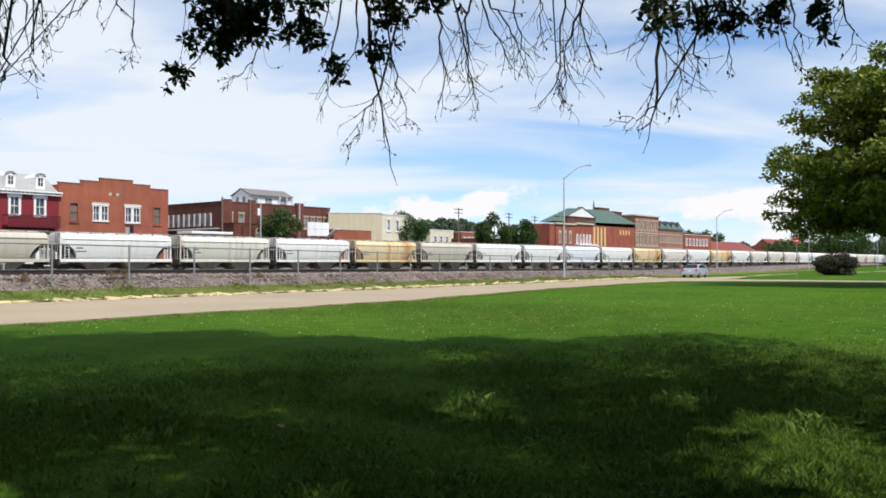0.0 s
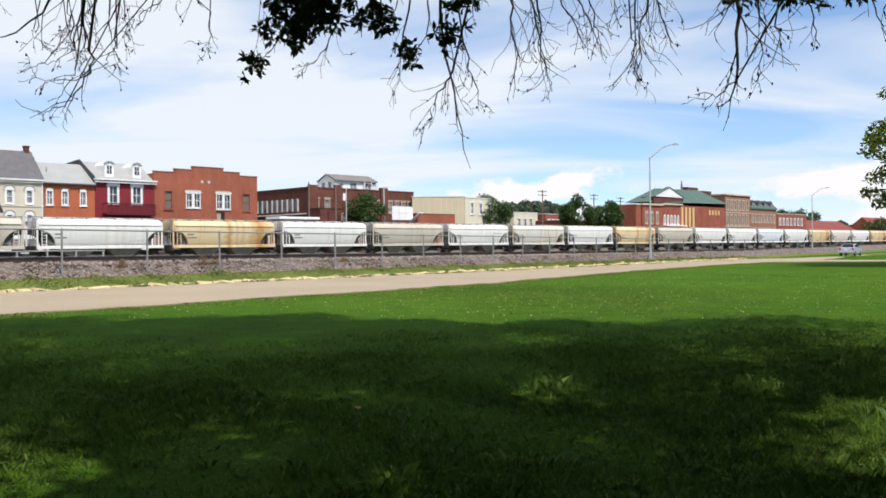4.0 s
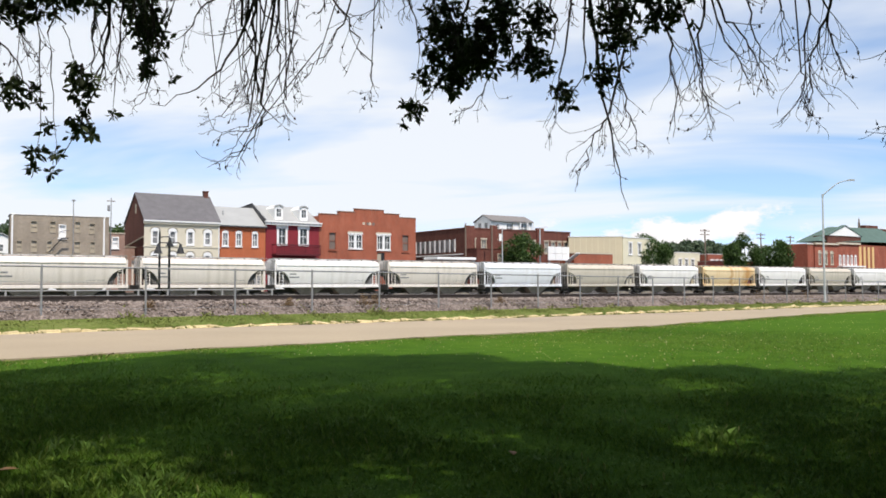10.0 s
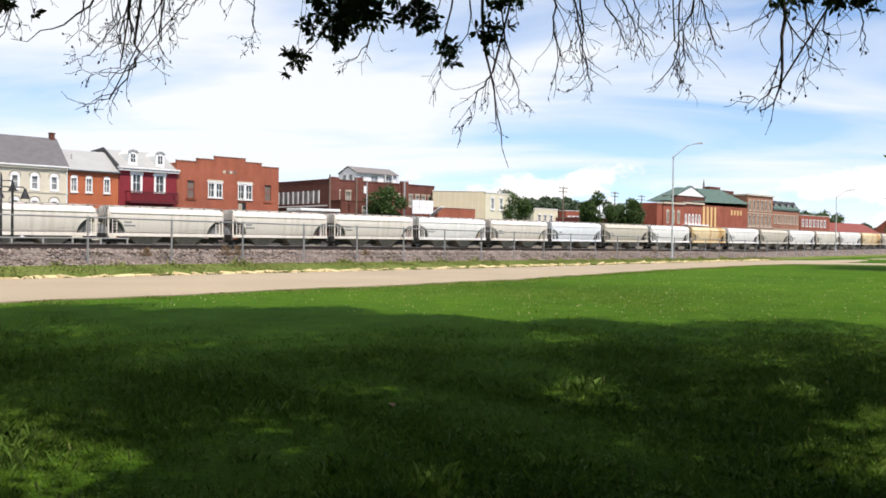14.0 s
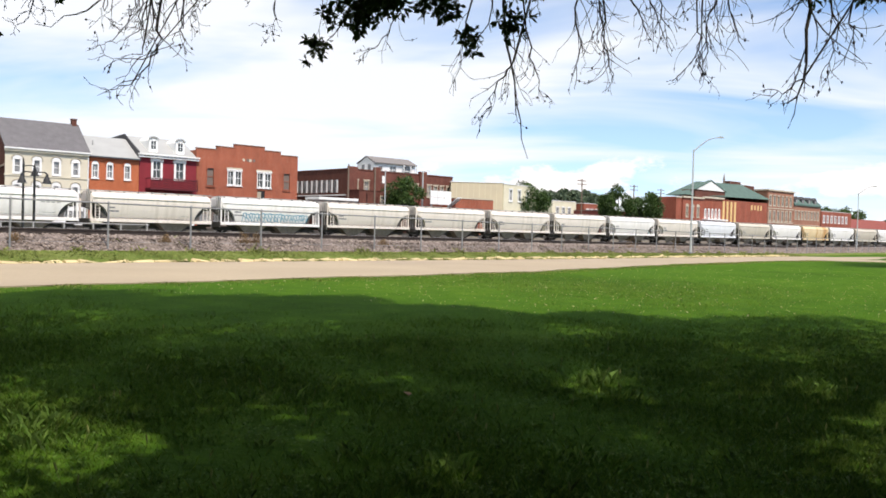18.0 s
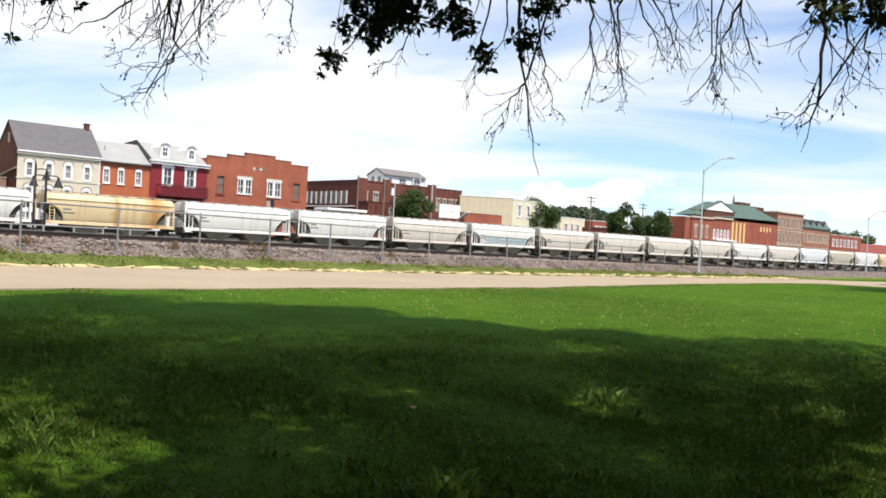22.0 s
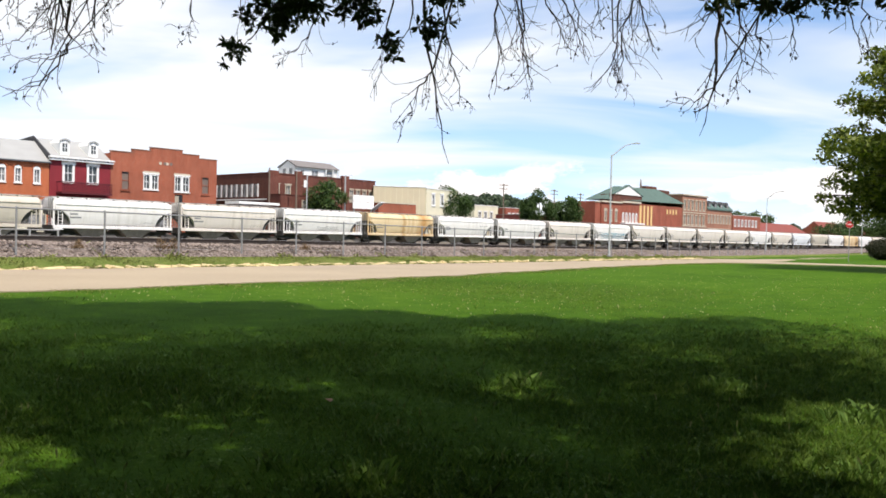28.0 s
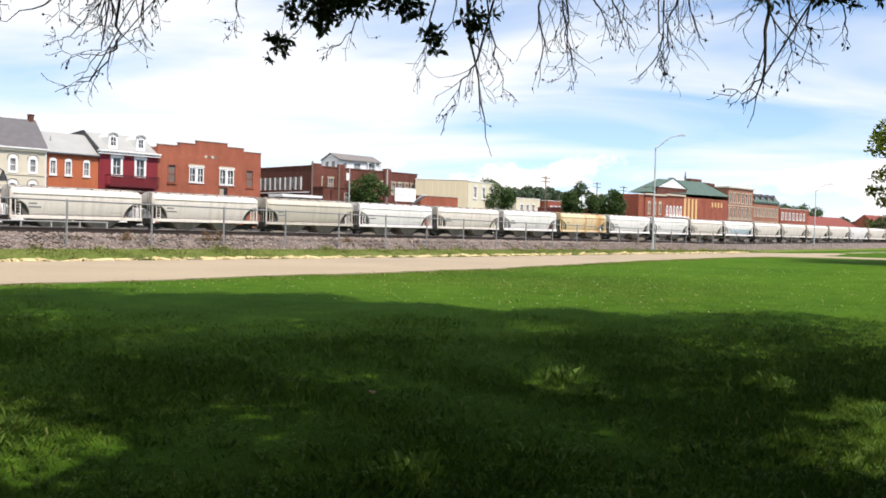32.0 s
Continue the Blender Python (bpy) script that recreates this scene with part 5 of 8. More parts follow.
def build_stepped_hall():
    b = thing("stepped_brick_hall", far_at(57.75, 114), "red brick hall with a stepped parapet", "building")
    L, dep = 16.9, 22.0
    w = [(4.95, 7.15, 7.1, 9.1), (9.85, 12.15, 7.0, 9.1)]
    bl = [(1.6, 2.75, 6.8, 9.35), (14.35, 15.55, 6.8, 9.35)]
    door = [(9.9, 11.2, 3.5, 6.5)]
    walls(b, L, dep, 11.75, BRICK_RED, w + bl + door)
    steps = [(0, 3.15, 11.75, 12.02), (3.15, 5.95, 11.75, 12.5), (5.95, 11.05, 11.75, 13.0), (11.05, 13.85, 11.75, 12.5), (13.85, 16.9, 11.75, 12.02)]
    for x0, x1, z0, z1 in steps:
        p = bmesh.new()
        box(p, x0, x1, 0.0, 0.35, z0, z1)
        part("parapet", p, BRICK_RED, b)
        c = bmesh.new()
        box(c, x0 - 0.06, x1 + 0.06, -0.08, 0.43, z1, z1 + 0.1)
        part("coping", c, BRICK_BROWN, b)
    r = bmesh.new()
    box(r, 0.26, L - 0.26, 0.36, dep, 11.2, 11.4)
    part("roof", r, DARK_ROOF, b)
    for q in w:
        add_window(b, *q, bars=0, grow=0.06, filled=GLASS_DARK)
        mid = (q[0] + q[1]) / 2
        m = bmesh.new()
        box(m, mid - 0.2, mid + 0.2, -0.04, 0.14, q[2], q[3])
        for x in ((q[0] + mid - 0.2) / 2, (q[1] + mid + 0.2) / 2):
            box(m, x - 0.035, x + 0.035, 0.07, 0.145, q[2], q[3])
        part("mullion", m, WHITE, b)
        s = bmesh.new()
        prism(s, [(q[0] - 0.3, q[3] + 0.22), (q[1] + 0.3, q[3] + 0.22), (q[1] + 0.05, q[3] + 0.5), (q[0] - 0.05, q[3] + 0.5)], "y", -0.05, 0.02)
        part("stone_head", s, STONE_TRIM, b)
    for q in bl:
        add_window(b, *q, trim=BRICK_RED, filled=BOARD_GREY, bars=0, lintel=False, grow=0.03)
    for q in door:
        p = bmesh.new()
        box(p, q[0], q[1], 0.1, 0.2, q[2], q[3])
        part("doorway", p, DARK, b)
        p = bmesh.new()
        box(p, q[0], q[0] + 0.65, 0.02, 0.11, q[2], q[3] - 0.2)
        part("door_leaf", p, BOARD, b)
    shop_front(b, 9.4, BOARD_GREY, "dark boarded ground floor", 3.4)
    for i, x in enumerate((7.5, 8.2, 8.6, 9.2)):
        e = bmesh.new()
        k = 6 + 2 * (i % 2)
        tube(e, [(x, -0.05, 10.85), (x, 0.01, 10.85)], [0.24, 0.24], k)
        part("emblem", e, STONE_TRIM if i % 2 == 0 else BOARD_GREY, b)


BOARD_GREY = material("grey_board", (0.17, 0.13, 0.11), 0.9, 0.1, 1, 12, 0.1)


def build_corner_block():
    """Dark brick block: the long side faces the camera in shade, the front is broken by bays."""
    b = thing("dark_brick_block", far_at(82.9, 112), "dark red brick block with a row of white-framed windows", "building")
    L, dep = 22.9, 18.0
    w = [(13.9 + 1.5 * i, 14.8 + 1.5 * i, 7.0, 8.9) for i in range(6)] + [(1.0 + 2.2 * i, 2.0 + 2.2 * i, 7.2, 8.9) for i in range(3)]
    walls(b, L, dep, 10.6, BRICK_MID, w, side_mat=BRICK_DARK)
    arched_row(b, w, grow=0.05, trim=STONE_TRIM)
    flat_roof(b, L, dep, 10.6, cope=BRICK_DARK, h=0.2)
    for x0, x1, z in ((0.0, 1.6, 11.1), (5.2, 6.3, 11.3), (15.0, 16.5, 11.2)):
        p = bmesh.new()
        box(p, x0, x1, -0.35, 0.3, GZ, z)
        part("pier", p, BRICK_MID, b)
    # the windows of the long side
    for i in range(9):
        y = 2.6 + 1.45 * i
        f = bmesh.new()
        box(f, -0.07, 0.06, y + 0.1, y + 0.5, 6.95, 9.0)
        q = part("side_window", f, WHITE, b)
        g = bmesh.new()
        box(g, -0.06, 0.0, y + 0.75, y + 1.3, 6.95, 9.0)
        part("pane", g, GLASS, q)
    s = bmesh.new()
    box(s, -0.2, 0.02, 0.0, dep, 6.42, 6.62)
    part("ledge", s, WHITE, b)
    h = thing("rooftop_house", far_at(92.8, 118), "small white house with grey roof on top of the brick block", "building")
    walls(h, 9.4, 4.5, 12.6, WHITE, [(1.0, 1.9, 11.3, 12.2), (3.4, 5.0, 11.0, 12.3), (6.4, 8.6, 10.8, 12.4)], base=10.3)
    gable_roof(h, 9.4, 4.5, 12.6, 13.75, 2.2, METAL_GREY, over=0.4, gable_mat=WHITE)
    for q in ((1.0, 1.9, 11.3, 12.2), (3.4, 5.0, 11.0, 12.3), (6.4, 8.6, 10.8, 12.4)):
        add_window(h, *q, bars=1, lintel=False, grow=0.04)
    for y in (0.9, 2.7):
        g = bmesh.new()
        box(g, -0.04, 0.03, y, y + 0.8, 11.4, 12.4)
        part("side_window", g, GLASS, h)
    for x in (6.2, 7.8, 9.2):
        p = bmesh.new()
        box(p, x, x + 0.15, -0.6, -0.45, 10.6, 12.6)
        part("porch_post", p, WHITE, h)
    lw = thing("low_brick_wing", far_at(82.6, 108.6), "low red brick wing before the dark brick block", "building")
    walls(lw, 6.6, 3.3, 7.2, BRICK_MID, [(4.2, 5.0, 5.3, 6.5)])
    add_window(lw, 4.2, 5.0, 5.3, 6.5, bars=0, lintel=False, trim=STONE_TRIM, grow=0.05)
    flat_roof(lw, 6.6, 3.3, 7.2, cope=BRICK_DARK)
    cy = thing("flat_canopy", far_at(68.4, 99), "white flat-roofed canopy behind the train", "canopy")
    slab = bmesh.new()
    box(slab, 0, 6.8, 0, 3.4, 5.05, 5.42, 0.03)
    part("slab", slab, WHITE, cy)
    for x in (0.3, 3.4, 6.5):
        q = bmesh.new()
        box(q, x - 0.07, x + 0.07, 0.2, 0.34, 0.6, 5.05)
        part("post", q, GALV, cy)
    sg = thing("billboard", far_at(90.3, 100.5), "white panelled billboard behind the train", "sign")
    for i in range(3):
        for j in range(2):
            p = bmesh.new()
            box(p, 1.48 * i, 1.48 * i + 1.45, -0.05, 0.05, 5.3 + 1.08 * j, 6.35 + 1.08 * j, 0.01)
            part("panel", p, WHITE, sg)
    for x in (0.4, 4.0):
        p = bmesh.new()
        box(p, x - 0.08, x + 0.08, 0.05, 0.25, GZ, 7.3)
        part("post", p, GALV, sg)


METAL_GREY = material("grey_metal_roof", (0.18, 0.165, 0.155), 0.6, 0.08, 1, 9, 0.1)


def plain_block(name, m, L, dep, top, mat, label, wins=(), cope=WHITE, side=None, **kw):
    b = thing(name, m, label, "building")
    walls(b, L, dep, top, mat, list(wins), side_mat=side)
    arched_row(b, wins, **kw)
    flat_roof(b, L, dep, top, cope=cope)
    return b


def build_middle_blocks():
    a = math.degrees(math.atan2(1.5, 8.9))
    w = plain_block("tan_warehouse", pose(-19.8, 150.0, 0, 0, 0, a), 9.1, 11.0, 9.75, TAN_PANEL, "tan metal-sided warehouse with a pale end wall", cope=WHITE, side=PALE_PANEL)
    for i in range(1, 9):
        s = bmesh.new()
        box(s, i * 1.0 - 0.03, i * 1.0 + 0.03, -0.05, 0.0, 4.0, 9.7)
        part("panel_seam", s, PALE_PANEL, w)
    plain_block("pale_end_block", pose(-10.7, 151.6, 0, 0, 0, 57), 9.9, 6.0, 9.6, PALE_PANEL, "pale cream end of the warehouse with tall windows", [(1.6 + 2.6 * i, 2.5 + 2.6 * i, 6.8, 8.7) for i in range(3)], cope=WHITE)
    plain_block("low_red_block", far_at(95.3, 100), 8.6, 3, 6.4, BRICK_RED, "low red brick block with pale coping", cope=STONE_TRIM)
    aw = thing("white_awning", far_at(94.3, 98.5), "white sloping awning beside the low brick block", "awning")
    p = bmesh.new()
    prism(p, [(0, 6.5), (2.4, 5.2), (2.4, 5.05), (0, 6.35)], "x", 0, 0.9)
    part("canopy", p, WHITE, aw)
    for x in (0.05, 0.75):
        p = bmesh.new()
        box(p, x, x + 0.1, 2.2, 2.3, GZ, 5.2)
        part("post", p, GALV, aw)
    plain_block("white_shop", far_at(157, 132), 9, 10, 8.9, PALE_PANEL, "far white-fronted low shop", [(1.5 + 2.2 * i, 2.6 + 2.2 * i, 6.0, 7.4) for i in range(3)])
    plain_block("red_shop", far_at(166.5, 130), 6.2, 10, 8.6, BRICK_DEPOT, "far red brick shop with white coping", [(1.0 + 1.7 * i, 1.9 + 1.7 * i, 6.0, 7.2) for i in range(3)])
    plain_block("red_metal_shed", far_at(160.5, 120), 11, 8, 6.7, RED_ROOF, "long low red metal shed", cope=METAL_GREY)


def build_depot():
    d = 110.0
    b = thing("depot_building", far_at(177.7, d), "red brick depot with green roof and pale pillars", "building")
    L, dep = 41.0, 7.5
    w = [(1.4 + 2.4 * i, 2.3 + 2.4 * i, 6.0, 8.4) for i in range(3)] + [(9.6 + 1.6 * i, 10.35 + 1.6 * i, 6.0, 7.9) for i in range(5)]
    walls(b, L, dep, 10.6, BRICK_DEPOT, w)
    arched_row(b, w[:3], grow=0.1, trim=STONE_TRIM, arch="blind", mould=STONE_TRIM)
    arched_row(b, w[3:], grow=0.08, arch="blind", mould=BRICK_DEPOT)
    for a, e, z in ((-0.2, 9.2, 10.6), (9.2, 18.2, 10.9)):
        c = bmesh.new()
        box(c, a, e, -0.35, 0.3, z - 0.25, z + 0.15)
        part("cornice", c, STONE_TRIM, b)
    cn = bmesh.new()
    box(cn, 8.8, 18.4, -1.4, 0.0, 5.4, 5.7)
    part("canopy", cn, WHITE, b)
    for i in range(4):
        s = bmesh.new()
        box(s, 17.9 + 1.85 * i, 18.8 + 1.85 * i, -0.14, 0.02, 4.5, 10.25)
        part("pale_pillar", s, YELLOW_TRIM, b)
    for i in range(4):
        s = bmesh.new()
        x = 32.2 + 1.65 * i
        box(s, x, x + 0.75, -0.07, 0.02, 8.5 + 0.1 * (i % 2), 9.8)
        part("sign_bar", s, YELLOW_TRIM, b, "pale raised sign bars")
    r = bmesh.new()
    lo = [r.verts.new(p) for p in ((2.0, 0.8, 11.2), (L + 0.6, -0.6, 11.6), (L + 0.6, dep + 0.6, 11.6), (4.0, dep, 11.2))]
    hi = [r.verts.new(p) for p in ((12.6, 3.4, 14.9), (33.0, 3.4, 15.2), (33.0, 4.4, 15.2), (12.6, 4.4, 14.9))]
    for i in range(4):
        r.faces.new((lo[i], lo[(i + 1) % 4], hi[(i + 1) % 4], hi[i]))
    r.faces.new(hi)
    part("roof", r, GREEN_ROOF, b)
    g = bmesh.new()
    prism(g, [(6.2, 12.6), (19.6, 12.6), (12.9, 14.85)], "y", 0.3, 0.8)
    part("pediment", g, WHITE, b)
    g = bmesh.new()
    prism(g, [(5.4, 12.55), (5.9, 12.55), (12.9, 14.9), (19.9, 12.55), (20.4, 12.55), (12.9, 15.15)], "y", 0.2, 1.3)
    part("pediment_roof", g, GREEN_ROOF, b)
    g = bmesh.new()
    box(g, 5.9, 19.9, 0.5, 4.0, 10.6, 12.6)
    part("attic", g, BRICK_DARK, b)
    g = bmesh.new()
    box(g, -2.3, -0.003, 0.3, 7.2, GZ, 10.3)
    part("end_bay", g, BRICK_DEPOT, b)
    g = bmesh.new()
    box(g, -2.4, -0.21, 0.15, 0.5, 10.3, 10.5)
    part("cornice", g, STONE_TRIM, b)
    sp = bmesh.new()
    tube(sp, [(25.4, 4, 14.8), (25.4, 4, 16.2), (25.4, 4, 17.6)], [0.3, 0.25, 0.05], 8)
    part("finial", sp, BOARD_GREY, b)
    for x0, x1, z in ((35.0, 41.0, 16.4), (41.6, 45.0, 15.7)):
        k = bmesh.new()
        box(k, x0, x1, 7.8, 9.5, 10.6, z)
        part("roof_tank_house", k, BRICK_DARK, b)

    h = thing("brick_hotel", far_at(218.9, d), "pale red brick three-storey hotel with many windows", "building")
    wins = [(0.7 + 2.35 * i, 1.9 + 2.35 * i, z, z + h2) for z, h2 in ((10.2, 2.6), (6.2, 2.5), (2.4, 2.4)) for i in range(6)]
    walls(h, 14.9, 14, 14.1, BRICK_PALE, wins)
    arched_row(h, wins, grow=0.1, trim=STONE_TRIM)
    flat_roof(h, 14.9, 14, 14.1, cope=STONE_TRIM, h=0.35, over=0.35)
    for z in (9.3, 5.6):
        k = bmesh.new()
        box(k, 0, 14.9, -0.12, 0.0, z, z + 0.25)
        part("stone_band", k, STONE_TRIM, h)
    k = bmesh.new()
    box(k, -5.0, 0.0, 4.0, 12.0, GZ, 15.2)
    part("side_wing", k, BRICK_DARK, h)

    q = thing("mansard_hotel", far_at(233.9, d), "brick row with dark mansard roof and dormers", "building")
    wins = [(0.8 + 2.0 * i, 1.8 + 2.0 * i, z, z + 2.2) for z in (7.0, 3.0) for i in range(8)]
    walls(q, 17.0, 12, 10.7, BRICK_PALE, wins)
    arched_row(q, wins, grow=0.1, trim=STONE_TRIM)
    k = bmesh.new()
    prism(k, [(-0.3, 10.7), (-0.3, 11.1), (1.6, 12.9), (10, 12.9), (12, 10.7)], "x", 0, 17.0)
    part("roof", k, GREEN_ROOF, q)
    for i in range(4):
        x = 2.0 + 4.0 * i
        k = bmesh.new()
        prism(k, [(x - 0.8, 11.0), (x + 0.8, 11.0), (x + 0.8, 12.6), (x, 13.3), (x - 0.8, 12.6)], "y", 0.2, 2.6)
        dm = part("dormer", k, DARK_ROOF, q)
        p = bmesh.new()
        box(p, x - 0.45, x + 0.45, 0.15, 0.22, 11.3, 12.4)
        part("pane", p, GLASS, dm)
    plain_block("red_corner_shop", far_at(251.5, d), 21.0, 12, 9.7, BRICK_DEPOT, "far red brick corner shop with white trim", [(1.2 + 2.6 * i, 2.4 + 2.6 * i, 6.5, 8.3) for i in range(7)], cope=WHITE)
    for s0, L2, top in ((276, 64, 8.8), (364, 26, 10.8), (420, 60, 8.0)):
        r = thing("red_roofed_shed", far_at(s0, 118), "long low shed with red pitched roof beyond the train", "building")
        walls(r, L2, 14, 4.6, BRICK_BROWN, [])
        gable_roof(r, L2, 14, 4.6, top, 7, RED_ROOF, over=0.6, gable_mat=BRICK_DEPOT)


# ---- lamps, poles, signs ----
def build_street_lamp(x, y, z0, label, turn):
    m = pose(x, y, z0, 0, 0, turn)
    b = thing("street_lamp", m, label, "street lamp", "lamps along the park road")
    p = bmesh.new()
    tube(p, [(0, 0, 0), (0, 0, 4.0), (0, 0, 7.9), (0, 0, 7.92), (0, 0, 8.12)], [0.085, 0.068, 0.05, 0.07, 0.07], 12)
    part("pole", p, LAMP_GREY, b)
    p = bmesh.new()
    tube(p, [(0, 0, 8.02), (0.5, 0, 8.46), (0.92, 0, 8.80), (1.2, 0, 8.95), (1.5, 0, 9.03), (1.8, 0, 9.06)], [0.045, 0.042, 0.04, 0.038, 0.035, 0.035], 8)
    part("arm", p, LAMP_GREY, b)
    p = bmesh.new()
    prism(p, [(1.72, 9.02), (2.2, 9.03), (2.25, 9.09), (1.98, 9.15), (1.72, 9.11)], "y", -0.13, 0.13)
    part("lamp_head", p, LAMP_GREY, b)
    p = bmesh.new()
    box(p, -0.2, 0.2, -0.2, 0.2, 0, 0.12, 0.02)
    part("base_plate", p, GALV, b)


def build_park_lamp(az, r, z0, top=4.35, sides=(-1, 1)):
    m = pose(r * math.sin(radians(az)), r * math.cos(radians(az)), z0, 0, 0, -az)
    b = thing("twin_lamp_post", m, "black ornamental lamp post with two bell shades", "lamp post", "ornamental lamp posts")
    h = top - z0
    p = bmesh.new()
    tube(p, [(0, 0, 0), (0, 0, 0.5), (0, 0, 0.55), (0, 0, h), (0, 0, h + 0.35)], [0.16, 0.14, 0.085, 0.07, 0.012], 10)
    part("pole", p, BLACK, b)
    for k in sides:
        p = bmesh.new()
        tube(p, [(0, 0, h - 0.22), (k * 0.3, 0, h - 0.17), (k * 0.55, 0, h - 0.17), (k * 0.66, 0, h - 0.28)], [0.045, 0.04, 0.04, 0.04], 6)
        part("arm", p, BLACK, b)
        p = bmesh.new()
        tube(p, [(k * 0.66, 0, h - 0.24), (k * 0.66, 0, h - 0.42), (k * 0.66, 0, h - 0.58), (k * 0.66, 0, h - 0.78), (k * 0.66, 0, h - 0.84)], [0.06, 0.10, 0.17, 0.24, 0.29], 12)
        part("shade", p, BLACK, b)


def build_pole(s, d, top, label, arm=0.0, lamp=False):
    b = thing("utility_pole", far_at(s, d, GZ), label, "utility pole", "street poles")
    h = top - GZ
    p = bmesh.new()
    tube(p, [(0, 0, 0), (0, 0, h)], [0.16, 0.11], 8)
    part("pole", p, WOOD_POLE if not lamp else LAMP_GREY, b)
    if arm:
        for z in (h - 0.35, h - 1.1):
            p = bmesh.new()
            box(p, -arm, arm, -0.07, 0.07, z - 0.07, z + 0.07)
            part("crossarm", p, WOOD_POLE, b)
        for i in range(4):
            p = bmesh.new()
            tube(p, [(-arm + 0.1 + i * (2 * arm - 0.2) / 3, 0, h - 0.3), (-arm + 0.1 + i * (2 * arm - 0.2) / 3, 0, h - 0.08)], [0.05, 0.04], 6)
            part("insulator", p, GALV, b)
    if lamp:
        p = bmesh.new()
        tube(p, [(0, 0, h - 0.1), (0.8, 0, h + 0.15), (1.6, 0, h + 0.1)], [0.05, 0.04, 0.04], 6)
        part("arm", p, LAMP_GREY, b)


def build_banner(s, d, top):
    b = thing("banner_pole", far_at(s, d, GZ), "grey street pole with a white cloth banner", "street pole", "street poles")
    h = top - GZ
    p = bmesh.new()
    tube(p, [(0, 0, 0), (0, 0, h)], [0.12, 0.08], 8)
    part("pole", p, LAMP_GREY, b)
    p = bmesh.new()
    box(p, -0.62, -0.1, -0.02, 0.02, h - 2.0, h - 0.9, 0.008)
    part("banner", p, WHITE, b)
    for z in (h - 0.86, h - 2.03):
        p = bmesh.new()
        box(p, -0.66, 0.0, -0.025, 0.025, z - 0.025, z + 0.025)
        part("bracket", p, GALV, b)


def build_sign(x, y, z0, zc):
    b = thing("stop_sign", pose(x, y, z0, 0, 0, -22), "red octagonal road sign on a steel post", "road sign")
    p = bmesh.new()
    box(p, -0.04, 0.04, -0.03, 0.03, 0, zc - z0 + 0.4)
    part("post", p, GALV, b)
    for r, y0, y1, mat, name in ((0.40, -0.05, -0.03, WHITE, "border"), (0.385, -0.056, -0.05, SIGN_RED, "face")):
        p = bmesh.new()
        prism(p, [(r * math.cos(a), zc - z0 + r * math.sin(a)) for a in np.arange(8) * math.tau / 8 + math.tau / 16], "y", y0, y1)
        part(name, p, mat, b)
    p = bmesh.new()
    box(p, -0.2, 0.2, -0.06, -0.054, zc - z0 - 0.05, zc - z0 + 0.05)
    part("lettering_bar", p, WHITE, b)


# ---- trees ----
def crown_points(rng, n, clumps, spread):
    c = clumps[rng.integers(0, len(clumps), n)]
    d = rng.normal(size=(n, 3))
    d /= np.linalg.norm(d, axis=1)[:, None]
    return c + d * spread * rng.uniform(0.35, 1.0, n)[:, None] ** 0.6


def build_tree(name, m, height, radius, low, leaf, leaves, size, seed, label, trunk_r=0.3, clump=0.22, category="tree", lobes=70):
    """A tapered trunk, limbs to the lobes of the crown, and leaves in clumps round the limbs' ends."""
    rng = np.random.default_rng(seed)
    b = thing(name, m, label, category)
    mid, half = (height + low) / 2, (height - low) / 2
    u = rng.normal(size=(lobes, 3)); u /= np.linalg.norm(u, axis=1)[:, None]
    rad = rng.uniform(0.45, 1.0, lobes) ** 0.5
    clumps = np.stack([u[:, 0] * radius * rad * 0.88, u[:, 1] * radius * rad * 0.88, mid + u[:, 2] * half * rad * 0.9], 1)
    t = bmesh.new()
    tube(t, [(0, 0, -0.1), (0, 0, 0.4), (0.05, 0.03, low), (0.1, 0.0, mid), (0.0, 0.05, height * 0.85)], [trunk_r * 1.5, trunk_r, trunk_r * 0.8, trunk_r * 0.5, trunk_r * 0.15], 10)
    part("trunk", t, BARK, b)
    for c in clumps[: min(lobes, 30)]:
        lb = bmesh.new()
        h = min(max(c[2] - 0.35 * math.hypot(c[0], c[1]), low * 1.15), height * 0.8)
        s = Vector((0, 0, h)); e = Vector(c)
        k = (s + e) / 2 + Vector((0, 0, 0.10 * (e - s).length))
        tube(lb, [s, k, e], [trunk_r * 0.22, trunk_r * 0.12, trunk_r * 0.04], 5, False)
        part("limb", lb, BARK, b)
    pts = crown_points(rng, leaves, clumps, np.array([radius, radius, half]) * clump)
    part("crown", leaf_mesh("crown", pts, size, rng, leaf), leaf, b)
    return b


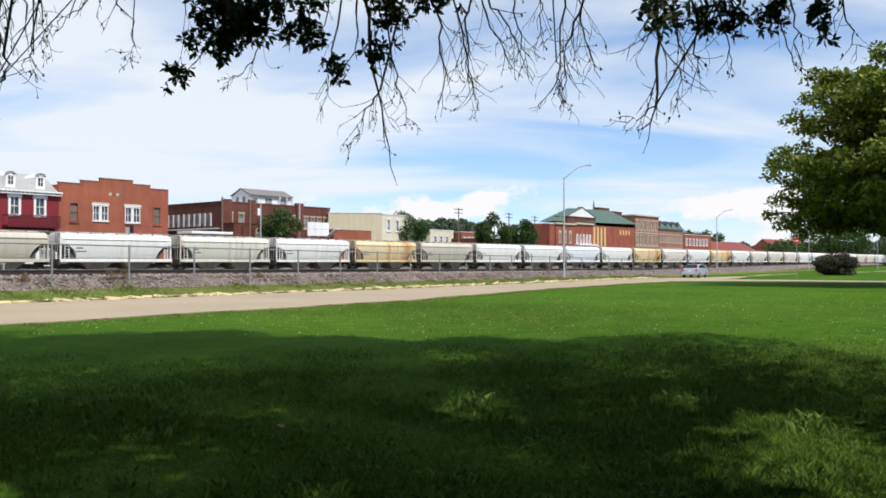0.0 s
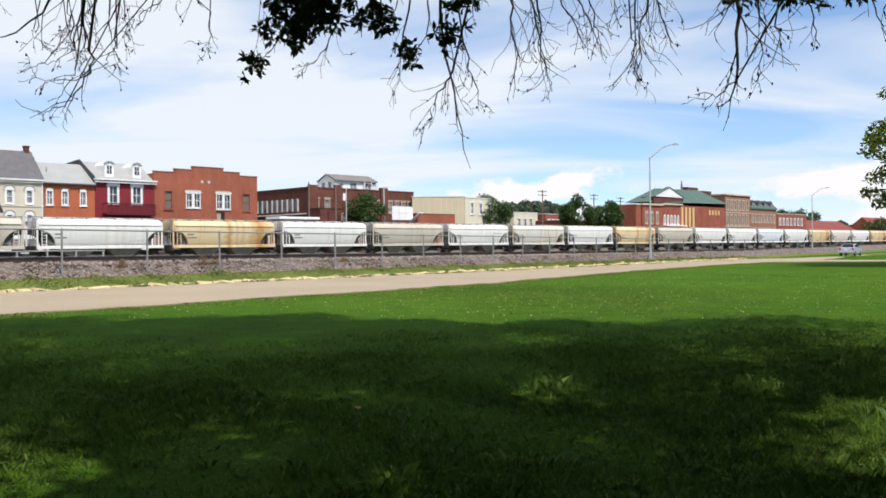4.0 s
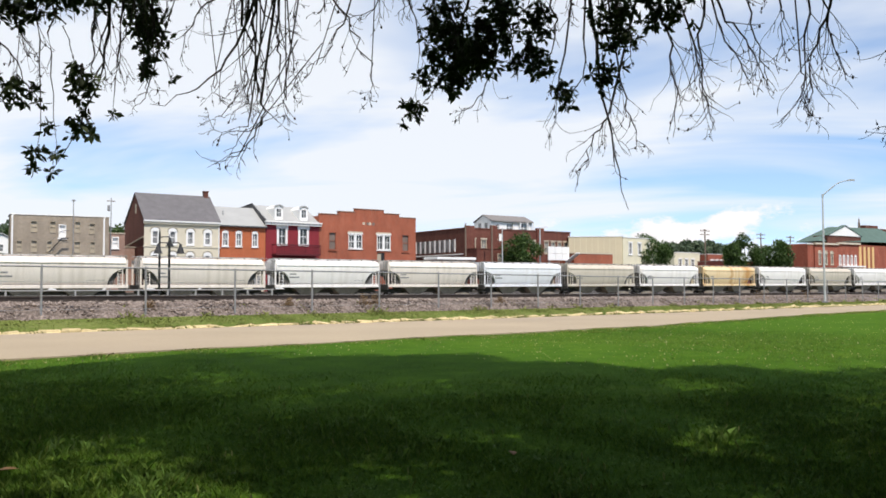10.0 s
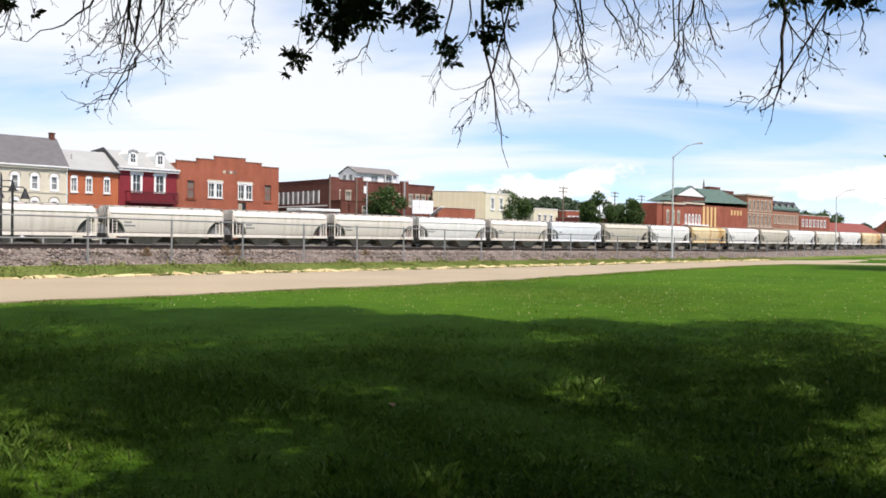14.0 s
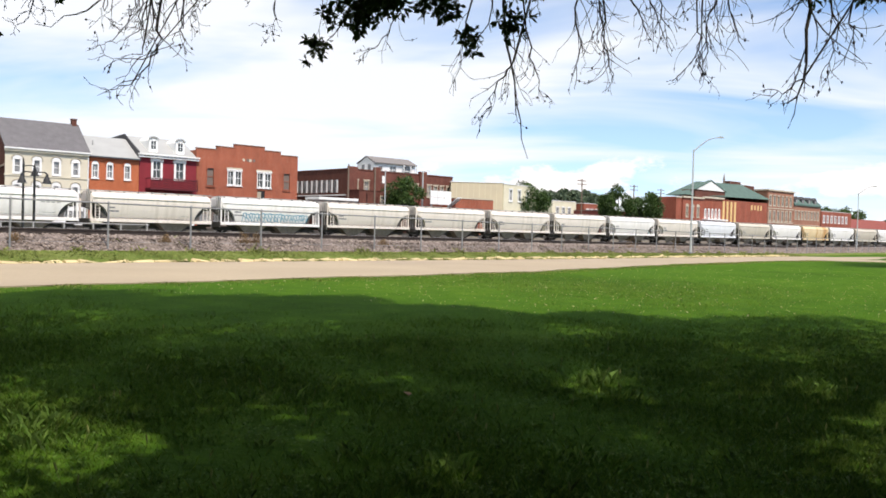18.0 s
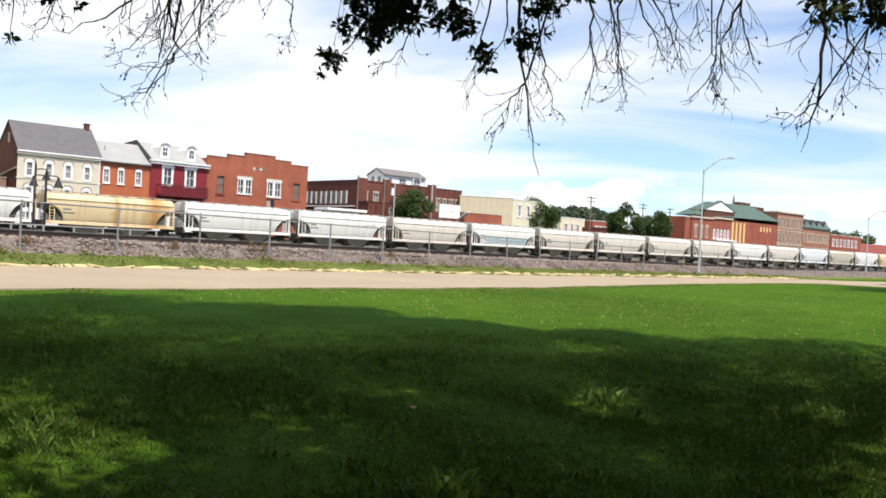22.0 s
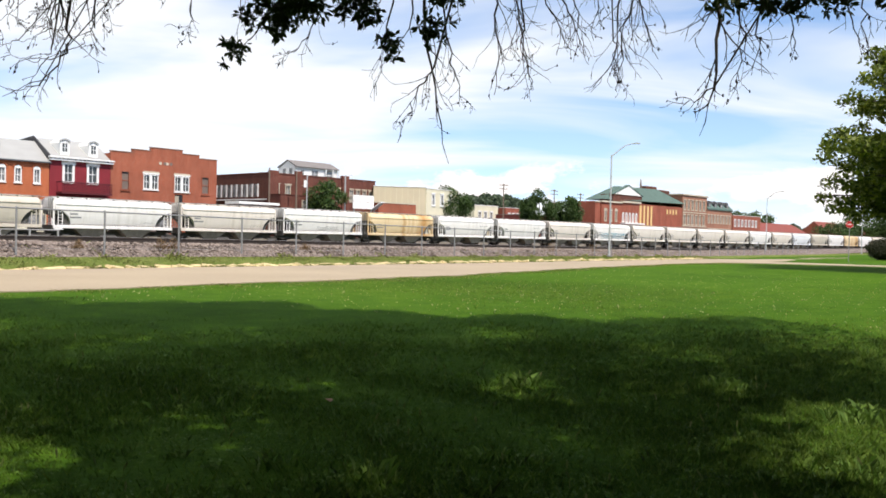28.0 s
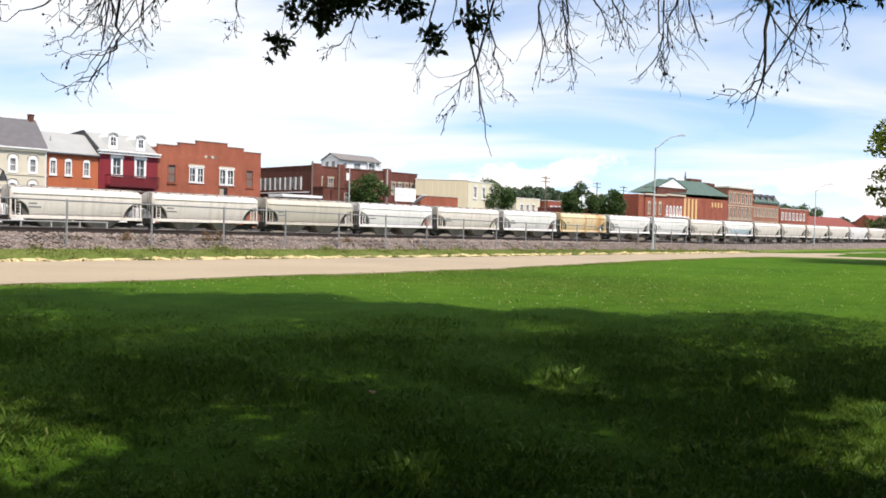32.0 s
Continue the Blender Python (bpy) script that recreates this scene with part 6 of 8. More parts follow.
def build_park_tree():
    """Broad old tree: boughs that spread and droop, each carrying level pads of leaves with dark gaps between."""
    rng = np.random.default_rng(3)
    b = thing("park_tree", pose(33.1, 55.9, -0.32) @ Matrix.Diagonal((0.86, 0.86, 0.885, 1)), "broad full-leaved park tree, sunlit on top", "tree")
    t = bmesh.new()
    tube(t, [(0, 0, -0.1), (0, 0, 0.4), (0.05, 0.03, 3.0), (0.2, 0.0, 6.0), (0.0, 0.1, 10.0), (0.1, 0.0, 15.0)], [0.85, 0.6, 0.5, 0.42, 0.25, 0.06], 12)
    part("trunk", t, BARK, b)
    # half width of the crown by height
    zs, rs = [4.0, 5.0, 6.5, 9.0, 11.0, 13.0, 14.6, 15.0, 16.2, 17.3], [11.4, 12.6, 12.9, 13.4, 13.2, 12.4, 11.9, 10.8, 9.0, 4.0]
    pads = []
    level = (rng.permutation(120) + 0.5) / 120
    for i in range(120):
        a = i * 2.39996 + rng.uniform(-0.15, 0.15)
        z = 4.4 + 12.4 * level[i]
        reach = float(np.interp(z, zs, rs)) * rng.uniform(0.62, 1.03)
        end = Vector((math.cos(a) * reach, math.sin(a) * reach, z))
        root = Vector((0, 0, max(3.2, z * 0.82 - 0.22 * reach + 1.2)))
        bow = (root + end) / 2 + Vector((0, 0, 0.13 * reach))
        line = [(1 - q) ** 2 * root + 2 * q * (1 - q) * bow + q * q * end for q in np.linspace(0, 1, 9)]
        lb = bmesh.new()
        tube(lb, line, [0.17 - 0.018 * k for k in range(9)], 6, False)
        side = Vector((-math.sin(a), math.cos(a), 0))
        for k in range(3, 9):
            spread = 0.55 + 0.22 * reach * (k / 8) * (1.15 - k / 8) * 1.2
            for _ in range(2 if k < 8 else 1):
                p = line[k] + side * float(rng.normal(0, spread)) + Vector((0, 0, float(rng.normal(0.1, 0.35))))
                tube(lb, [line[k - 1], (line[k - 1] + p) / 2 + Vector((0, 0, 0.12)), p], [0.035, 0.025, 0.012], 4, False)
                pads.append((*p, rng.uniform(0.65, 1.25) * (0.75 + 0.03 * reach)))
        part("bough", lb, BARK, b)
    pads = np.array(pads)
    n = 165000
    w = pads[:, 3] ** 2
    c = pads[rng.choice(len(pads), n, p=w / w.sum())]
    d = rng.normal(size=(n, 3))
    d *= (rng.uniform(0, 1, n) ** 0.45 / np.linalg.norm(d, axis=1))[:, None]
    out = np.hypot(d[:, 0], d[:, 1])
    pts = c[:, :3] + d * np.stack([c[:, 3], c[:, 3], c[:, 3] * 0.46], 1)
    # pads hang at their rims
    pts[:, 2] -= out ** 2 * c[:, 3] * 0.28
    part("crown", leaf_mesh("crown", pts, 0.36, rng, LEAF_PARK, 0.15, 0.6, 0.4), None, b)


def build_woods(name, az0, az1, r, z_lo, z_hi, seed, label, n=9000, size=3.0):
    """Far wooded ridge: a rounded bank with leaves over it."""
    rng = np.random.default_rng(seed)
    az = np.radians(rng.uniform(az0, az1, n))
    ph = rng.uniform(0, 6.3, 5)
    def crest(a):
        q = np.degrees(a)
        w = sum(np.sin(q * f + p) for f, p in zip((0.5, 1.1, 2.3, 4.7, 8.1), ph)) / 5
        edge = np.clip((q - az0) / 2.5, 0, 1) * np.clip((az1 - q) / 2.5, 0, 1)
        return (z_lo + (z_hi - z_lo) * (0.55 + 0.45 * w)) * edge
    h = crest(az) * rng.uniform(0.0, 1.0, n) ** 0.5
    rr = r + rng.normal(0, 8, n) - (1 - h / max(z_hi, 1)) * 30
    c = np.stack([rr * np.sin(az), rr * np.cos(az), h], 1)
    ob = new(name, leaf_mesh(name, c, size, rng, LEAF_HILL_HAZED, 0.1, 0.9))
    return tagged(ob, label, "woods", kind="stuff")


# ---- the car on the park road ----
def build_van():
    b = thing("silver_car", pose(24, 85, -0.45), "small silver saloon car driving away along the park road", "car")
    body = bmesh.new()
    prof = [(-2.05, 0.32), (-2.12, 0.55), (-2.05, 0.85), (-1.2, 0.95), (-0.35, 1.0), (1.7, 1.0), (2.05, 0.92), (2.12, 0.6), (2.08, 0.32)]
    prism(body, prof, "y", -0.86, 0.86)
    bmesh.ops.bevel(body, geom=list(body.edges), offset=0.05, segments=2, affect="EDGES")
    bd = part("body", body, SILVER, b)
    cab = bmesh.new()
    v = [cab.verts.new(p) for p in ((-1.25, -0.78, 0.97), (1.55, -0.78, 0.97), (1.55, 0.78, 0.97), (-1.25, 0.78, 0.97), (-0.45, -0.6, 1.44), (0.85, -0.6, 1.46), (0.85, 0.6, 1.46), (-0.45, 0.6, 1.44))]
    for q in ((3, 2, 1, 0), (4, 5, 6, 7), (0, 1, 5, 4), (1, 2, 6, 5), (2, 3, 7, 6), (3, 0, 4, 7)):
        cab.faces.new([v[i] for i in q])
    bmesh.ops.bevel(cab, geom=list(cab.edges), offset=0.04, segments=2, affect="EDGES")
    part("cabin", cab, SILVER, b)
    for name, pts in (("rear_window", ((1.42, -0.66, 1.03), (1.42, 0.66, 1.03), (0.95, 0.55, 1.4), (0.95, -0.55, 1.4))), ("windscreen", ((-1.12, 0.66, 1.06), (-1.12, -0.66, 1.06), (-0.58, -0.55, 1.4), (-0.58, 0.55, 1.4)))):
        g = bmesh.new()
        off = Vector((0.05, 0, 0.03)) if name == "rear_window" else Vector((-0.04, 0, 0.03))
        a = [g.verts.new(Vector(p) + off) for p in pts]
        c = [g.verts.new(Vector(p) - off * 0.5) for p in pts]
        g.faces.new(a), g.faces.new(c[::-1])
        for i in range(4):
            g.faces.new((a[i], c[i], c[(i + 1) % 4], a[(i + 1) % 4]))
        part(name, g, CAR_GLASS, b)
    for k in (-1, 1):
        g = bmesh.new()
        prism(g, [(-0.95, 1.05), (0.3, 1.05), (0.3, 1.38), (-0.4, 1.38)], "y", k * 0.70, k * 0.755)
        prism(g, [(0.4, 1.05), (1.2, 1.05), (0.8, 1.36), (0.4, 1.36)], "y", k * 0.70, k * 0.755)
        part("side_window", g, CAR_GLASS, b)
        t = bmesh.new()
        box(t, 2.0, 2.12, k * 0.72 - 0.11, k * 0.72 + 0.11, 0.72, 0.95, 0.02)
        part("tail_lamp", t, TAIL, bd)
        h = bmesh.new()
        box(h, -2.12, -2.0, k * 0.62 - 0.16, k * 0.62 + 0.16, 0.62, 0.78, 0.02)
        part("headlight", h, WHITE, bd)
        mm = bmesh.new()
        box(mm, -0.85, -0.68, k * 0.93 - 0.1, k * 0.93 + 0.1, 0.98, 1.12, 0.02)
        part("mirror", mm, SILVER, bd)
        for x in (-1.3, 1.3):
            w = bmesh.new()
            tube(w, [(x, k * 0.70, 0.31), (x, k * 0.88, 0.31)], [0.31, 0.31], 18)
            wh = part("wheel", w, RUBBER, b)
            rm = bmesh.new()
            tube(rm, [(x, k * 0.87, 0.31), (x, k * 0.895, 0.31)], [0.19, 0.17], 12)
            part("rim", rm, GALV, wh)
    bp = bmesh.new()
    box(bp, 2.02, 2.2, -0.8, 0.8, 0.34, 0.55, 0.04)
    part("bumper", bp, SILVER, bd)
    pl = bmesh.new()
    box(pl, 2.12, 2.135, -0.2, 0.2, 0.68, 0.8)
    part("number_plate_bar", pl, WHITE, bd)
    return b


# ---- the tree overhead: hanging twigs before the camera, crown above ----
EYE = Vector((0, 0, 1.25))


def sky_point(az, el, r):
    a, e = radians(az), radians(el)
    return EYE + r * Vector((math.sin(a) * math.cos(e), math.cos(a) * math.cos(e), math.sin(e)))


# each hanging branch: direction at its top, middle and tip (degrees right, degrees up)
# a seventh number thickens the stem
FAN = [(-26.9, 18.6, -26.9, 14.5, -26.4, 11.7, 1.3), (-26.4, 11.7, -26.9, 9.7, -29.8, 7.7, 1.1), (-27.4, 18.0, -27.4, 14.0, -27.3, 11.0, 0.95), (-27.3, 11.0, -27.7, 9.7, -28.8, 8.6, 0.9), (-27.8, 8.9, -29.0, 8.0, -30.5, 8.6, 0.7),
       (-25.4, 18.0, -25.4, 14.6, -25.0, 12.1, 1.2), (-25.0, 12.1, -25.0, 11.2, -25.4, 10.2, 0.8), (-25.1, 12.6, -25.6, 11.1, -27.6, 10.0, 0.8), (-27.0, 10.2, -28.5, 9.8, -29.7, 10.6, 0.6), (-27.3, 12.3, -27.8, 11.4, -29.4, 10.9, 0.8),
       (-28.9, 11.0, -29.8, 10.7, -30.5, 10.9, 0.6), (-27.3, 17.0, -29.8, 13.3, -33.3, 11.3, 1.0), (-21.8, 18.7, -20.0, 15.4, -19.1, 13.0, 0.9), (-29.1, 18.5, -30.9, 16.4, -31.7, 13.7, 0.9)]
FAN_FINE = [(-29.5, 13.1, -29.8, 12.4, -30.3, 11.7, 0.7), (-29.4, 13.0, -29.2, 12.1, -28.7, 11.8, 0.7), (-34.2, 16.0, -33.7, 12.9, -33.9, 11.8, 0.8), (-33.7, 12.1, -34.2, 11.3, -35.2, 11.6, 0.7), (-33.4, 15.0, -33.3, 13.0, -33.4, 11.9, 0.6),
            (-23.2, 14.5, -24.0, 13.5, -24.7, 13.1, 0.7), (-24.7, 15.8, -24.3, 13.0, -24.5, 11.8, 0.7), (-19.3, 13.4, -19.4, 12.4, -20.2, 11.7, 0.7), (-26.4, 16.0, -26.3, 13.5, -25.8, 12.0, 0.7), (-27.6, 14.0, -27.7, 12.9, -28.5, 12.8, 0.7),
            (-27.8, 13.2, -27.6, 12.2, -28.2, 11.8, 0.7), (-26.9, 13.3, -27.0, 11.9, -27.0, 10.6, 0.8), (-26.8, 12.3, -26.7, 11.3, -27.0, 10.3, 0.7), (-27.3, 18.6, -28.4, 17.1, -29.0, 15.6, 0.8), (-26.6, 17.9, -25.1, 15.9, -24.4, 14.1, 0.8), (-21.2, 16.8, -22.6, 14.8, -23.9, 13.2, 0.8)]
BARE = [(-4.7, 16.6, -3.7, 11.0, -2.7, 4.8),
        (-3.7, 11.0, -4.7, 9.2, -5.9, 6.2), (0.0, 16.7, 0.4, 12.8, 0.4, 9.4), (3.4, 16.6, 5.1, 14.5, 6.2, 11.7), (2.3, 16.7, 2.1, 13.5, 2.8, 9.7)]
BARE_EAST = [(9.7, 16.4, 8.6, 13.0, 8.3, 9.5), (14.2, 16.8, 14.4, 11.6, 13.6, 6.7, 1.5), (14.3, 9.6, 12.9, 8.8, 11.1, 8.7), (18.0, 15.9, 18.8, 13.1, 19.1, 11.1),
             (22.5, 15.5, 22.8, 13.1, 23.1, 11.3), (25.3, 15.1, 25.9, 13.1, 26.2, 11.5), (6.9, 17.0, 7.0, 15.5, 6.6, 12.8), (16.6, 16.8, 16.9, 13.0, 16.5, 10.4)]
SINGLE = [(-11.1, 14.6, -12.2, 12.3, -13.9, 10.9), (-6.3, 14.8, -7.1, 11.6, -7.4, 9.1), (-3.0, 13.6, -2.1, 10.3, -1.3, 8.6), (1.0, 17.5, 2.3, 12.1, 2.8, 9.7), (5.1, 17.4, 5.8, 13.8, 6.3, 11.7), (8.6, 17.4, 8.0, 12.0, 6.7, 9.8),
          (9.3, 17.4, 10.0, 14.0, 10.7, 11.7), (8.0, 12.7, 8.2, 10.9, 8.6, 9.6), (15.4, 16.5, 15.9, 12.0, 15.4, 9.4), (21.5, 15.5, 22.5, 12.3, 23.4, 11.3),
          (-34.7, 16.5, -35.4, 14.0, -35.2, 12.5), (2.9, 17.2, 4.4, 13.8, 5.8, 11.7), (-41.6, 16.6, -40.3, 14.0, -39.4, 13.2)]
LEAFY = [(-41.9, 17.5, -42.9, 14.7, -43.4, 11), (-42.6, 15.4, -41.2, 13.2, -39.7, 11.3), (-36.2, 18, -36.3, 13.6, -39.1, 6.8), (-33.7, 18.2, -33, 15.5, -32.2, 13.1), (-12.9, 18.2, -14, 14.8, -16.4, 10.9), (-10.4, 18.4, -10, 15.4, -8.2, 13.2), (-7.1, 18.6, -7.1, 15.5, -7.8, 13.7)]
CLUMPS = [(-5.2, 15.9, -5.5, 13.4, -6.5, 11.8), (-2.2, 17, -2.2, 15.3, -2.7, 13.2), (24.9, 16.4, 25, 14.8, 24.8, 13.1), (-36.1, 16, -36.8, 12.6, -37.8, 9.4), (-35.1, 17, -35.4, 13.6, -35.6, 10.8)]
LEAFY_EAST = [(17.2, 17.3, 16.8, 15.3, 14.7, 14.8), (18.9, 17.1, 19.2, 15.1, 19.8, 13.4),
              (21.5, 16.8, 21.7, 15.2, 21.8, 14.2), (-39.5, 18.0, -38.5, 15.5, -37.8, 13.6)]
# leafy sprays: direction of the middle, half width and half height in degrees
SPRAYS_WEST = [(-46.5, 10.8, 1.3, 0.7), (-45.1, 12, 1.5, 1.3), (-43.2, 11.7, 1.6, 1.4), (-43.1, 12.9, 1.3, 1.3), (-41.1, 11.6, 1.3, 1.1), (-46.1, 15.6, 1.1, 1.4), (-43.9, 16.3, 2.1, 1.3),
       (-41.7, 16.6, 1.9, 1.3), (-43.9, 14.3, 1.1, 1.5), (-39.3, 17.3, 1.7, 0.9), (-36.9, 17.5, 1.5, 0.8), (-34.1, 17.2, 1.7, 1.5), (-33.3, 15.6, 1.3, 1.4), (-33.6, 13.8, 0.6, 0.9),
       (-37.4, 12.4, 1.2, 1.2), (-37.3, 9.9, 1, 0.7), (-39.3, 9.6, 0.4, 0.4), (-39.8, 8.2, 0.4, 0.4), (-40.1, 7.2, 0.4, 0.3), (-38.8, 8.2, 0.3, 0.3)]
SPRAYS_MIDDLE = [(-14.4, 16.7, 1.7, 2.1), (-12.1, 15.3, 1.8, 2.1), (-13.6, 14.8, 1.9, 1.9), (-10.6, 17.1, 1.9, 1.7), (-8.8, 14.6, 1.6, 1.4), (-14, 13.6, 1.3, 1), (-16, 13.4, 0.7, 0.7),
       (-16.7, 11.4, 0.7, 1), (-6.7, 12.4, 1, 1), (-3.1, 17.1, 1.8, 1.2), (0, 17.2, 2.2, 1.1), (-3.1, 15.7, 1.2, 0.9), (-3.9, 13.3, 1.2, 1), (-8.1, 17, 1.1, 1.5)]
SPRAYS_EAST = [(14.9, 15.5, 1.7, 1.1), (17.5, 14.8, 0.9, 1.1), (19.0, 14.9, 1.1, 1.1), (21.3, 14.7, 1.1, 1.2), (24.3, 13.6, 0.6, 0.5), (23.9, 14.9, 1.0, 0.7)]
DIST = 6.5
TREE_BASE = Vector((4.5, -5.5, 0.0))


def grow(bm, rng, start, way, length, r, level, ends, knobs, droop=0.25):
    """A twig that bends downward at its end and forks into finer ones."""
    n = 5 if level else 7
    pts, p, w = [Vector(start)], Vector(start), Vector(way).normalized()
    bend = Vector(rng.normal(0, 0.15, 3))
    curl = 0.5 if rng.uniform() < 0.3 else 0.0
    for i in range(n):
        w = (w + bend + Vector(rng.normal(0, 0.04, 3)) + Vector((0, 0, -droop * 0.62 + curl * (i / n) ** 2))).normalized()
        p = p + w * (length / n)
        pts.append(p.copy())
    tube(bm, pts, [max(r * (1 - 0.75 * i / n), 0.0016) for i in range(n + 1)], 4, False)
    ends.append((pts[-1], w))
    if level < 2:
        for i in range(2, n + 1):
            if rng.uniform() < (0.8 if level == 0 else 0.42):
                side = (w + Vector(rng.normal(0, 0.75, 3))).normalized()
                grow(bm, rng, pts[i], side, length * rng.uniform(0.28, 0.5), r * 0.5, level + 1, ends, knobs)
    if rng.uniform() < 0.36:
        knobs.append(pts[rng.integers(1, n + 1)])


def build_overhead_tree():
    rng = np.random.default_rng(21)
    tree = thing("overhanging_oak", Matrix.Identity(4), "old oak with drooping half-bare twigs above the lawn", "tree")
    knobs_all = []
    blades = []

    def rosette(p):
        """A star of narrow leaves about a shoot's tip."""
        for _ in range(int(rng.integers(6, 10))):
            a = rng.normal(size=3); a[2] -= 0.35
            a /= np.linalg.norm(a)
            side = np.cross(a, rng.normal(size=3)); side /= np.linalg.norm(side)
            fold = np.cross(a, side)
            ln = rng.uniform(0.045, 0.085)
            w = ln * rng.uniform(0.17, 0.25)
            o = np.array(p) + rng.normal(0, 0.008, 3)
            blades.extend([o, o + a * ln * 0.55 + side * w + fold * 0.006, o + a * ln, o + a * ln * 0.55 - side * w + fold * 0.006])

    def hang(row, leafy, since=0.0, bushy=0.55):
        a = [sky_point(row[2 * i], row[2 * i + 1], DIST + (0.25 * math.sin(row[0]))) for i in range(3)]
        up = a[0] + (a[0] - a[1]).normalized() * 0.5 + Vector((0, 0, 0.5))
        n = 10
        pts = []
        for i in range(n + 1):
            t = i / n
            pts.append((1 - t) ** 2 * a[0] + 2 * t * (1 - t) * (2 * a[1] - (a[0] + a[2]) / 2) + t * t * a[2] + Vector(rng.normal(0, 0.012, 3)))
        bm = bmesh.new()
        full = (a[0] - a[2]).length
        r0 = (0.004 + 0.0075 * min(full, 1.4)) * (row[6] if len(row) > 6 else 1.0)
        tube(bm, [up, *pts], [r0 * 1.15] + [max(r0 * (1 - 0.85 * i / n), 0.002) for i in range(n + 1)], 5, False)
        ends = []
        for i in range(1, n - 1):
            w = (pts[i] - pts[i - 1]).normalized()
            for _ in range(2 if not leafy else 1):
                if rng.uniform() < bushy:
                    side = (w + Vector((rng.normal(0, 0.5), rng.normal(0, 0.3), rng.normal(-0.15, 0.3)))).normalized()
                    grow(bm, rng, pts[i], side, (min(full, 1.0) * rng.uniform(0.25, 0.55) if not leafy else full * rng.uniform(0.1, 0.25)) * (1.1 - 0.92 * i / n) + 0.03, r0 * 0.36, 1, ends, knobs_all)
        ends.append((pts[-1], Vector((0, 0, -1))))
        part("hanging_branch", bm, BARK, tree)
        if leafy:
            top, low = pts[0].z, pts[-1].z
            for p, w in ends + [(q, Vector((0, 0, -1))) for q in pts[1:]]:
                if (top - p.z) / max(top - low, 0.01) < since:
                    continue
                if rng.uniform() < 0.3:
                    rosette(p)
    for row in FAN + FAN_FINE:
        hang(row, False, 0.0, 0.26)
    for row in BARE + BARE_EAST:
        hang(row, False)
    for row in SINGLE:
        hang((*row, 0.8), False)
    hang((-36.9, 18.4, -36.9, 15.2, -36.8, 13.3, 1.7), False)
    for az, el, wide, high in SPRAYS_WEST + SPRAYS_MIDDLE + SPRAYS_EAST:
        rx, rz = DIST * radians(wide), DIST * radians(high)
        mid = sky_point(az, el, DIST + 0.25 * math.sin(az * 0.7))
        side = Vector((math.cos(radians(az)), -math.sin(radians(az)), 0))
        deep = Vector((math.sin(radians(az)), math.cos(radians(az)), 0))
        shoots = bmesh.new()
        for _ in range(int(math.pi * rx * rz / (0.0023 if el > 13.5 else 0.0034)) + 3):
            u = rng.normal(size=3)
            u *= rng.uniform(0, 1) ** 0.5 / np.linalg.norm(u) * rng.uniform(0.85, 1.15)
            p = mid + side * float(u[0] * rx) + deep * float(u[1] * rx * 1.3) + Vector((0, 0, float(u[2] * rz)))
            rosette(p)
            if rng.uniform() < 0.3:
                tube(shoots, [mid + Vector((0, 0, rz)), (mid + p) / 2 + Vector((0, 0, rz * 0.4)), p], [0.005, 0.003, 0.002], 4, False)
        tagged(part("leafy_shoot", shoots, BARK, tree), kind="stuff")
        if rng.uniform() < 0.45:
            hang((az + rng.normal(0, 0.5), 20.0, az + rng.normal(0, 0.3), (20 + el - high * 0.6) / 2, az, el - high * 0.6, 0.55), True, 1.1)
    for row in CLUMPS:
        hang(row, True, 0.8)
    for row in LEAFY + LEAFY_EAST:
        hang(row, True, 0.9)
    # twigs that stay above the picture's edge but thicken its top
    for az in np.arange(-46, 30, 2.2):
        hang((az, 20.5, az + rng.normal(0, 0.5), 18.4, az + rng.normal(0, 0.9), 15.9 + rng.uniform(0, 1.5)), False)
    tagged(part("hanging_leaves", raw_mesh("hanging_leaves", np.array(blades), np.arange(len(blades)).reshape(-1, 4), LEAF_NEAR), None, tree), kind="stuff")
    kb = bmesh.new()
    for p in knobs_all:
        r = rng.uniform(0.0035, 0.007) * (1.25 if p.x > 1.2 else 1.0)
        tube(kb, [p + Vector((0, 0, r * 1.6)), p + Vector((0, 0, r * 0.6)), p - Vector((0, 0, r * 0.8)), p - Vector((0, 0, r * 1.7))], [r * 0.3, r, r * 0.9, r * 0.2], 6)
    tagged(part("gall_growth", kb, BARK, tree), kind="stuff")
    # trunk and limbs, behind the camera
    t = bmesh.new()
    tube(t, [TREE_BASE + Vector((0, 0, -0.2)), TREE_BASE + Vector((0, 0, 0.5)), TREE_BASE + Vector((-0.1, 0.1, 3.2)), TREE_BASE + Vector((0.1, 0.2, 7.0)), TREE_BASE + Vector((0, 0, 11))], [0.75, 0.52, 0.45, 0.32, 0.12], 14)
    part("trunk", t, BARK, tree)
    crown = []
    for i in range(CROWN_LOBES):
        p = crown_place(rng)
        crown.append(p)
        s = TREE_BASE + Vector((0, 0, min(3.2 + 0.35 * p.z, 9)))
        if i % 24 == 0:
            lb = bmesh.new()
            tube(lb, [s, (s + p) / 2 + Vector((0, 0, 0.5)), p], [0.03, 0.018, 0.008], 5, False)
            part("limb", lb, BARK, tree)
    for row in FAN + BARE + BARE_EAST + LEAFY + LEAFY_EAST:
        p = sky_point(row[0], row[1], DIST) + Vector((0, 0, 0.9))
        q = Vector((p.x * 0.85 + 0.4, p.y * 0.75, p.z + 2.6))
        lb = bmesh.new()
        tube(lb, [q, (q + p) / 2 + Vector((0, 0, 0.3)), p], [0.018, 0.014, 0.011], 5, False)
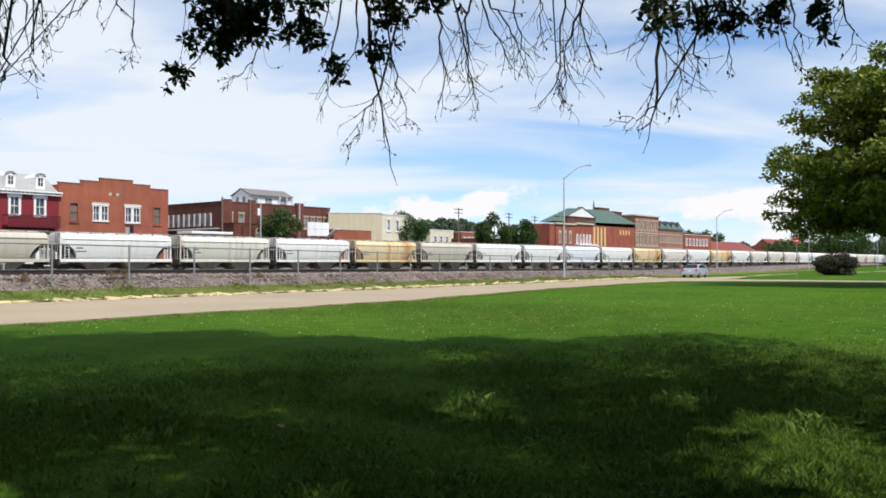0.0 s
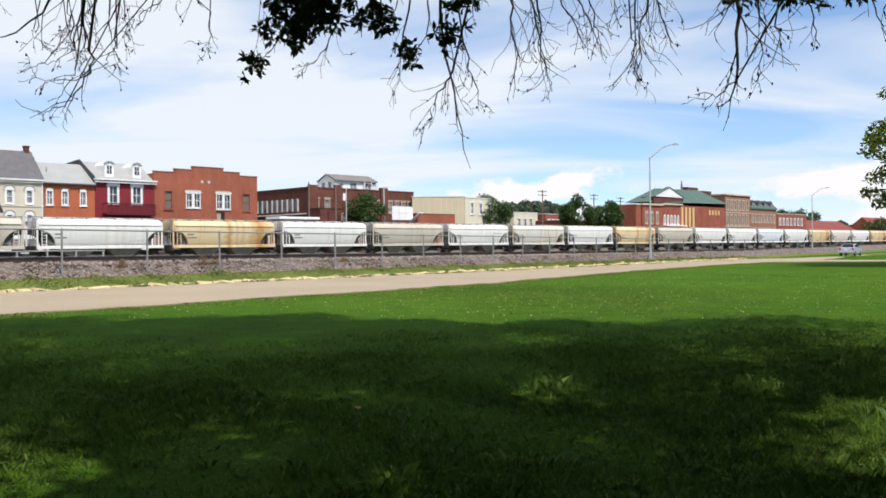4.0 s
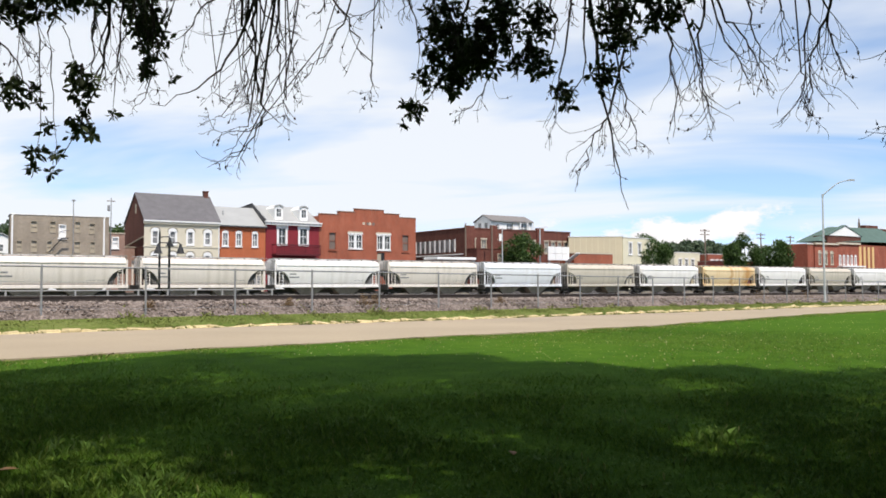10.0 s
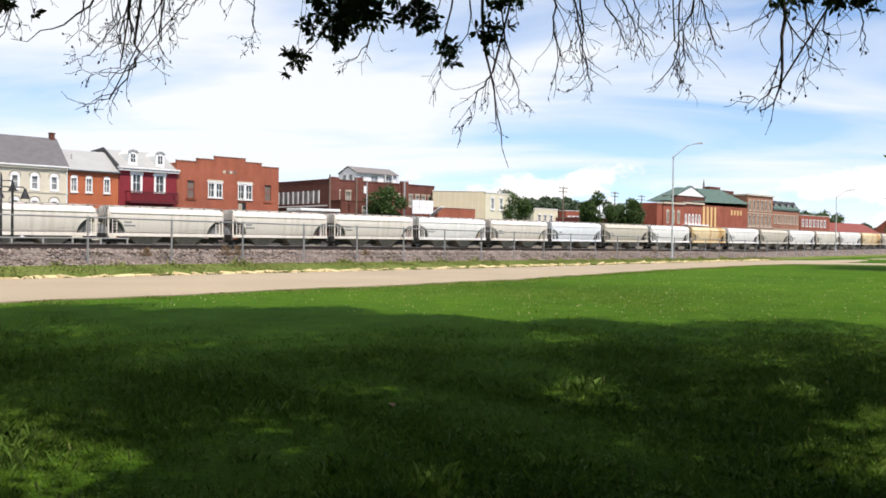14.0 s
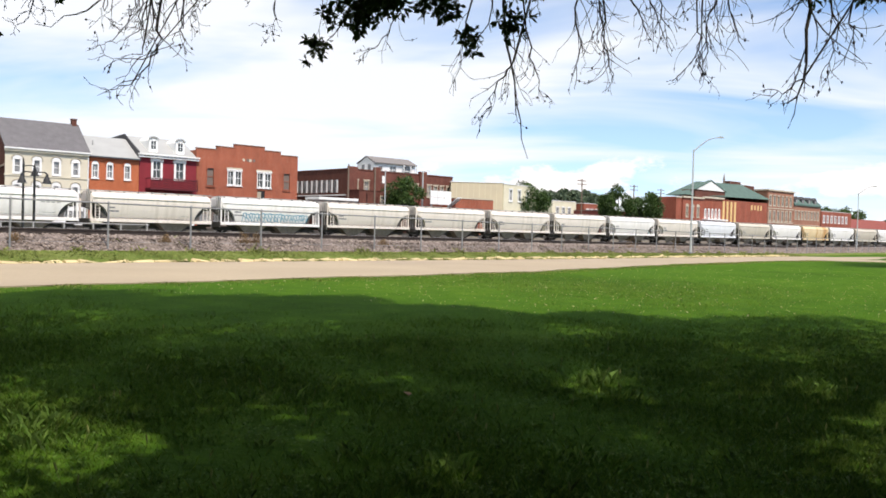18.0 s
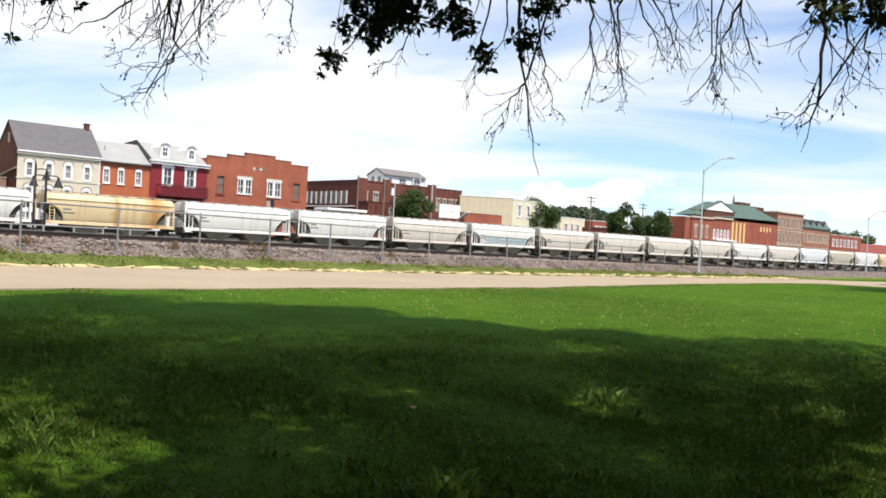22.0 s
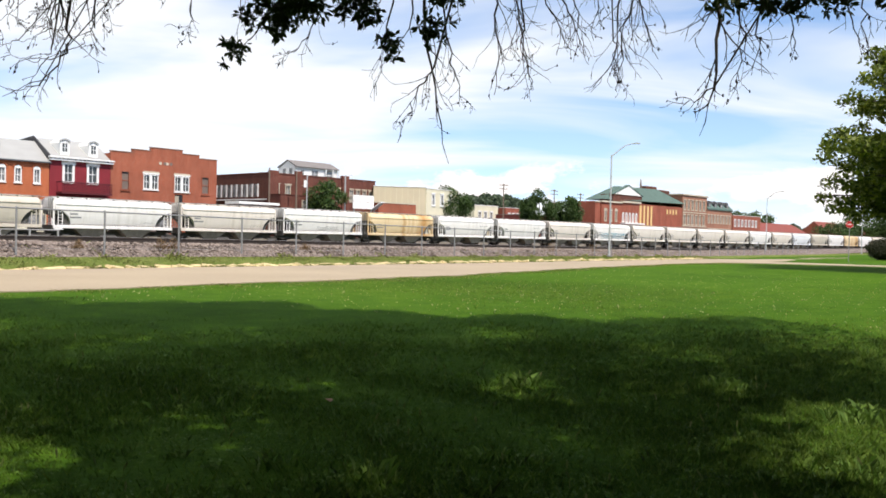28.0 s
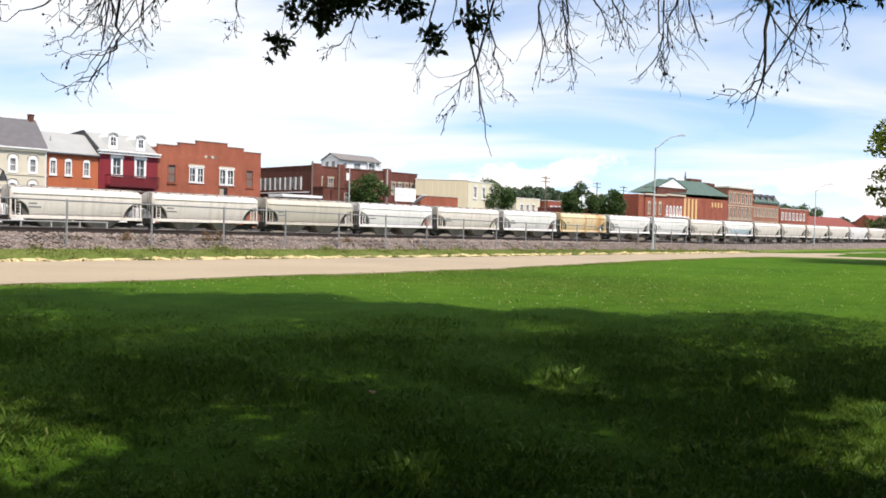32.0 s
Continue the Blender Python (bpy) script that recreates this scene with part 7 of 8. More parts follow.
        part("limb", lb, BARK, tree)
    c = np.array(crown)
    pts = crown_points(rng, CROWN_LEAVES, c, np.array([1.3, 1.3, 0.9]))
    part("crown", leaf_mesh("crown", pts, 0.58, rng, LEAF_NEAR, 0.3, 0.6), None, tree)
    part("crown_edge", leaf_mesh("crown_edge", thin_crown(rng), 0.19, rng, LEAF_NEAR, 0.2, 0.6), None, tree)


# outer edge of the crown's shade on the lawn
SHADE_X = [-16, -10.6, -9.9, -9.3, -7.3, -5.5, -4.2, -3, -1.8, -0.5, 1, 2, 3.4, 4.6, 5.6, 6.0, 7]
SHADE_Y = [5.5, 7.0, 11.5, 15.6, 15.8, 15.3, 16.6, 15.3, 15.0, 14.3, 15.3, 14.6, 15.9, 16.4, 15.6, 12.0, 9.5]
# thin places in the crown by where the sun falls through them: x, y, half width, half depth, openness
GAPS_NEAR = [(-2.75, 4.3, 0.6, 0.65, 0.74), (-3.8, 5.15, 0.85, 0.8, 0.72), (-5.9, 5.8, 0.5, 1.0, 0.55), (-4.6, 6.4, 0.5, 0.6, 0.5), (0.3, 7.55, 0.32, 0.5, 1.0), (0.5, 6.95, 0.2, 0.22, 0.65),
             (2.16, 7.75, 0.16, 0.35, 0.75), (1.33, 7.65, 0.22, 0.2, 0.5), (0.42, 5.6, 0.3, 0.28, 0.3), (0.05, 4.85, 0.24, 0.26, 0.4), (-0.56, 4.4, 0.17, 0.3, 0.65), (2.4, 5.3, 0.55, 1.1, 0.75), (2.75, 6.45, 0.34, 0.6, 1.0), (1.5, 5.3, 0.3, 0.6, 0.4)]
GAPS_FAR = [(-2.1, 6.0, 0.4, 0.5, 0.3), (-3.25, 11.0, 0.7, 0.8, 0.42), (-4.5, 9.7, 0.6, 0.7, 0.4), (-1.7, 7.4, 0.4, 0.4, 0.38), (-6.7, 11.3, 0.45, 1.0, 0.45), (2.5, 10.1, 0.45, 0.7, 0.5),
            (0.3, 12.0, 0.5, 0.8, 0.6), (5.2, 11.3, 0.8, 2.4, 0.5), (-5.9, 10.6, 0.55, 1.5, 0.38), (-7.0, 15.3, 0.6, 0.8, 0.6), (-2.0, 5.4, 0.4, 0.6, 0.15)]
CROWN_LOBES, CROWN_LEAVES, SHADE_LEAVES = 800, 84000, 245000


def crown_place(rng):
    """Unseen crown lobes above and low behind the standpoint, added to block sky light."""
    while True:
        x, y, z = rng.uniform(-20, 27), rng.uniform(-20, 12), rng.uniform(6.0, 10.5)
        if y < -3.5:
            z = rng.uniform(3.0, 10.5)
        k = z / TO_SUN.z
        gx, gy = x - TO_SUN.x * k, y - TO_SUN.y * k
        if gy > 1.4 and (gx < 9 or gy > 9) or math.hypot(x - 4, y + 4) > 23:
            continue
        if math.atan2(z - 1.25, max(math.hypot(x, y), 0.1)) < radians(28.5) and y > 0:
            continue
        return Vector((x, y, z))


def thin_crown(rng):
    """Leaves of the crown's outer side over the lawn: many small ones, thinner in places, so that the shade is broken and soft."""
    n = SHADE_LEAVES * 2
    gx, gy = rng.uniform(-15, 8.5, n), rng.uniform(0.2, 17.5, n)
    # leaves sit in sprays half a metre across
    q = rng.normal(0, 0.11, (n, 2))
    cell = 0.55
    gx = np.where(rng.uniform(size=n) < 0.35, np.round(gx / cell) * cell + cell * 0.35 * np.sin(gy * 7.1) + q[:, 0], gx)
    reach = np.interp(gx, SHADE_X, SHADE_Y) + 0.25 * np.sin(gx * 3.1) + 0.15 * np.sin(gx * 7.7 + 1)
    dense = np.clip((reach - gy) / 1.1, 0, 1) ** 0.8
    patch = np.sin(gx * 2.3 + 1.7 * np.sin(gy * 1.1)) * np.sin(gy * 1.9 + 1.3 * np.sin(gx * 0.8 + 2))
    fleck = np.sin(gx * 6.1 + 2.1 * np.sin(gy * 2.9)) * np.sin(gy * 5.3 + 1.9 * np.sin(gx * 3.1 + 1))
    dense *= (0.82 + 0.27 * patch) * (0.9 + 0.2 * fleck) * np.interp(gy, [5, 9, 15], [1.0, 0.92, 0.74]) * np.interp(gx, [-9.5, -4, -2, 1.0, 2.2, 4.0], [0.62, 0.96, 1.1, 1.08, 0.72, 0.48])
    for x, y, w, d, o in GAPS_NEAR + GAPS_FAR:
        r = np.hypot((gx - x) / w, (gy - y) / d)
        dense *= 1 - min(1.0, o * 1.2) * np.clip(1.8 - r, 0, 1)
    keep = rng.uniform(size=n) < dense * 1.0
    gx, gy = gx[keep], gy[keep]
    m = len(gx)
    z = rng.uniform(6.5, 13.0, m)
    x, y = gx + TO_SUN.x / TO_SUN.z * z, gy + TO_SUN.y / TO_SUN.z * z
    high = np.degrees(np.arctan2(z - 1.25, np.hypot(x, y))) > 22.5
    return np.stack([x, y, z], 1)[high]


# ---- grass ----
def build_grass():
    rng = np.random.default_rng(77)

    def blades(name, r0, r1, n, h, w, label, tilt=0.5):
        az = np.radians(rng.uniform(-52, 31, n))
        r = r0 + (r1 - r0) * rng.beta(1.25, 1.9, n)
        x, y = r * np.sin(az), r * np.cos(az)
        # keep to the lawn: this side of the road
        e = -(math.cos(radians(31)) * x - math.sin(radians(31)) * y)
        s = math.sin(radians(31)) * x + math.cos(radians(31)) * y
        keep = e < np.interp(s, [p[0] for p in NEAR_EDGE], [p[1] for p in NEAR_EDGE]) + 0.1
        x, y, s = x[keep], y[keep], s[keep]
        m = len(x)
        patch = 0.5 + 0.5 * np.sin(x * 1.7 + 2 * np.sin(y * 0.9)) * np.sin(y * 1.3 + 1.5 * np.sin(x * 0.7))
        tall = h * rng.uniform(0.45, 1.15, m) * (0.75 + 0.5 * patch) * np.where(rng.uniform(size=m) < 0.02, 1.9, 1.0)
        ang = rng.uniform(0, math.tau, m)
        lean = rng.uniform(0.1, 0.75, m) * tall
        bx, by = np.cos(ang), np.sin(ang)
        wx, wy = -by * w * rng.uniform(0.6, 1.3, m), bx * w * rng.uniform(0.6, 1.3, m)
        z0 = fall_np(s) - 0.02
        v = np.stack([np.stack([x - wx, y - wy, z0], 1), np.stack([x + wx, y + wy, z0], 1),
                      np.stack([x + bx * lean * 0.4 + wx * 0.7, y + by * lean * 0.4 + wy * 0.7, z0 + tall * 0.6], 1), np.stack([x + bx * lean, y + by * lean, z0 + tall], 1)], 1).reshape(-1, 3)
        ob = new(name, sward(name, v, BLADE, rng, tilt))
        tagged(ob, label, "grass", kind="stuff")
    blades("lawn_grass", 3.0, 14.0, 275000, 0.052, 0.0015, "mown green lawn grass with taller tufts", 0.75)
    blades("lawn_grass", 3.2, 8.0, 130000, 0.048, 0.0011, "fine mown grass at the foot of the tree", 0.75)
    blades("lawn_grass", 3.0, 11.0, 16000, 0.045, 0.0018, "broader blades and weeds in the lawn", 0.75)
    blades("lawn_grass", 6.5, 36.0, 195000, 0.04, 0.0092, "mown green lawn grass thinning with distance")
    # longer, paler grass hangs over the road's edge
    n = 36000
    s = rng.uniform(-25, 75, n)
    e = np.interp(s, [p[0] for p in NEAR_EDGE], [p[1] for p in NEAR_EDGE]) + 0.06 + 0.07 * np.sin(s * 2.3 + 2 * np.sin(s * 0.7)) - 1.4 * rng.uniform(0, 1, n) ** 2
    x, y = s * math.sin(radians(31)) - e * math.cos(radians(31)), s * math.cos(radians(31)) + e * math.sin(radians(31))
    tall, ang = rng.uniform(0.025, 0.06, n) * (0.7 + 0.5 * (np.sin(s * 3.1) > 0.2)), rng.uniform(0, math.tau, n)
    bx, by, z0 = np.cos(ang) * tall, np.sin(ang) * tall, fall_np(s) - 0.02
    wx, wy = -np.sin(ang) * 0.007, np.cos(ang) * 0.007
    v = np.stack([np.stack([x - wx, y - wy, z0], 1), np.stack([x + wx, y + wy, z0], 1), np.stack([x + bx * 0.4 + wx, y + by * 0.4 + wy, z0 + tall * 0.65], 1), np.stack([x + bx, y + by, z0 + tall], 1)], 1).reshape(-1, 3)
    tagged(new("edge_grass", sward("edge_grass", v, WEED, rng, 0.5)), "ragged pale grass hanging over the road's edge", "grass", kind="stuff")
    tufts(rng)
    seed_heads(rng)
    lawn_weeds(rng)
    clover(rng)


# taller coarse tufts that the mower left: x, y, spread, height
TUFTS = [(0.3, 7.55, 0.14, 0.17), (2.16, 7.75, 0.12, 0.16), (-0.56, 4.45, 0.10, 0.15), (2.75, 6.45, 0.20, 0.17), (-3.3, 4.9, 0.30, 0.13), (-2.9, 4.4, 0.22, 0.12), (-4.6, 5.7, 0.3, 0.13), (0.1, 4.9, 0.15, 0.11),
         (0.45, 6.9, 0.12, 0.12), (2.2, 4.9, 0.25, 0.12), (-1.1, 4.6, 0.12, 0.13), (-2.1, 6.1, 0.2, 0.12)]


def tufts(rng):
    """Arching broad blades in loose tufts, a few large ones and many scattered."""
    spots = [*TUFTS]
    for _ in range(90):
        a, r = radians(rng.uniform(-50, 30)), 3.8 + 9 * rng.beta(1.0, 1.8)
        spots.append((r * math.sin(a), r * math.cos(a), rng.uniform(0.03, 0.10), rng.uniform(0.05, 0.09)))
    v = []
    for x, y, wide, tall in spots:
        n = int(16 + 420 * wide)
        for px, py, turn, h, w in zip(rng.normal(x, wide * 0.6, n), rng.normal(y, wide * 0.6, n), rng.uniform(0, math.tau, n), tall * rng.uniform(0.4, 0.95, n), rng.uniform(0.0008, 0.0016, n)):
            bx, by = math.cos(turn), math.sin(turn)
            out = h * rng.uniform(0.25, 0.9)
            z0 = fall(0.515 * px + 0.857 * py) - 0.01
            v += [(px - by * w, py + bx * w, z0), (px + by * w, py - bx * w, z0), (px + bx * out * 0.45 + by * w, py + by * out * 0.45 - bx * w, z0 + h * 0.72), (px + bx * out, py + by * out, z0 + h * 0.92)]
    ob = new("grass_tufts", sward("grass_tufts", v, LAWN_WEED, rng, 0.7))
    tagged(ob, "taller arching grass tufts standing in the lawn", "grass", kind="stuff")


def seed_heads(rng):
    """Thin pale stalks with seed heads that the mower missed."""
    bm = bmesh.new()
    for _ in range(120):
        a, r = radians(rng.uniform(-50, 30)), 3.8 + 8 * rng.beta(1.1, 2.0)
        p = Vector((r * math.sin(a), r * math.cos(a), -0.02))
        h = rng.uniform(0.06, 0.13)
        q = p + Vector((rng.normal(0, 0.03), rng.normal(0, 0.03), h))
        tube(bm, [p, (p + q) / 2 + Vector((rng.normal(0, 0.006), 0, 0)), q], [0.0013, 0.0012, 0.001], 3, False)
        t = q + Vector((rng.normal(0, 0.012), rng.normal(0, 0.012), 0.045))
        tube(bm, [q, q + (t - q) * 0.35, q + (t - q) * 0.75, t], [0.0025, 0.006, 0.0055, 0.0015], 5, False)
    ob = new("seed_heads", mesh_of("seed_heads", bm, FOXTAIL))
    tagged(ob, "pale grass seed heads standing over the lawn", "grass", kind="stuff")


def lawn_weeds(rng):
    """Small broad-leaved weeds and coarse tufts among the grass, and two fallen leaves."""
    pts = []
    for _ in range(520):
        a, r = radians(rng.uniform(-50, 30)), 3.4 + 10 * rng.beta(1.0, 2.0)
        p = np.array((r * math.sin(a), r * math.cos(a), 0.026))
        pts.extend(p + rng.normal(0, 1, (26, 3)) * np.array((0.09, 0.09, 0.008)))
    ob = new("lawn_weeds", leaf_mesh("lawn_weeds", np.array(pts), 0.017, rng, LAWN_WEED, 0.0, 0.75, 1.2))
    tagged(ob, "small broad-leaved weeds and coarse tufts in the lawn", "weeds", kind="stuff")
    for x, y, turn in ((-4.2, 4.8, 40), (-1.1, 6.2, 110)):
        bm = bmesh.new()
        rim = [(-0.06, 0, 0.012), (-0.02, 0.026, 0.016), (0.03, 0.022, 0.01), (0.065, 0, 0.0), (0.03, -0.022, 0.012), (-0.02, -0.026, 0.018)]
        top = [bm.verts.new(p) for p in rim]
        low = [bm.verts.new((p[0], p[1], p[2] - 0.003)) for p in rim]
        bm.faces.new(top), bm.faces.new(low[::-1])
        for i in range(6):
            bm.faces.new((top[i], low[i], low[(i + 1) % 6], top[(i + 1) % 6]))
        ob = new("fallen_leaf", mesh_of("fallen_leaf", bm, DEAD_LEAF))
        ob.matrix_basis = pose(x, y, 0.045, 8, -6, turn)
        tagged(ob, "dry brown fallen leaf lying in the grass", "leaf")


LAWN_WEED = leaf_material("lawn_weed", (0.055, 0.13, 0.012), (0.14, 0.24, 0.04), 0.35, 0.7)
DEAD_LEAF = material("dead_leaf", (0.30, 0.17, 0.08), 0.85, 0.25, 20, 90, 0.2)
STALK = leaf_material("dry_stalk", (0.12, 0.085, 0.04), (0.27, 0.17, 0.09), 0.25, 0.85)


def build_weed_clumps():
    """Knee-high weeds that stand in the ballast near the fence."""
    rng = np.random.default_rng(58)
    for s, e, h, wide in WEED_CLUMPS:
        n = 260
        c = rng.normal(0, 1, (n, 3)) * np.array((wide, wide * 0.6, 0.0))
        c[:, 2] = rng.uniform(-0.02, h, n) * np.exp(-(c[:, 0] / wide) ** 2 * 0.5)
        m = leaf_mesh("weed_clump", c, 0.15, rng, STALK, -1.6, 0.1)
        ob = new("weed_clump", m)
        z = float(ground_height(np.float64(s), np.float64(e))) + float(np.interp(e, [27.9, 29.1, 30.5], [0.02, 0.36, 0.44]))
        ob.matrix_basis = near_at(s, e, z)
        tagged(ob, "clump of dry-tipped weeds growing in the ballast", "weeds", "weeds along the fence", "stuff")


# along the line, off the standpoint, height, half width
WEED_CLUMPS = [(57.5, 28.9, 0.75, 0.45), (65.0, 28.9, 0.8, 0.5), (22.6, 28.8, 0.5, 0.14), (23.3, 28.9, 0.45, 0.12), (18.9, 28.8, 0.35, 0.1), (31.0, 28.8, 0.3, 0.16), (13.2, 28.7, 0.3, 0.1)]


def clover(rng):
    """Small white clover heads and fallen pale leaves in the sunny lawn."""
    n = 5200
    a = np.radians(rng.uniform(-48, 29, n) + 0.7 * np.sin(rng.integers(0, 40, n) * 2.4))
    r = 8 + 40 * rng.beta(1.2, 1.8, n)
    c = np.stack([r * np.sin(a), r * np.cos(a), np.full(n, 0.05)], 1)
    s = math.sin(radians(31)) * c[:, 0] + math.cos(radians(31)) * c[:, 1]
    e = -(math.cos(radians(31)) * c[:, 0] - math.sin(radians(31)) * c[:, 1])
    c[:, 2] += fall_np(s)
    c = c[(e < 15.8) & (c[:, 1] > np.interp(c[:, 0], SHADE_X, SHADE_Y) - 1.0)]
    ob = new("clover_heads", leaf_mesh("clover_heads", c, 0.029, rng, SEED, -0.3, 0.8))
    tagged(ob, "tiny white clover heads scattered over the lawn", "flowers", kind="stuff")


FOXTAIL = leaf_material("foxtail", (0.10, 0.15, 0.03), (0.26, 0.28, 0.10), 0.35, 0.9)
SEED = leaf_material("seed_head", (0.26, 0.28, 0.10), (0.50, 0.47, 0.26), 0.2, 0.9)


def build_verge():
    """Rough grass and weeds between road and ballast, hanging over the kerb stones."""
    rng = np.random.default_rng(31)
    n = 112000
    s = rng.uniform(-36, 90, n)
    e = 25.35 + 2.7 * rng.uniform(0, 1, n) ** 1.15
    e = np.where(rng.uniform(size=n) < 0.035, rng.uniform(27.9, 30.5, n), e)
    z0 = ground_height(s, e) - 0.02 + np.where(e > 27.9, np.interp(e, [27.9, 29.1, 30.5], [0.02, 0.36, 0.44]), 0)
    clump = 0.5 + 0.5 * np.sin(s * 1.9 + 3 * np.sin(s * 0.37))
    keep = ((e < 27.9) & ((e > 25.72 + 0.1 * np.sin(s * 5.3)) | (np.sin(s * 3.7 + 2 * np.sin(s * 0.9)) > 0.6))) | (clump > 0.9)
    s, e, z0, clump = s[keep], e[keep], z0[keep], clump[keep]
    m = len(s)
    tall = rng.uniform(0.035, 0.09, m) * (0.85 + 0.35 * clump) * np.where(e > 27.9, rng.uniform(0.8, 2.6, m), np.where(e < 25.75, 1.5, 1))
    ang = rng.uniform(0, math.tau, m)
    bx, by = np.cos(ang) * tall * 1.2, np.sin(ang) * tall * 1.2
    w = 0.019
    wx, wy = -np.sin(ang) * w, np.cos(ang) * w
    v = np.stack([np.stack([s - wx, e - wy, z0], 1), np.stack([s + wx, e + wy, z0], 1), np.stack([s + bx * 0.5 + wx, e + by * 0.5 + wy, z0 + tall * 0.65], 1), np.stack([s + bx, e + by, z0 + tall], 1)], 1).reshape(-1, 3)
    ob = new("verge_grass", sward("verge_grass", v, WEED, rng))
    ob.matrix_basis = NT
    tagged(ob, "rough dry-tipped grass and weeds along the kerb", "grass", kind="stuff")


def build_curb():
    """Irregular pale kerb stones along the road's far side, some sunk in the grass."""
    rng = np.random.default_rng(12)
    row = thing("curb", NT, "broken row of pale yellow kerb stones", "kerb", kind="structure")
    kinds = []
    for _ in range(5):
        bm = bmesh.new()
        box(bm, -0.5, 0.5, -0.10, 0.10, -0.12, 0.11, 0.045)
        for v in bm.verts:
            v.co += Vector((rng.normal(0, 0.05), rng.normal(0, 0.03), rng.normal(0, 0.03)))
        kinds.append(mesh_of("curb_stone", bm, CURB))
    s = -32.0
    while s < 84:
        ln = rng.uniform(0.25, 0.95)
        gap = rng.uniform(0.0, 0.05) if math.sin(s * 0.35) + rng.normal(0, 0.4) > -1.15 else rng.uniform(0.3, 0.9)
        e = lerp_line(FAR_EDGE, s) + 0.12 + rng.normal(0, 0.05)
        z = float(ground_height(np.float64(s), np.float64(e)))
        part("curb_stone", kinds[rng.integers(0, 5)], None, row, at=pose(s + ln / 2, e, z + rng.uniform(-0.04, 0.0), rng.normal(0, 6), rng.normal(0, 5), rng.normal(0, 8)) @ Matrix.Diagonal((ln, 1, 1, 1)))
        s += ln + gap


# ---- build ----
build_ground()
build_road()
build_ballast()
build_tracks()
build_low_barrier()
build_train()
build_solar_hall()
build_tan_block()
build_white_cottage()
build_cream_house()
build_orange_house()
build_mansard_house()
build_stepped_hall()
build_corner_block()
build_middle_blocks()
build_depot()
for x, y, z, turn in ((9.85, 70.0, -0.05, -6), (39.6, 125.0, -0.35, -12), (74.0, 175.0, -0.5, -12), (118.0, 235.0, -0.5, -12)):
    build_street_lamp(x, y, z, "tall grey street lamp with one curved arm", turn)
for az, r, z, top, sides in ((-44.4, 56, -0.6, 4.75, (-1, 1)), (-33.25, 56, -0.6, 4.2, (-1, 1)), (-33.85, 62, -0.6, 4.9, (1,))):
    build_park_lamp(az, r, z, top, sides)
build_pole(78.5, 106, 10.9, "grey wooden utility pole before the brick block")
build_pole(83.6, 106, 10.8, "brown wooden utility pole before the brick block")
build_banner(85.65, 106, 10.4)
build_pole(93.5, 106, 10.8, "grey steel street light pole", lamp=True)
for s, z in ((142.6, 12.6), (161.0, 12.4), (171.6, 12.1)):
    build_pole(s, 112, z, "wooden utility pole with crossarms behind the trees", arm=1.4)
build_pole(165.5, 112, 11.0, "plain wooden utility pole behind the trees")
build_sign(38.85, 95.0, -0.5, 3.55)
build_park_tree()
build_tree("street_tree", far_at(90, 107, GZ), 10.4, 3.9, 3.6, LEAF_STREET, 11000, 0.36, 5, "rounded green street tree before the brick block", 0.18, 0.3, lobes=40)
build_tree("street_tree", far_at(119.6, 108, GZ), 11.3, 5.2, 3.2, LEAF_STREET, 12000, 0.42, 6, "spreading green street tree beside the warehouse", 0.2, 0.3, lobes=40)
build_tree("street_tree", far_at(152.6, 110, GZ), 12.3, 4.0, 3.4, LEAF_STREET, 12000, 0.44, 7, "dense green street tree beyond the train", 0.2, 0.3, lobes=40)
build_tree("street_tree", far_at(164.4, 111, GZ), 11.6, 3.9, 3.4, LEAF_STREET, 10000, 0.44, 8, "dense green street tree beside the depot", 0.2, 0.3, lobes=36)
build_tree("bush", pose(52.8, 116, -0.55), 2.75, 2.75, 0.0, LEAF_BUSH, 26000, 0.2, 9, "dark rounded shrub on the lawn", 0.06, 0.35, "bush", 50)
build_tree("street_tree", far_at(350, 112, GZ), 11.0, 8.5, 1.0, LEAF_STREET, 4500, 0.8, 10, "dark green tree among the red roofs", 0.2, 0.35, lobes=30)
build_tree("street_tree", far_at(352, 150, GZ), 15.5, 7.0, 3.0, LEAF_STREET, 3500, 0.9, 14, "round green tree rising behind the red brick block", 0.25, 0.3, lobes=36)
build_tree("street_tree", far_at(366, 150, GZ), 16.2, 8.0, 3.0, LEAF_STREET, 3500, 0.9, 15, "broad dark tree rising behind the red brick block", 0.25, 0.3, lobes=36)
build_tree("garden_tree", far_at(34.6, 136, GZ), 11.6, 2.4, 3.0, LEAF_STREET, 2500, 0.5, 16, "dark green tree behind the brick annex", 0.2, 0.3, lobes=24)
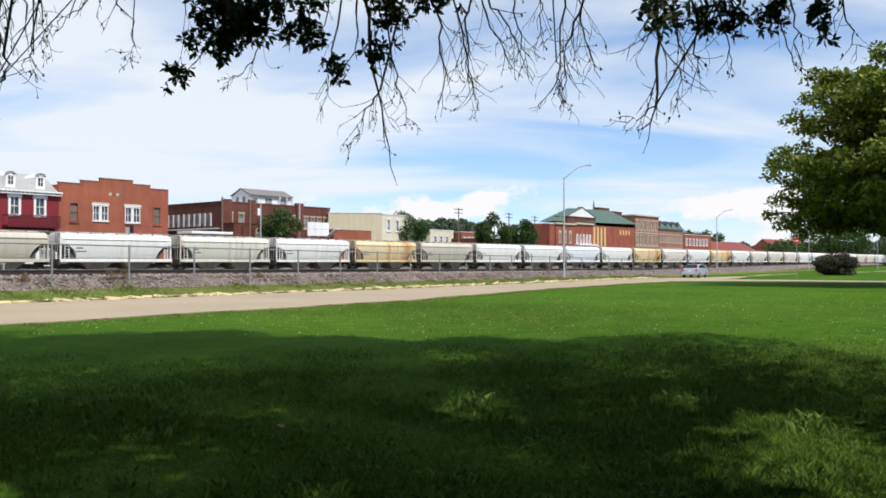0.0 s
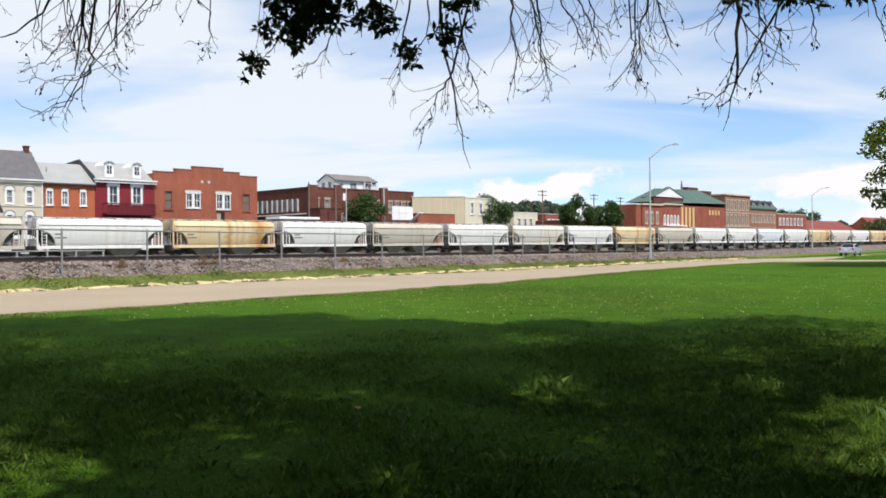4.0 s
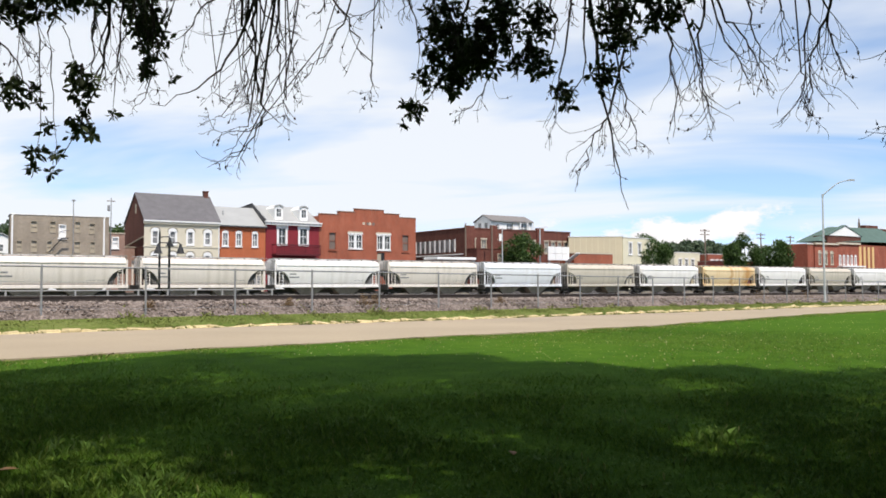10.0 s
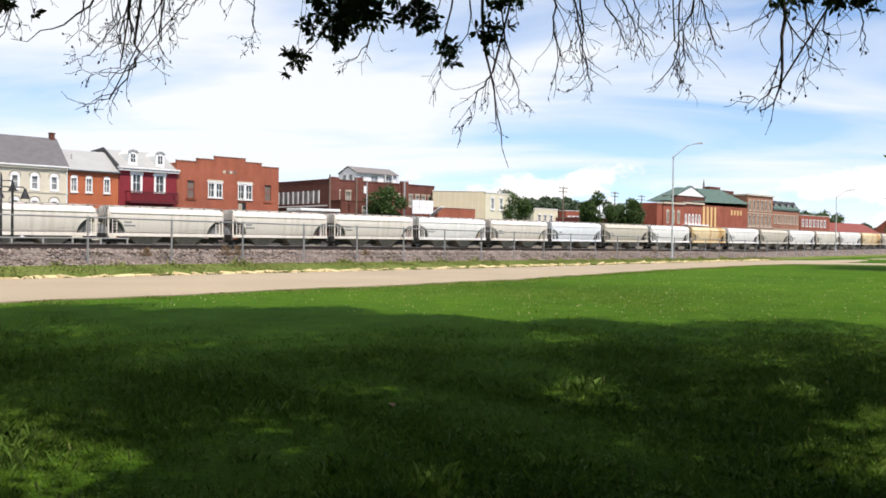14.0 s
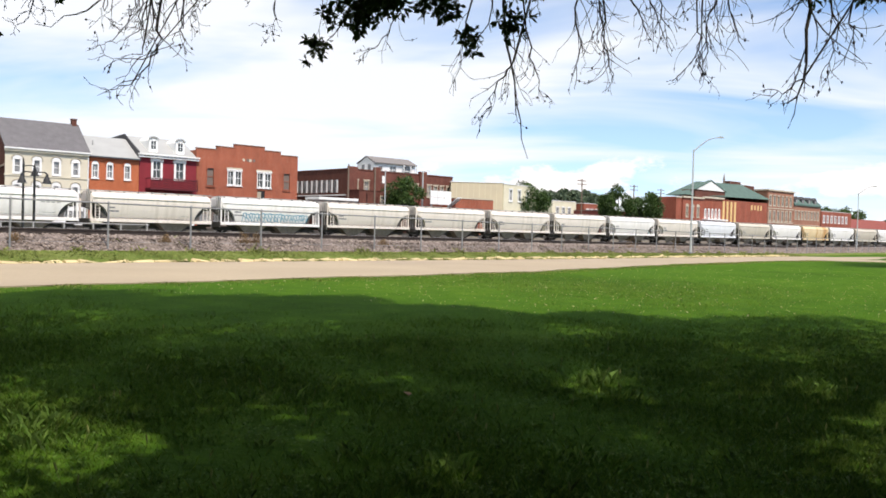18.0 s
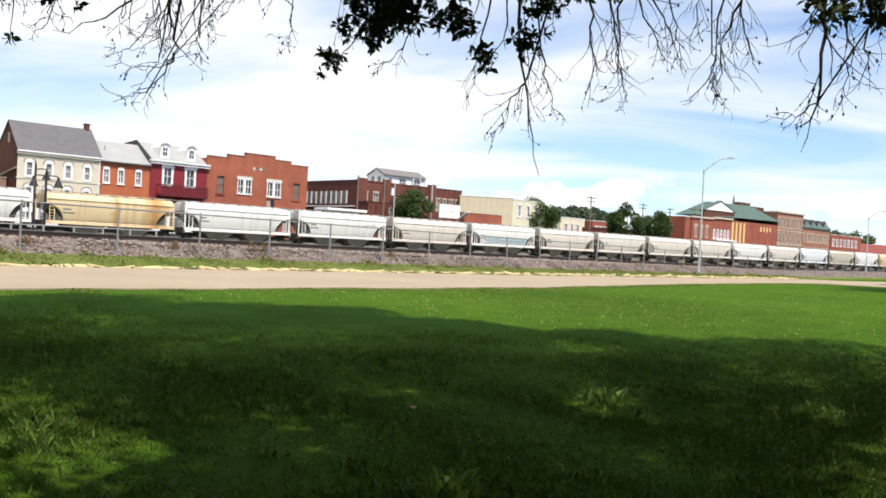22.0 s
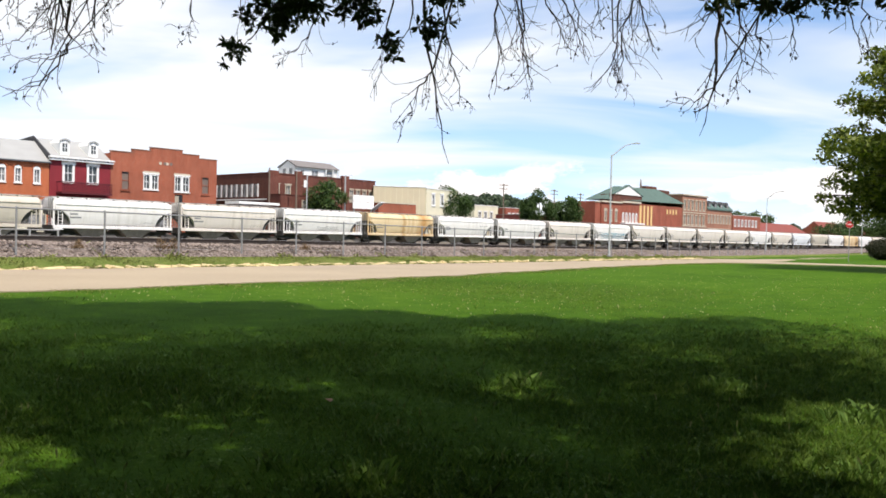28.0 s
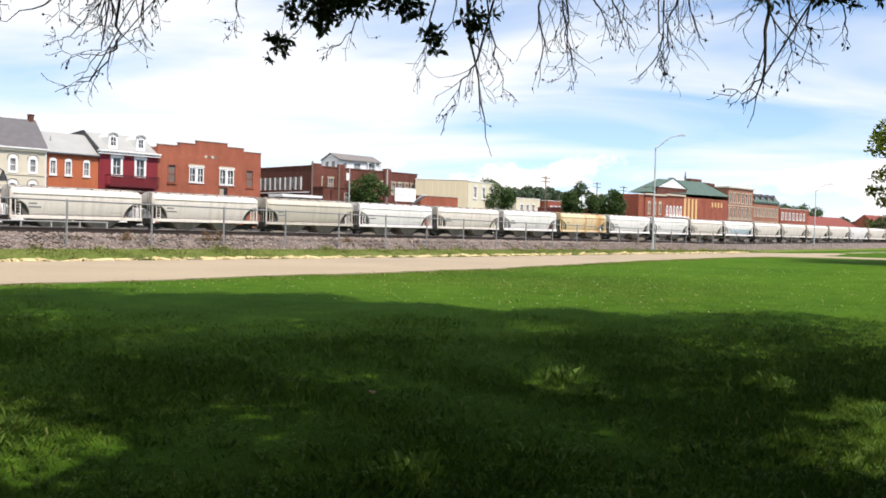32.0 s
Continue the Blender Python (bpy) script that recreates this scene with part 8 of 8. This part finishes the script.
build_tree("garden_tree", far_at(19.5, 172, GZ), 14.2, 3.6, 3.0, LEAF_STREET, 5000, 0.5, 18, "leafy green tree behind the white cottage", 0.25, 0.3, lobes=30)
build_tree("garden_tree", far_at(25.6, 170, GZ), 13.4, 3.4, 3.0, LEAF_STREET, 5000, 0.5, 19, "round green tree beside the white cottage", 0.25, 0.3, lobes=30)
for x, y, h, r, seed in ((158.0, 369.0, 17.5, 12.0, 23), (190.5, 353.0, 18.5, 13.0, 24)):
    build_tree("far_tree", pose(x, y, -0.6), h, r, 1.0, LEAF_STREET, 5000, 1.0, seed, "dark spreading tree beyond the train", 0.4, 0.3, lobes=50)
build_tree("far_tree", pose(167.8, 363.1, -0.6), 16.5, 11.0, 1.0, LEAF_STREET, 5000, 1.0, 17, "dark spreading tree beyond the train", 0.4, 0.3, lobes=50)
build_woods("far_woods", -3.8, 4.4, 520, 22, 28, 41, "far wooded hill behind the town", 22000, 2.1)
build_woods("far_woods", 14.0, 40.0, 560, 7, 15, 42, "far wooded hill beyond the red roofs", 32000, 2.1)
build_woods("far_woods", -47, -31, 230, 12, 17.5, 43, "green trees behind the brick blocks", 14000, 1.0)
van = build_van()
# seconds, degrees right, metres off, height, heading
VAN_WAY = [(0, 16.25, 98, -0.46, 238), (1, 17.35, 102, -0.47, 238), (2, 18.05, 107, -0.48, 238), (3, 18.85, 112, -0.49, 238), (4, 19.68, 117, -0.49, 238), (4.5, 20.1, 119.5, -0.49, 238),
           (8, 22.9, 137, -0.49, 238), (16, 26.5, 178, -0.49, 238), (24, 28.2, 222, -0.49, 238), (32, 29.2, 272, -0.49, 238)]
VAN_ROWS = [(t, pose(r * math.sin(radians(a)), r * math.cos(radians(a)), z, 0, 0, h)) for t, a, r, z, h in VAN_WAY]
build_overhead_tree()
build_grass()
build_verge()
build_fence()
build_weed_clumps()
build_curb()


# ---- motions ----
def motions():
    times = [i * 2.0 for i in range(17)]
    for k, car in cars.items():
        walk(car, [(t, far_at(train_run(t) + PITCH * (0.5 - k), 84, -0.21)) for t in times])
    walk(van, VAN_ROWS)


motions()
